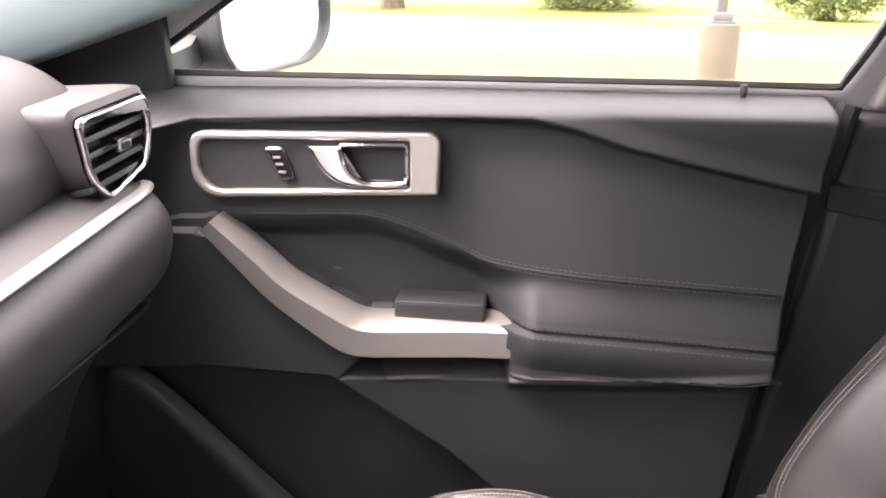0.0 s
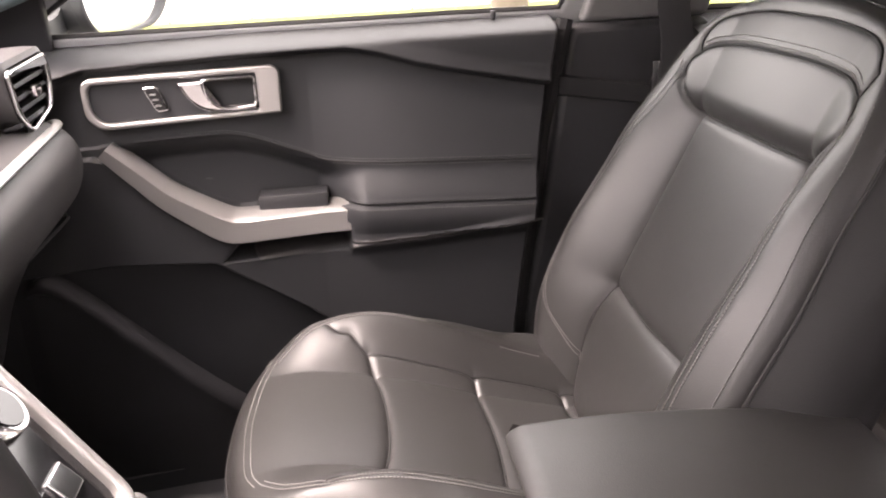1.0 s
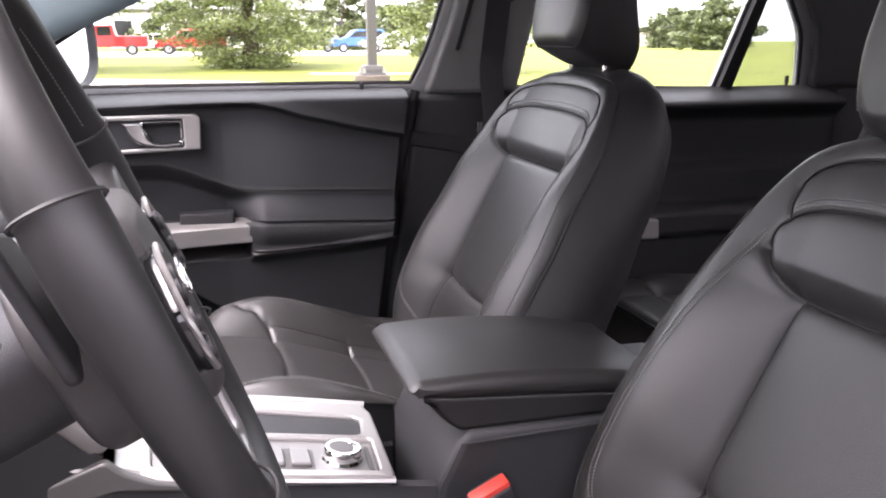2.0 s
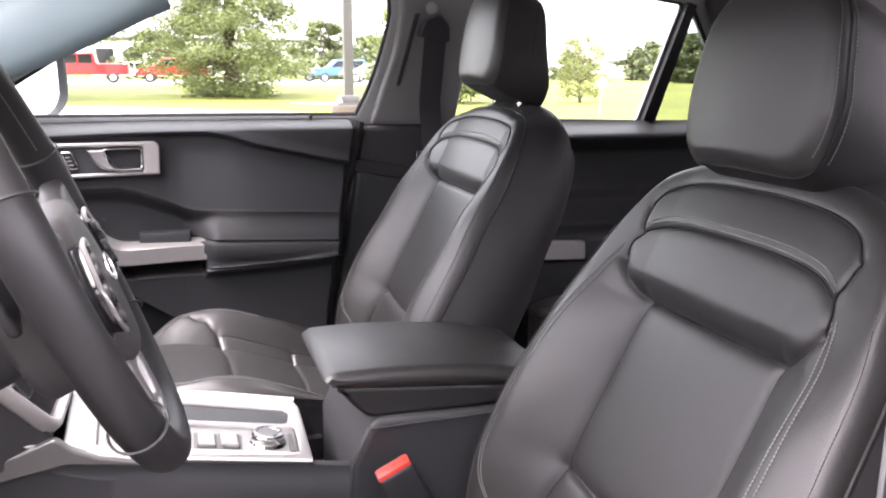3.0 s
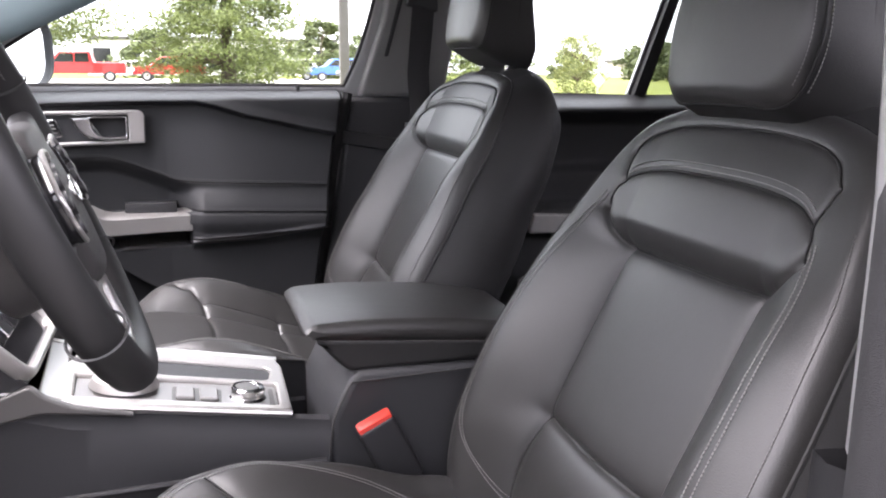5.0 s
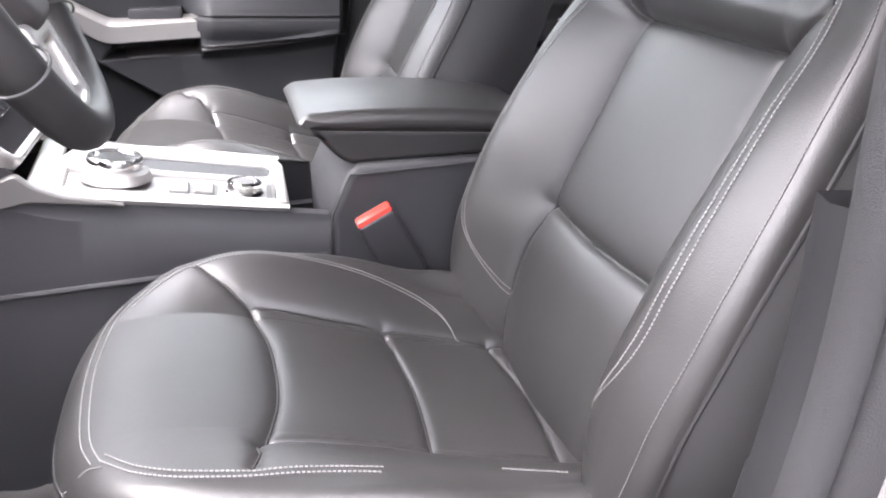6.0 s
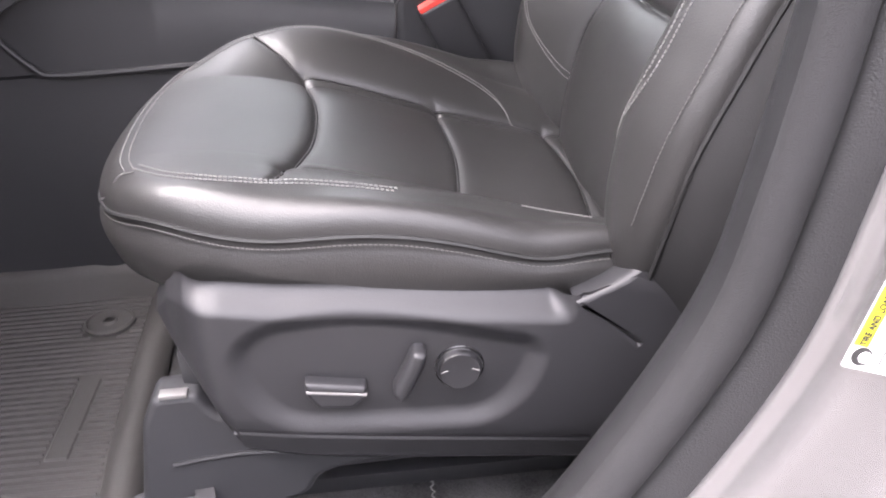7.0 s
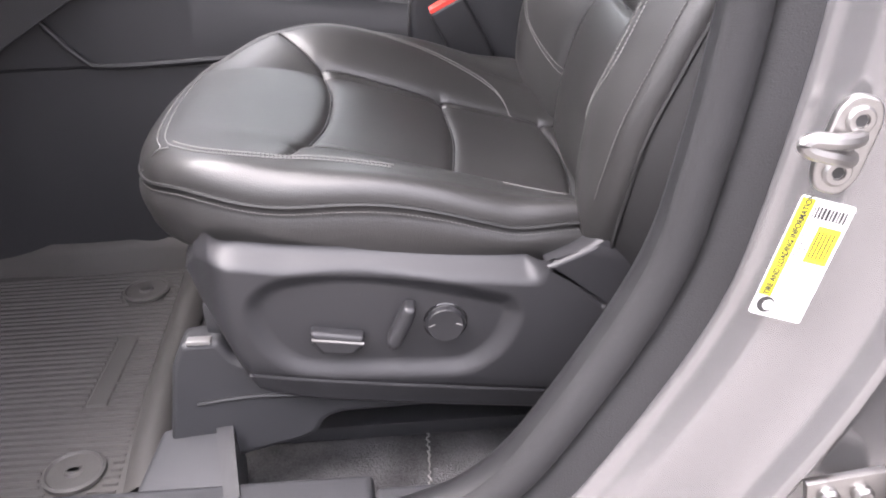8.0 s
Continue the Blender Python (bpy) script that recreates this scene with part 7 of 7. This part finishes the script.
def roof_fittings():
    for s, z0, out, lab in (
        (1, 1.466, [(0.060, 0.110), (0.205, 0.085), (0.252, 0.180), (0.246, 0.470), (0.215, 0.565), (0.070, 0.625)], [(0.098, 0.422), (0.192, 0.345), (0.195, 0.450), (0.101, 0.535)]),
        (-1, 1.480, [(0.078, -0.004), (0.205, -0.040), (0.256, -0.110), (0.262, -0.46), (0.225, -0.53), (0.080, -0.55)], [(0.118, -0.060), (0.218, -0.113), (0.234, -0.229), (0.137, -0.178)]),
    ):
        ob = thing("sun_visor", "grey fabric sun visor folded up with pale warning label", "sun visor", "sun visors", at=(0.14, 0.3 * s, 1.49))
        z = lambda u, v: z0 + 0.15 * (u - 0.10)
        part("panel", plate([rounded(out, [0.02, 0.03, 0.03, 0.04, 0.03, 0.02], 6)], 0.020, 0.008, lambda u, v, w: (u, v, z(u, v) + w), 3), LINER, ob)
        part("warning_label", plate([rounded(lab, 0.003)], 0.001, 0.0002, lambda u, v, w: (u, v, z(u, v) - 0.0112 + w)), PALE, ob, "pale warning label")
        y0 = out[0][1]
        part("clip", tube([(0.066, y0 + 0.02, z(0.066, 0) - 0.012), (0.080, y0 - 0.006, z(0.08, 0) - 0.014), (0.110, y0 - 0.010, z(0.11, 0) - 0.010)], 0.007, 8), SKIRT, ob, "dark pivot clip")
        if s > 0:
            for v0, m_ in ((0.128, PALE), (0.258, YELLOW)):
                part("tag", plate([rounded([(0.092, v0), (0.138, v0 - 0.004), (0.138, v0 + 0.018), (0.092, v0 + 0.022)], 0.002)], 0.001, 0.0002, lambda u, v, w: (u, v, z(u, v) - 0.0112 + w)), m_, ob, "small printed tag")
            part("hinge_block", box(0.022, 0.060, 0.14, 0.36, 1.452, 1.482, 0.012, 3), LINER, ob)
    ob = thing("overhead_console", "grey roof console with map lamps and sensor housing", "roof console", at=(0.10, 0.0, 1.49))
    part("housing", plate([rounded([(0.02, -0.10), (0.24, -0.085), (0.28, 0.0), (0.24, 0.085), (0.02, 0.10)], 0.04, 6)], 0.03, 0.012, lambda u, v, w: (u, v, 1.494 + 0.10 * (u - 0.1) + w), 3), TRIM, ob)
    part("lamp_lens", box(0.12, 0.18, -0.03, 0.03, 1.474, 1.480, 0.003), TRIM, ob, "pale lamp lens")
    ob = thing("mirror_mount", "grey slotted sensor cover at the windscreen top", "mirror mount", at=(-0.05, 0, 1.45))
    part("cover", box(-0.13, 0.0, -0.05, 0.05, 1.436, 1.468, 0.014, 3), LINER, ob)
    for k in range(6):
        part("slot", box(-0.085 + 0.008 * k, -0.082 + 0.008 * k, -0.0508, -0.045, 1.445, 1.458, 0.0005, 1), INK, ob)
    ob = thing("rear_view_mirror", "black-framed interior rear view mirror", "mirror", at=(-0.09, -0.02, 1.39))
    c = Vector((-0.090, -0.02, 1.388))
    n_ = Vector((0.975, -0.399, -0.185)).normalized()
    r_ = Vector((0, 0, 1)).cross(n_).normalized()
    u_ = n_.cross(r_)
    m = lambda u, v, w: c + r_ * u + u_ * v + n_ * w
    out = rounded([(-0.12, -0.030), (0.12, -0.036), (0.128, 0.0), (0.118, 0.036), (-0.12, 0.034)], 0.014, 6)
    part("glass", plate([[(p[0] * 0.95, p[1] * 0.86) for p in out]], 0.003, 0.0005, lambda u, v, w: m(u, v, w + 0.004)), MIRROR, ob, "mirror glass", sharp=4)
    part("rim", plate([out, [(p[0] * 0.95, p[1] * 0.86) for p in out]], 0.016, 0.004, lambda u, v, w: m(u, v, w), 3), DARK, ob)
    part("housing", loft([[m(p[0] * k, p[1] * k, w) for p in even(out, count=50, closed=True)] for w, k in ((0, 0.99), (-0.02, 0.95), (-0.035, 0.7))]), DARK, ob)
    part("stem", tube([m(0, 0, -0.03), (-0.12, 0.0, 1.42), (-0.10, 0, 1.445)], 0.01, 8), DARK, ob)
    part("toggle", disc(m(0.02, -0.042, -0.004), -u_, [(0.008, 0), (0.006, 0.008)], 12), DARK, ob)
    # folded grab handle over the rear door
    ob = thing("grab_handle", "grey folding grab handle with bright coat hook", "grab handle", at=(0.98, 0.58, 1.48))
    line = spline([(0.865, 0.605, 1.506), (0.885, 0.590, 1.503), (0.98, 0.583, 1.502), (1.075, 0.590, 1.503), (1.095, 0.605, 1.506)], 6)
    part("grip", tube(line, 0.010, 10), LINER, ob)
    for x in (0.872, 1.088):
        part("end_cap", box(x - 0.025, x + 0.025, 0.590, 0.625, 1.493, 1.516, 0.009, 3), LINER, ob)
    part("lamp_lens", box(0.915, 0.965, 0.560, 0.575, 1.502, 1.510, 0.003), CHROME, ob, "bright small lens")
    part("coat_hook", tube([(0.905, 0.600, 1.470), (0.915, 0.594, 1.462), (0.930, 0.594, 1.462)], 0.003, 6), CHROME, ob, "bright coat hook")


def seat_belt():
    ob = thing("seat_belt", "black front seat belt hanging from its pillar guide", "seat belt", at=(0.6, 0.70, 1.35))
    part("guide", plate([rounded([(0.560, 1.300), (0.630, 1.288), (0.625, 1.322), (0.600, 1.345), (0.570, 1.335)], 0.008)], 0.022, 0.006, lambda u, v, w: (u, side_y(v) - 0.036 - w, v), 3), DARK, ob, "black belt guide")
    part("bolt_cap", disc((0.585, side_y(1.355) - 0.030, 1.355), (0, -1, 0), [(0.012, 0), (0.012, 0.006), (0.008, 0.009)], 16), TRIM, ob)
    rows = []
    for k in np.linspace(0, 1, 24):
        z = 1.31 - k * 0.82
        x = 0.597 + 0.030 * k
        y = side_y(min(z + 0.01, 2)) - 0.040 if z > 1.13 else 0.752 - 0.035
        y = min(y, 0.735 - 0.02 * k)
        rows.append([(x - 0.024, y, z), (x, y - 0.002, z), (x + 0.024, y + 0.003, z), (x + 0.024, y + 0.0045, z), (x - 0.024, y + 0.0015, z)])
    part("webbing", loft(rows), BELT, ob, "black belt webbing")
    part("tongue", box(0.563, 0.574, 0.700, 0.712, 1.02, 1.065, 0.003), CHROME, ob, "bright belt tongue")
    low = thing("seat_belt", "black lap belt anchor with bright tongue beside the seat", "seat belt", at=(0.42, 0.62, 0.6))
    part("webbing", tube([(0.40, 0.655, 0.74), (0.43, 0.655, 0.62), (0.46, 0.65, 0.45)], 0.020, 8, flat=0.12, up=(0, 1, 0)), BELT, low)
    part("anchor", moved(box(-0.018, 0.018, -0.004, 0.004, -0.03, 0.03, 0.003), Matrix.Translation((0.415, 0.635, 0.70)) @ Matrix.Rotation(radians(30), 4, "Y")), CHROME, low)


car_shell()
driver_opening()
driver_door()
passenger_door()
rear_door()
side_mirror()
dashboard()
centre_stack()
console()
steering_wheel()
front_seat(-0.354, 0.0, -1, "black leather driver seat with grey stitching")
front_seat(0.378, 0.022, 1, "black leather front passenger seat with grey stitching", -0.030, 1.10)
seat_base(-0.358, 0.0, -1, True)
seat_base(0.378, 0.022, 1, False, -0.030)
rear_seats()
seat_buckle(0.308, -0.118, 0.760, "driver seat belt buckle with red release button")
roof_fittings()
seat_belt()
door_striker()
tyre_label()
hinge_bolt()
floor_mat()
runner_cover()


outside_ground()
side_wall()
lamp_post(2.30, 10.5)
tree(2.35, 38.0, 12.0, 8.6, 0.2, "cone", "broad conical bald cypress with dense feathery foliage", LEAF, 11, 0.075, 230, 420, 0.40)
tree(-6.0, 37.0, 15.5, 10.5, 2.2, "cone", "tall cypress tree with drooping feathery branches", LEAF, 12, 0.085, 200, 300, 0.45)
tree(9.9, 31.0, 9.5, 7.0, 0.5, "cone", "leafy cypress tree behind the lamp post", LEAF, 13, 0.085, 170, 240, 0.45)
tree(15.6, 30.5, 2.65, 2.9, 0.45, "round", "young round-headed tree on open grass", LEAF2, 14, 0.045, 60, 130, 0.7)
tree(41.5, 62, 4.0, 7.0, 0.2, "round", "dark dense shrub-like tree at the grass edge", LEAF3, 15, 0.22, 60, 90, 0.6)
for i, (tx, ty, th, tw) in enumerate(((14, 84, 5.5, 8), (20, 90, 4.6, 9), (44, 90, 3.0, 6), (52, 86, 4.2, 9), (62, 92, 4.5, 10), (72, 84, 5, 10), (-2, 95, 5, 9), (-16, 90, 5, 10), (-28, 88, 6, 11), (86, 90, 6, 12))):
    tree(tx, ty, th, tw, 0.2, "round", "distant bushy green tree", LEAF3, 30 + i, 0.3, 40, 60, 0.7)
# unseen trees added ahead to keep low sky light out of the windscreen
for tx, ty, th, tw, seed in ((-17.0, 9.5, 10.5, 8.0, 51), (-19.0, 1.0, 9.5, 8.0, 52), (-18.0, -7.5, 10.0, 8.5, 53), (-22.0, 16.5, 11.0, 8.5, 54)):
    tree(tx, ty, th, tw, 0.3, "cone", "added unseen cypress tree screening low sky ahead of the car", LEAF, seed, 0.13, 130, 170, 0.5)
parked_car(-5.6, 57.5, (0.42, 0.02, 0.02), "bright red crew-cab pickup truck in the far car park", "pickup", 5.6, "pickup_truck")
parked_car(-0.2, 60.0, (0.40, 0.02, 0.02), "red sport utility car in the far car park", "suv", 4.6)
parked_car(-3.0, 66, (0.75, 0.75, 0.75), "white sedan parked behind the red truck", "sedan")
parked_car(8.4, 66, (0.42, 0.40, 0.36), "beige sport utility car in the far car park", "suv", 4.6)
parked_car(13.2, 58, (0.7, 0.7, 0.72), "white sedan in the far car park", "sedan")
parked_car(11.8, 63, (0.05, 0.14, 0.42), "blue sport utility car in the far car park", "suv", 4.4)
parked_car(17.0, 60, (0.5, 0.5, 0.52), "silver sedan in the far car park", "sedan")
parked_car(-10.5, 60, (0.55, 0.55, 0.57), "silver sport utility car in the far car park", "suv")
far_building(88, 150, 7, 3.4, 8, (0.38, 0.33, 0.29), "pale low commercial building with tall dark windows", 1, 5)
far_building(8, 170, 46, 7, 20, (0.62, 0.60, 0.57), "long pale commercial building beyond the car park", 1, 9)
street_sign(11.2, 20.3)
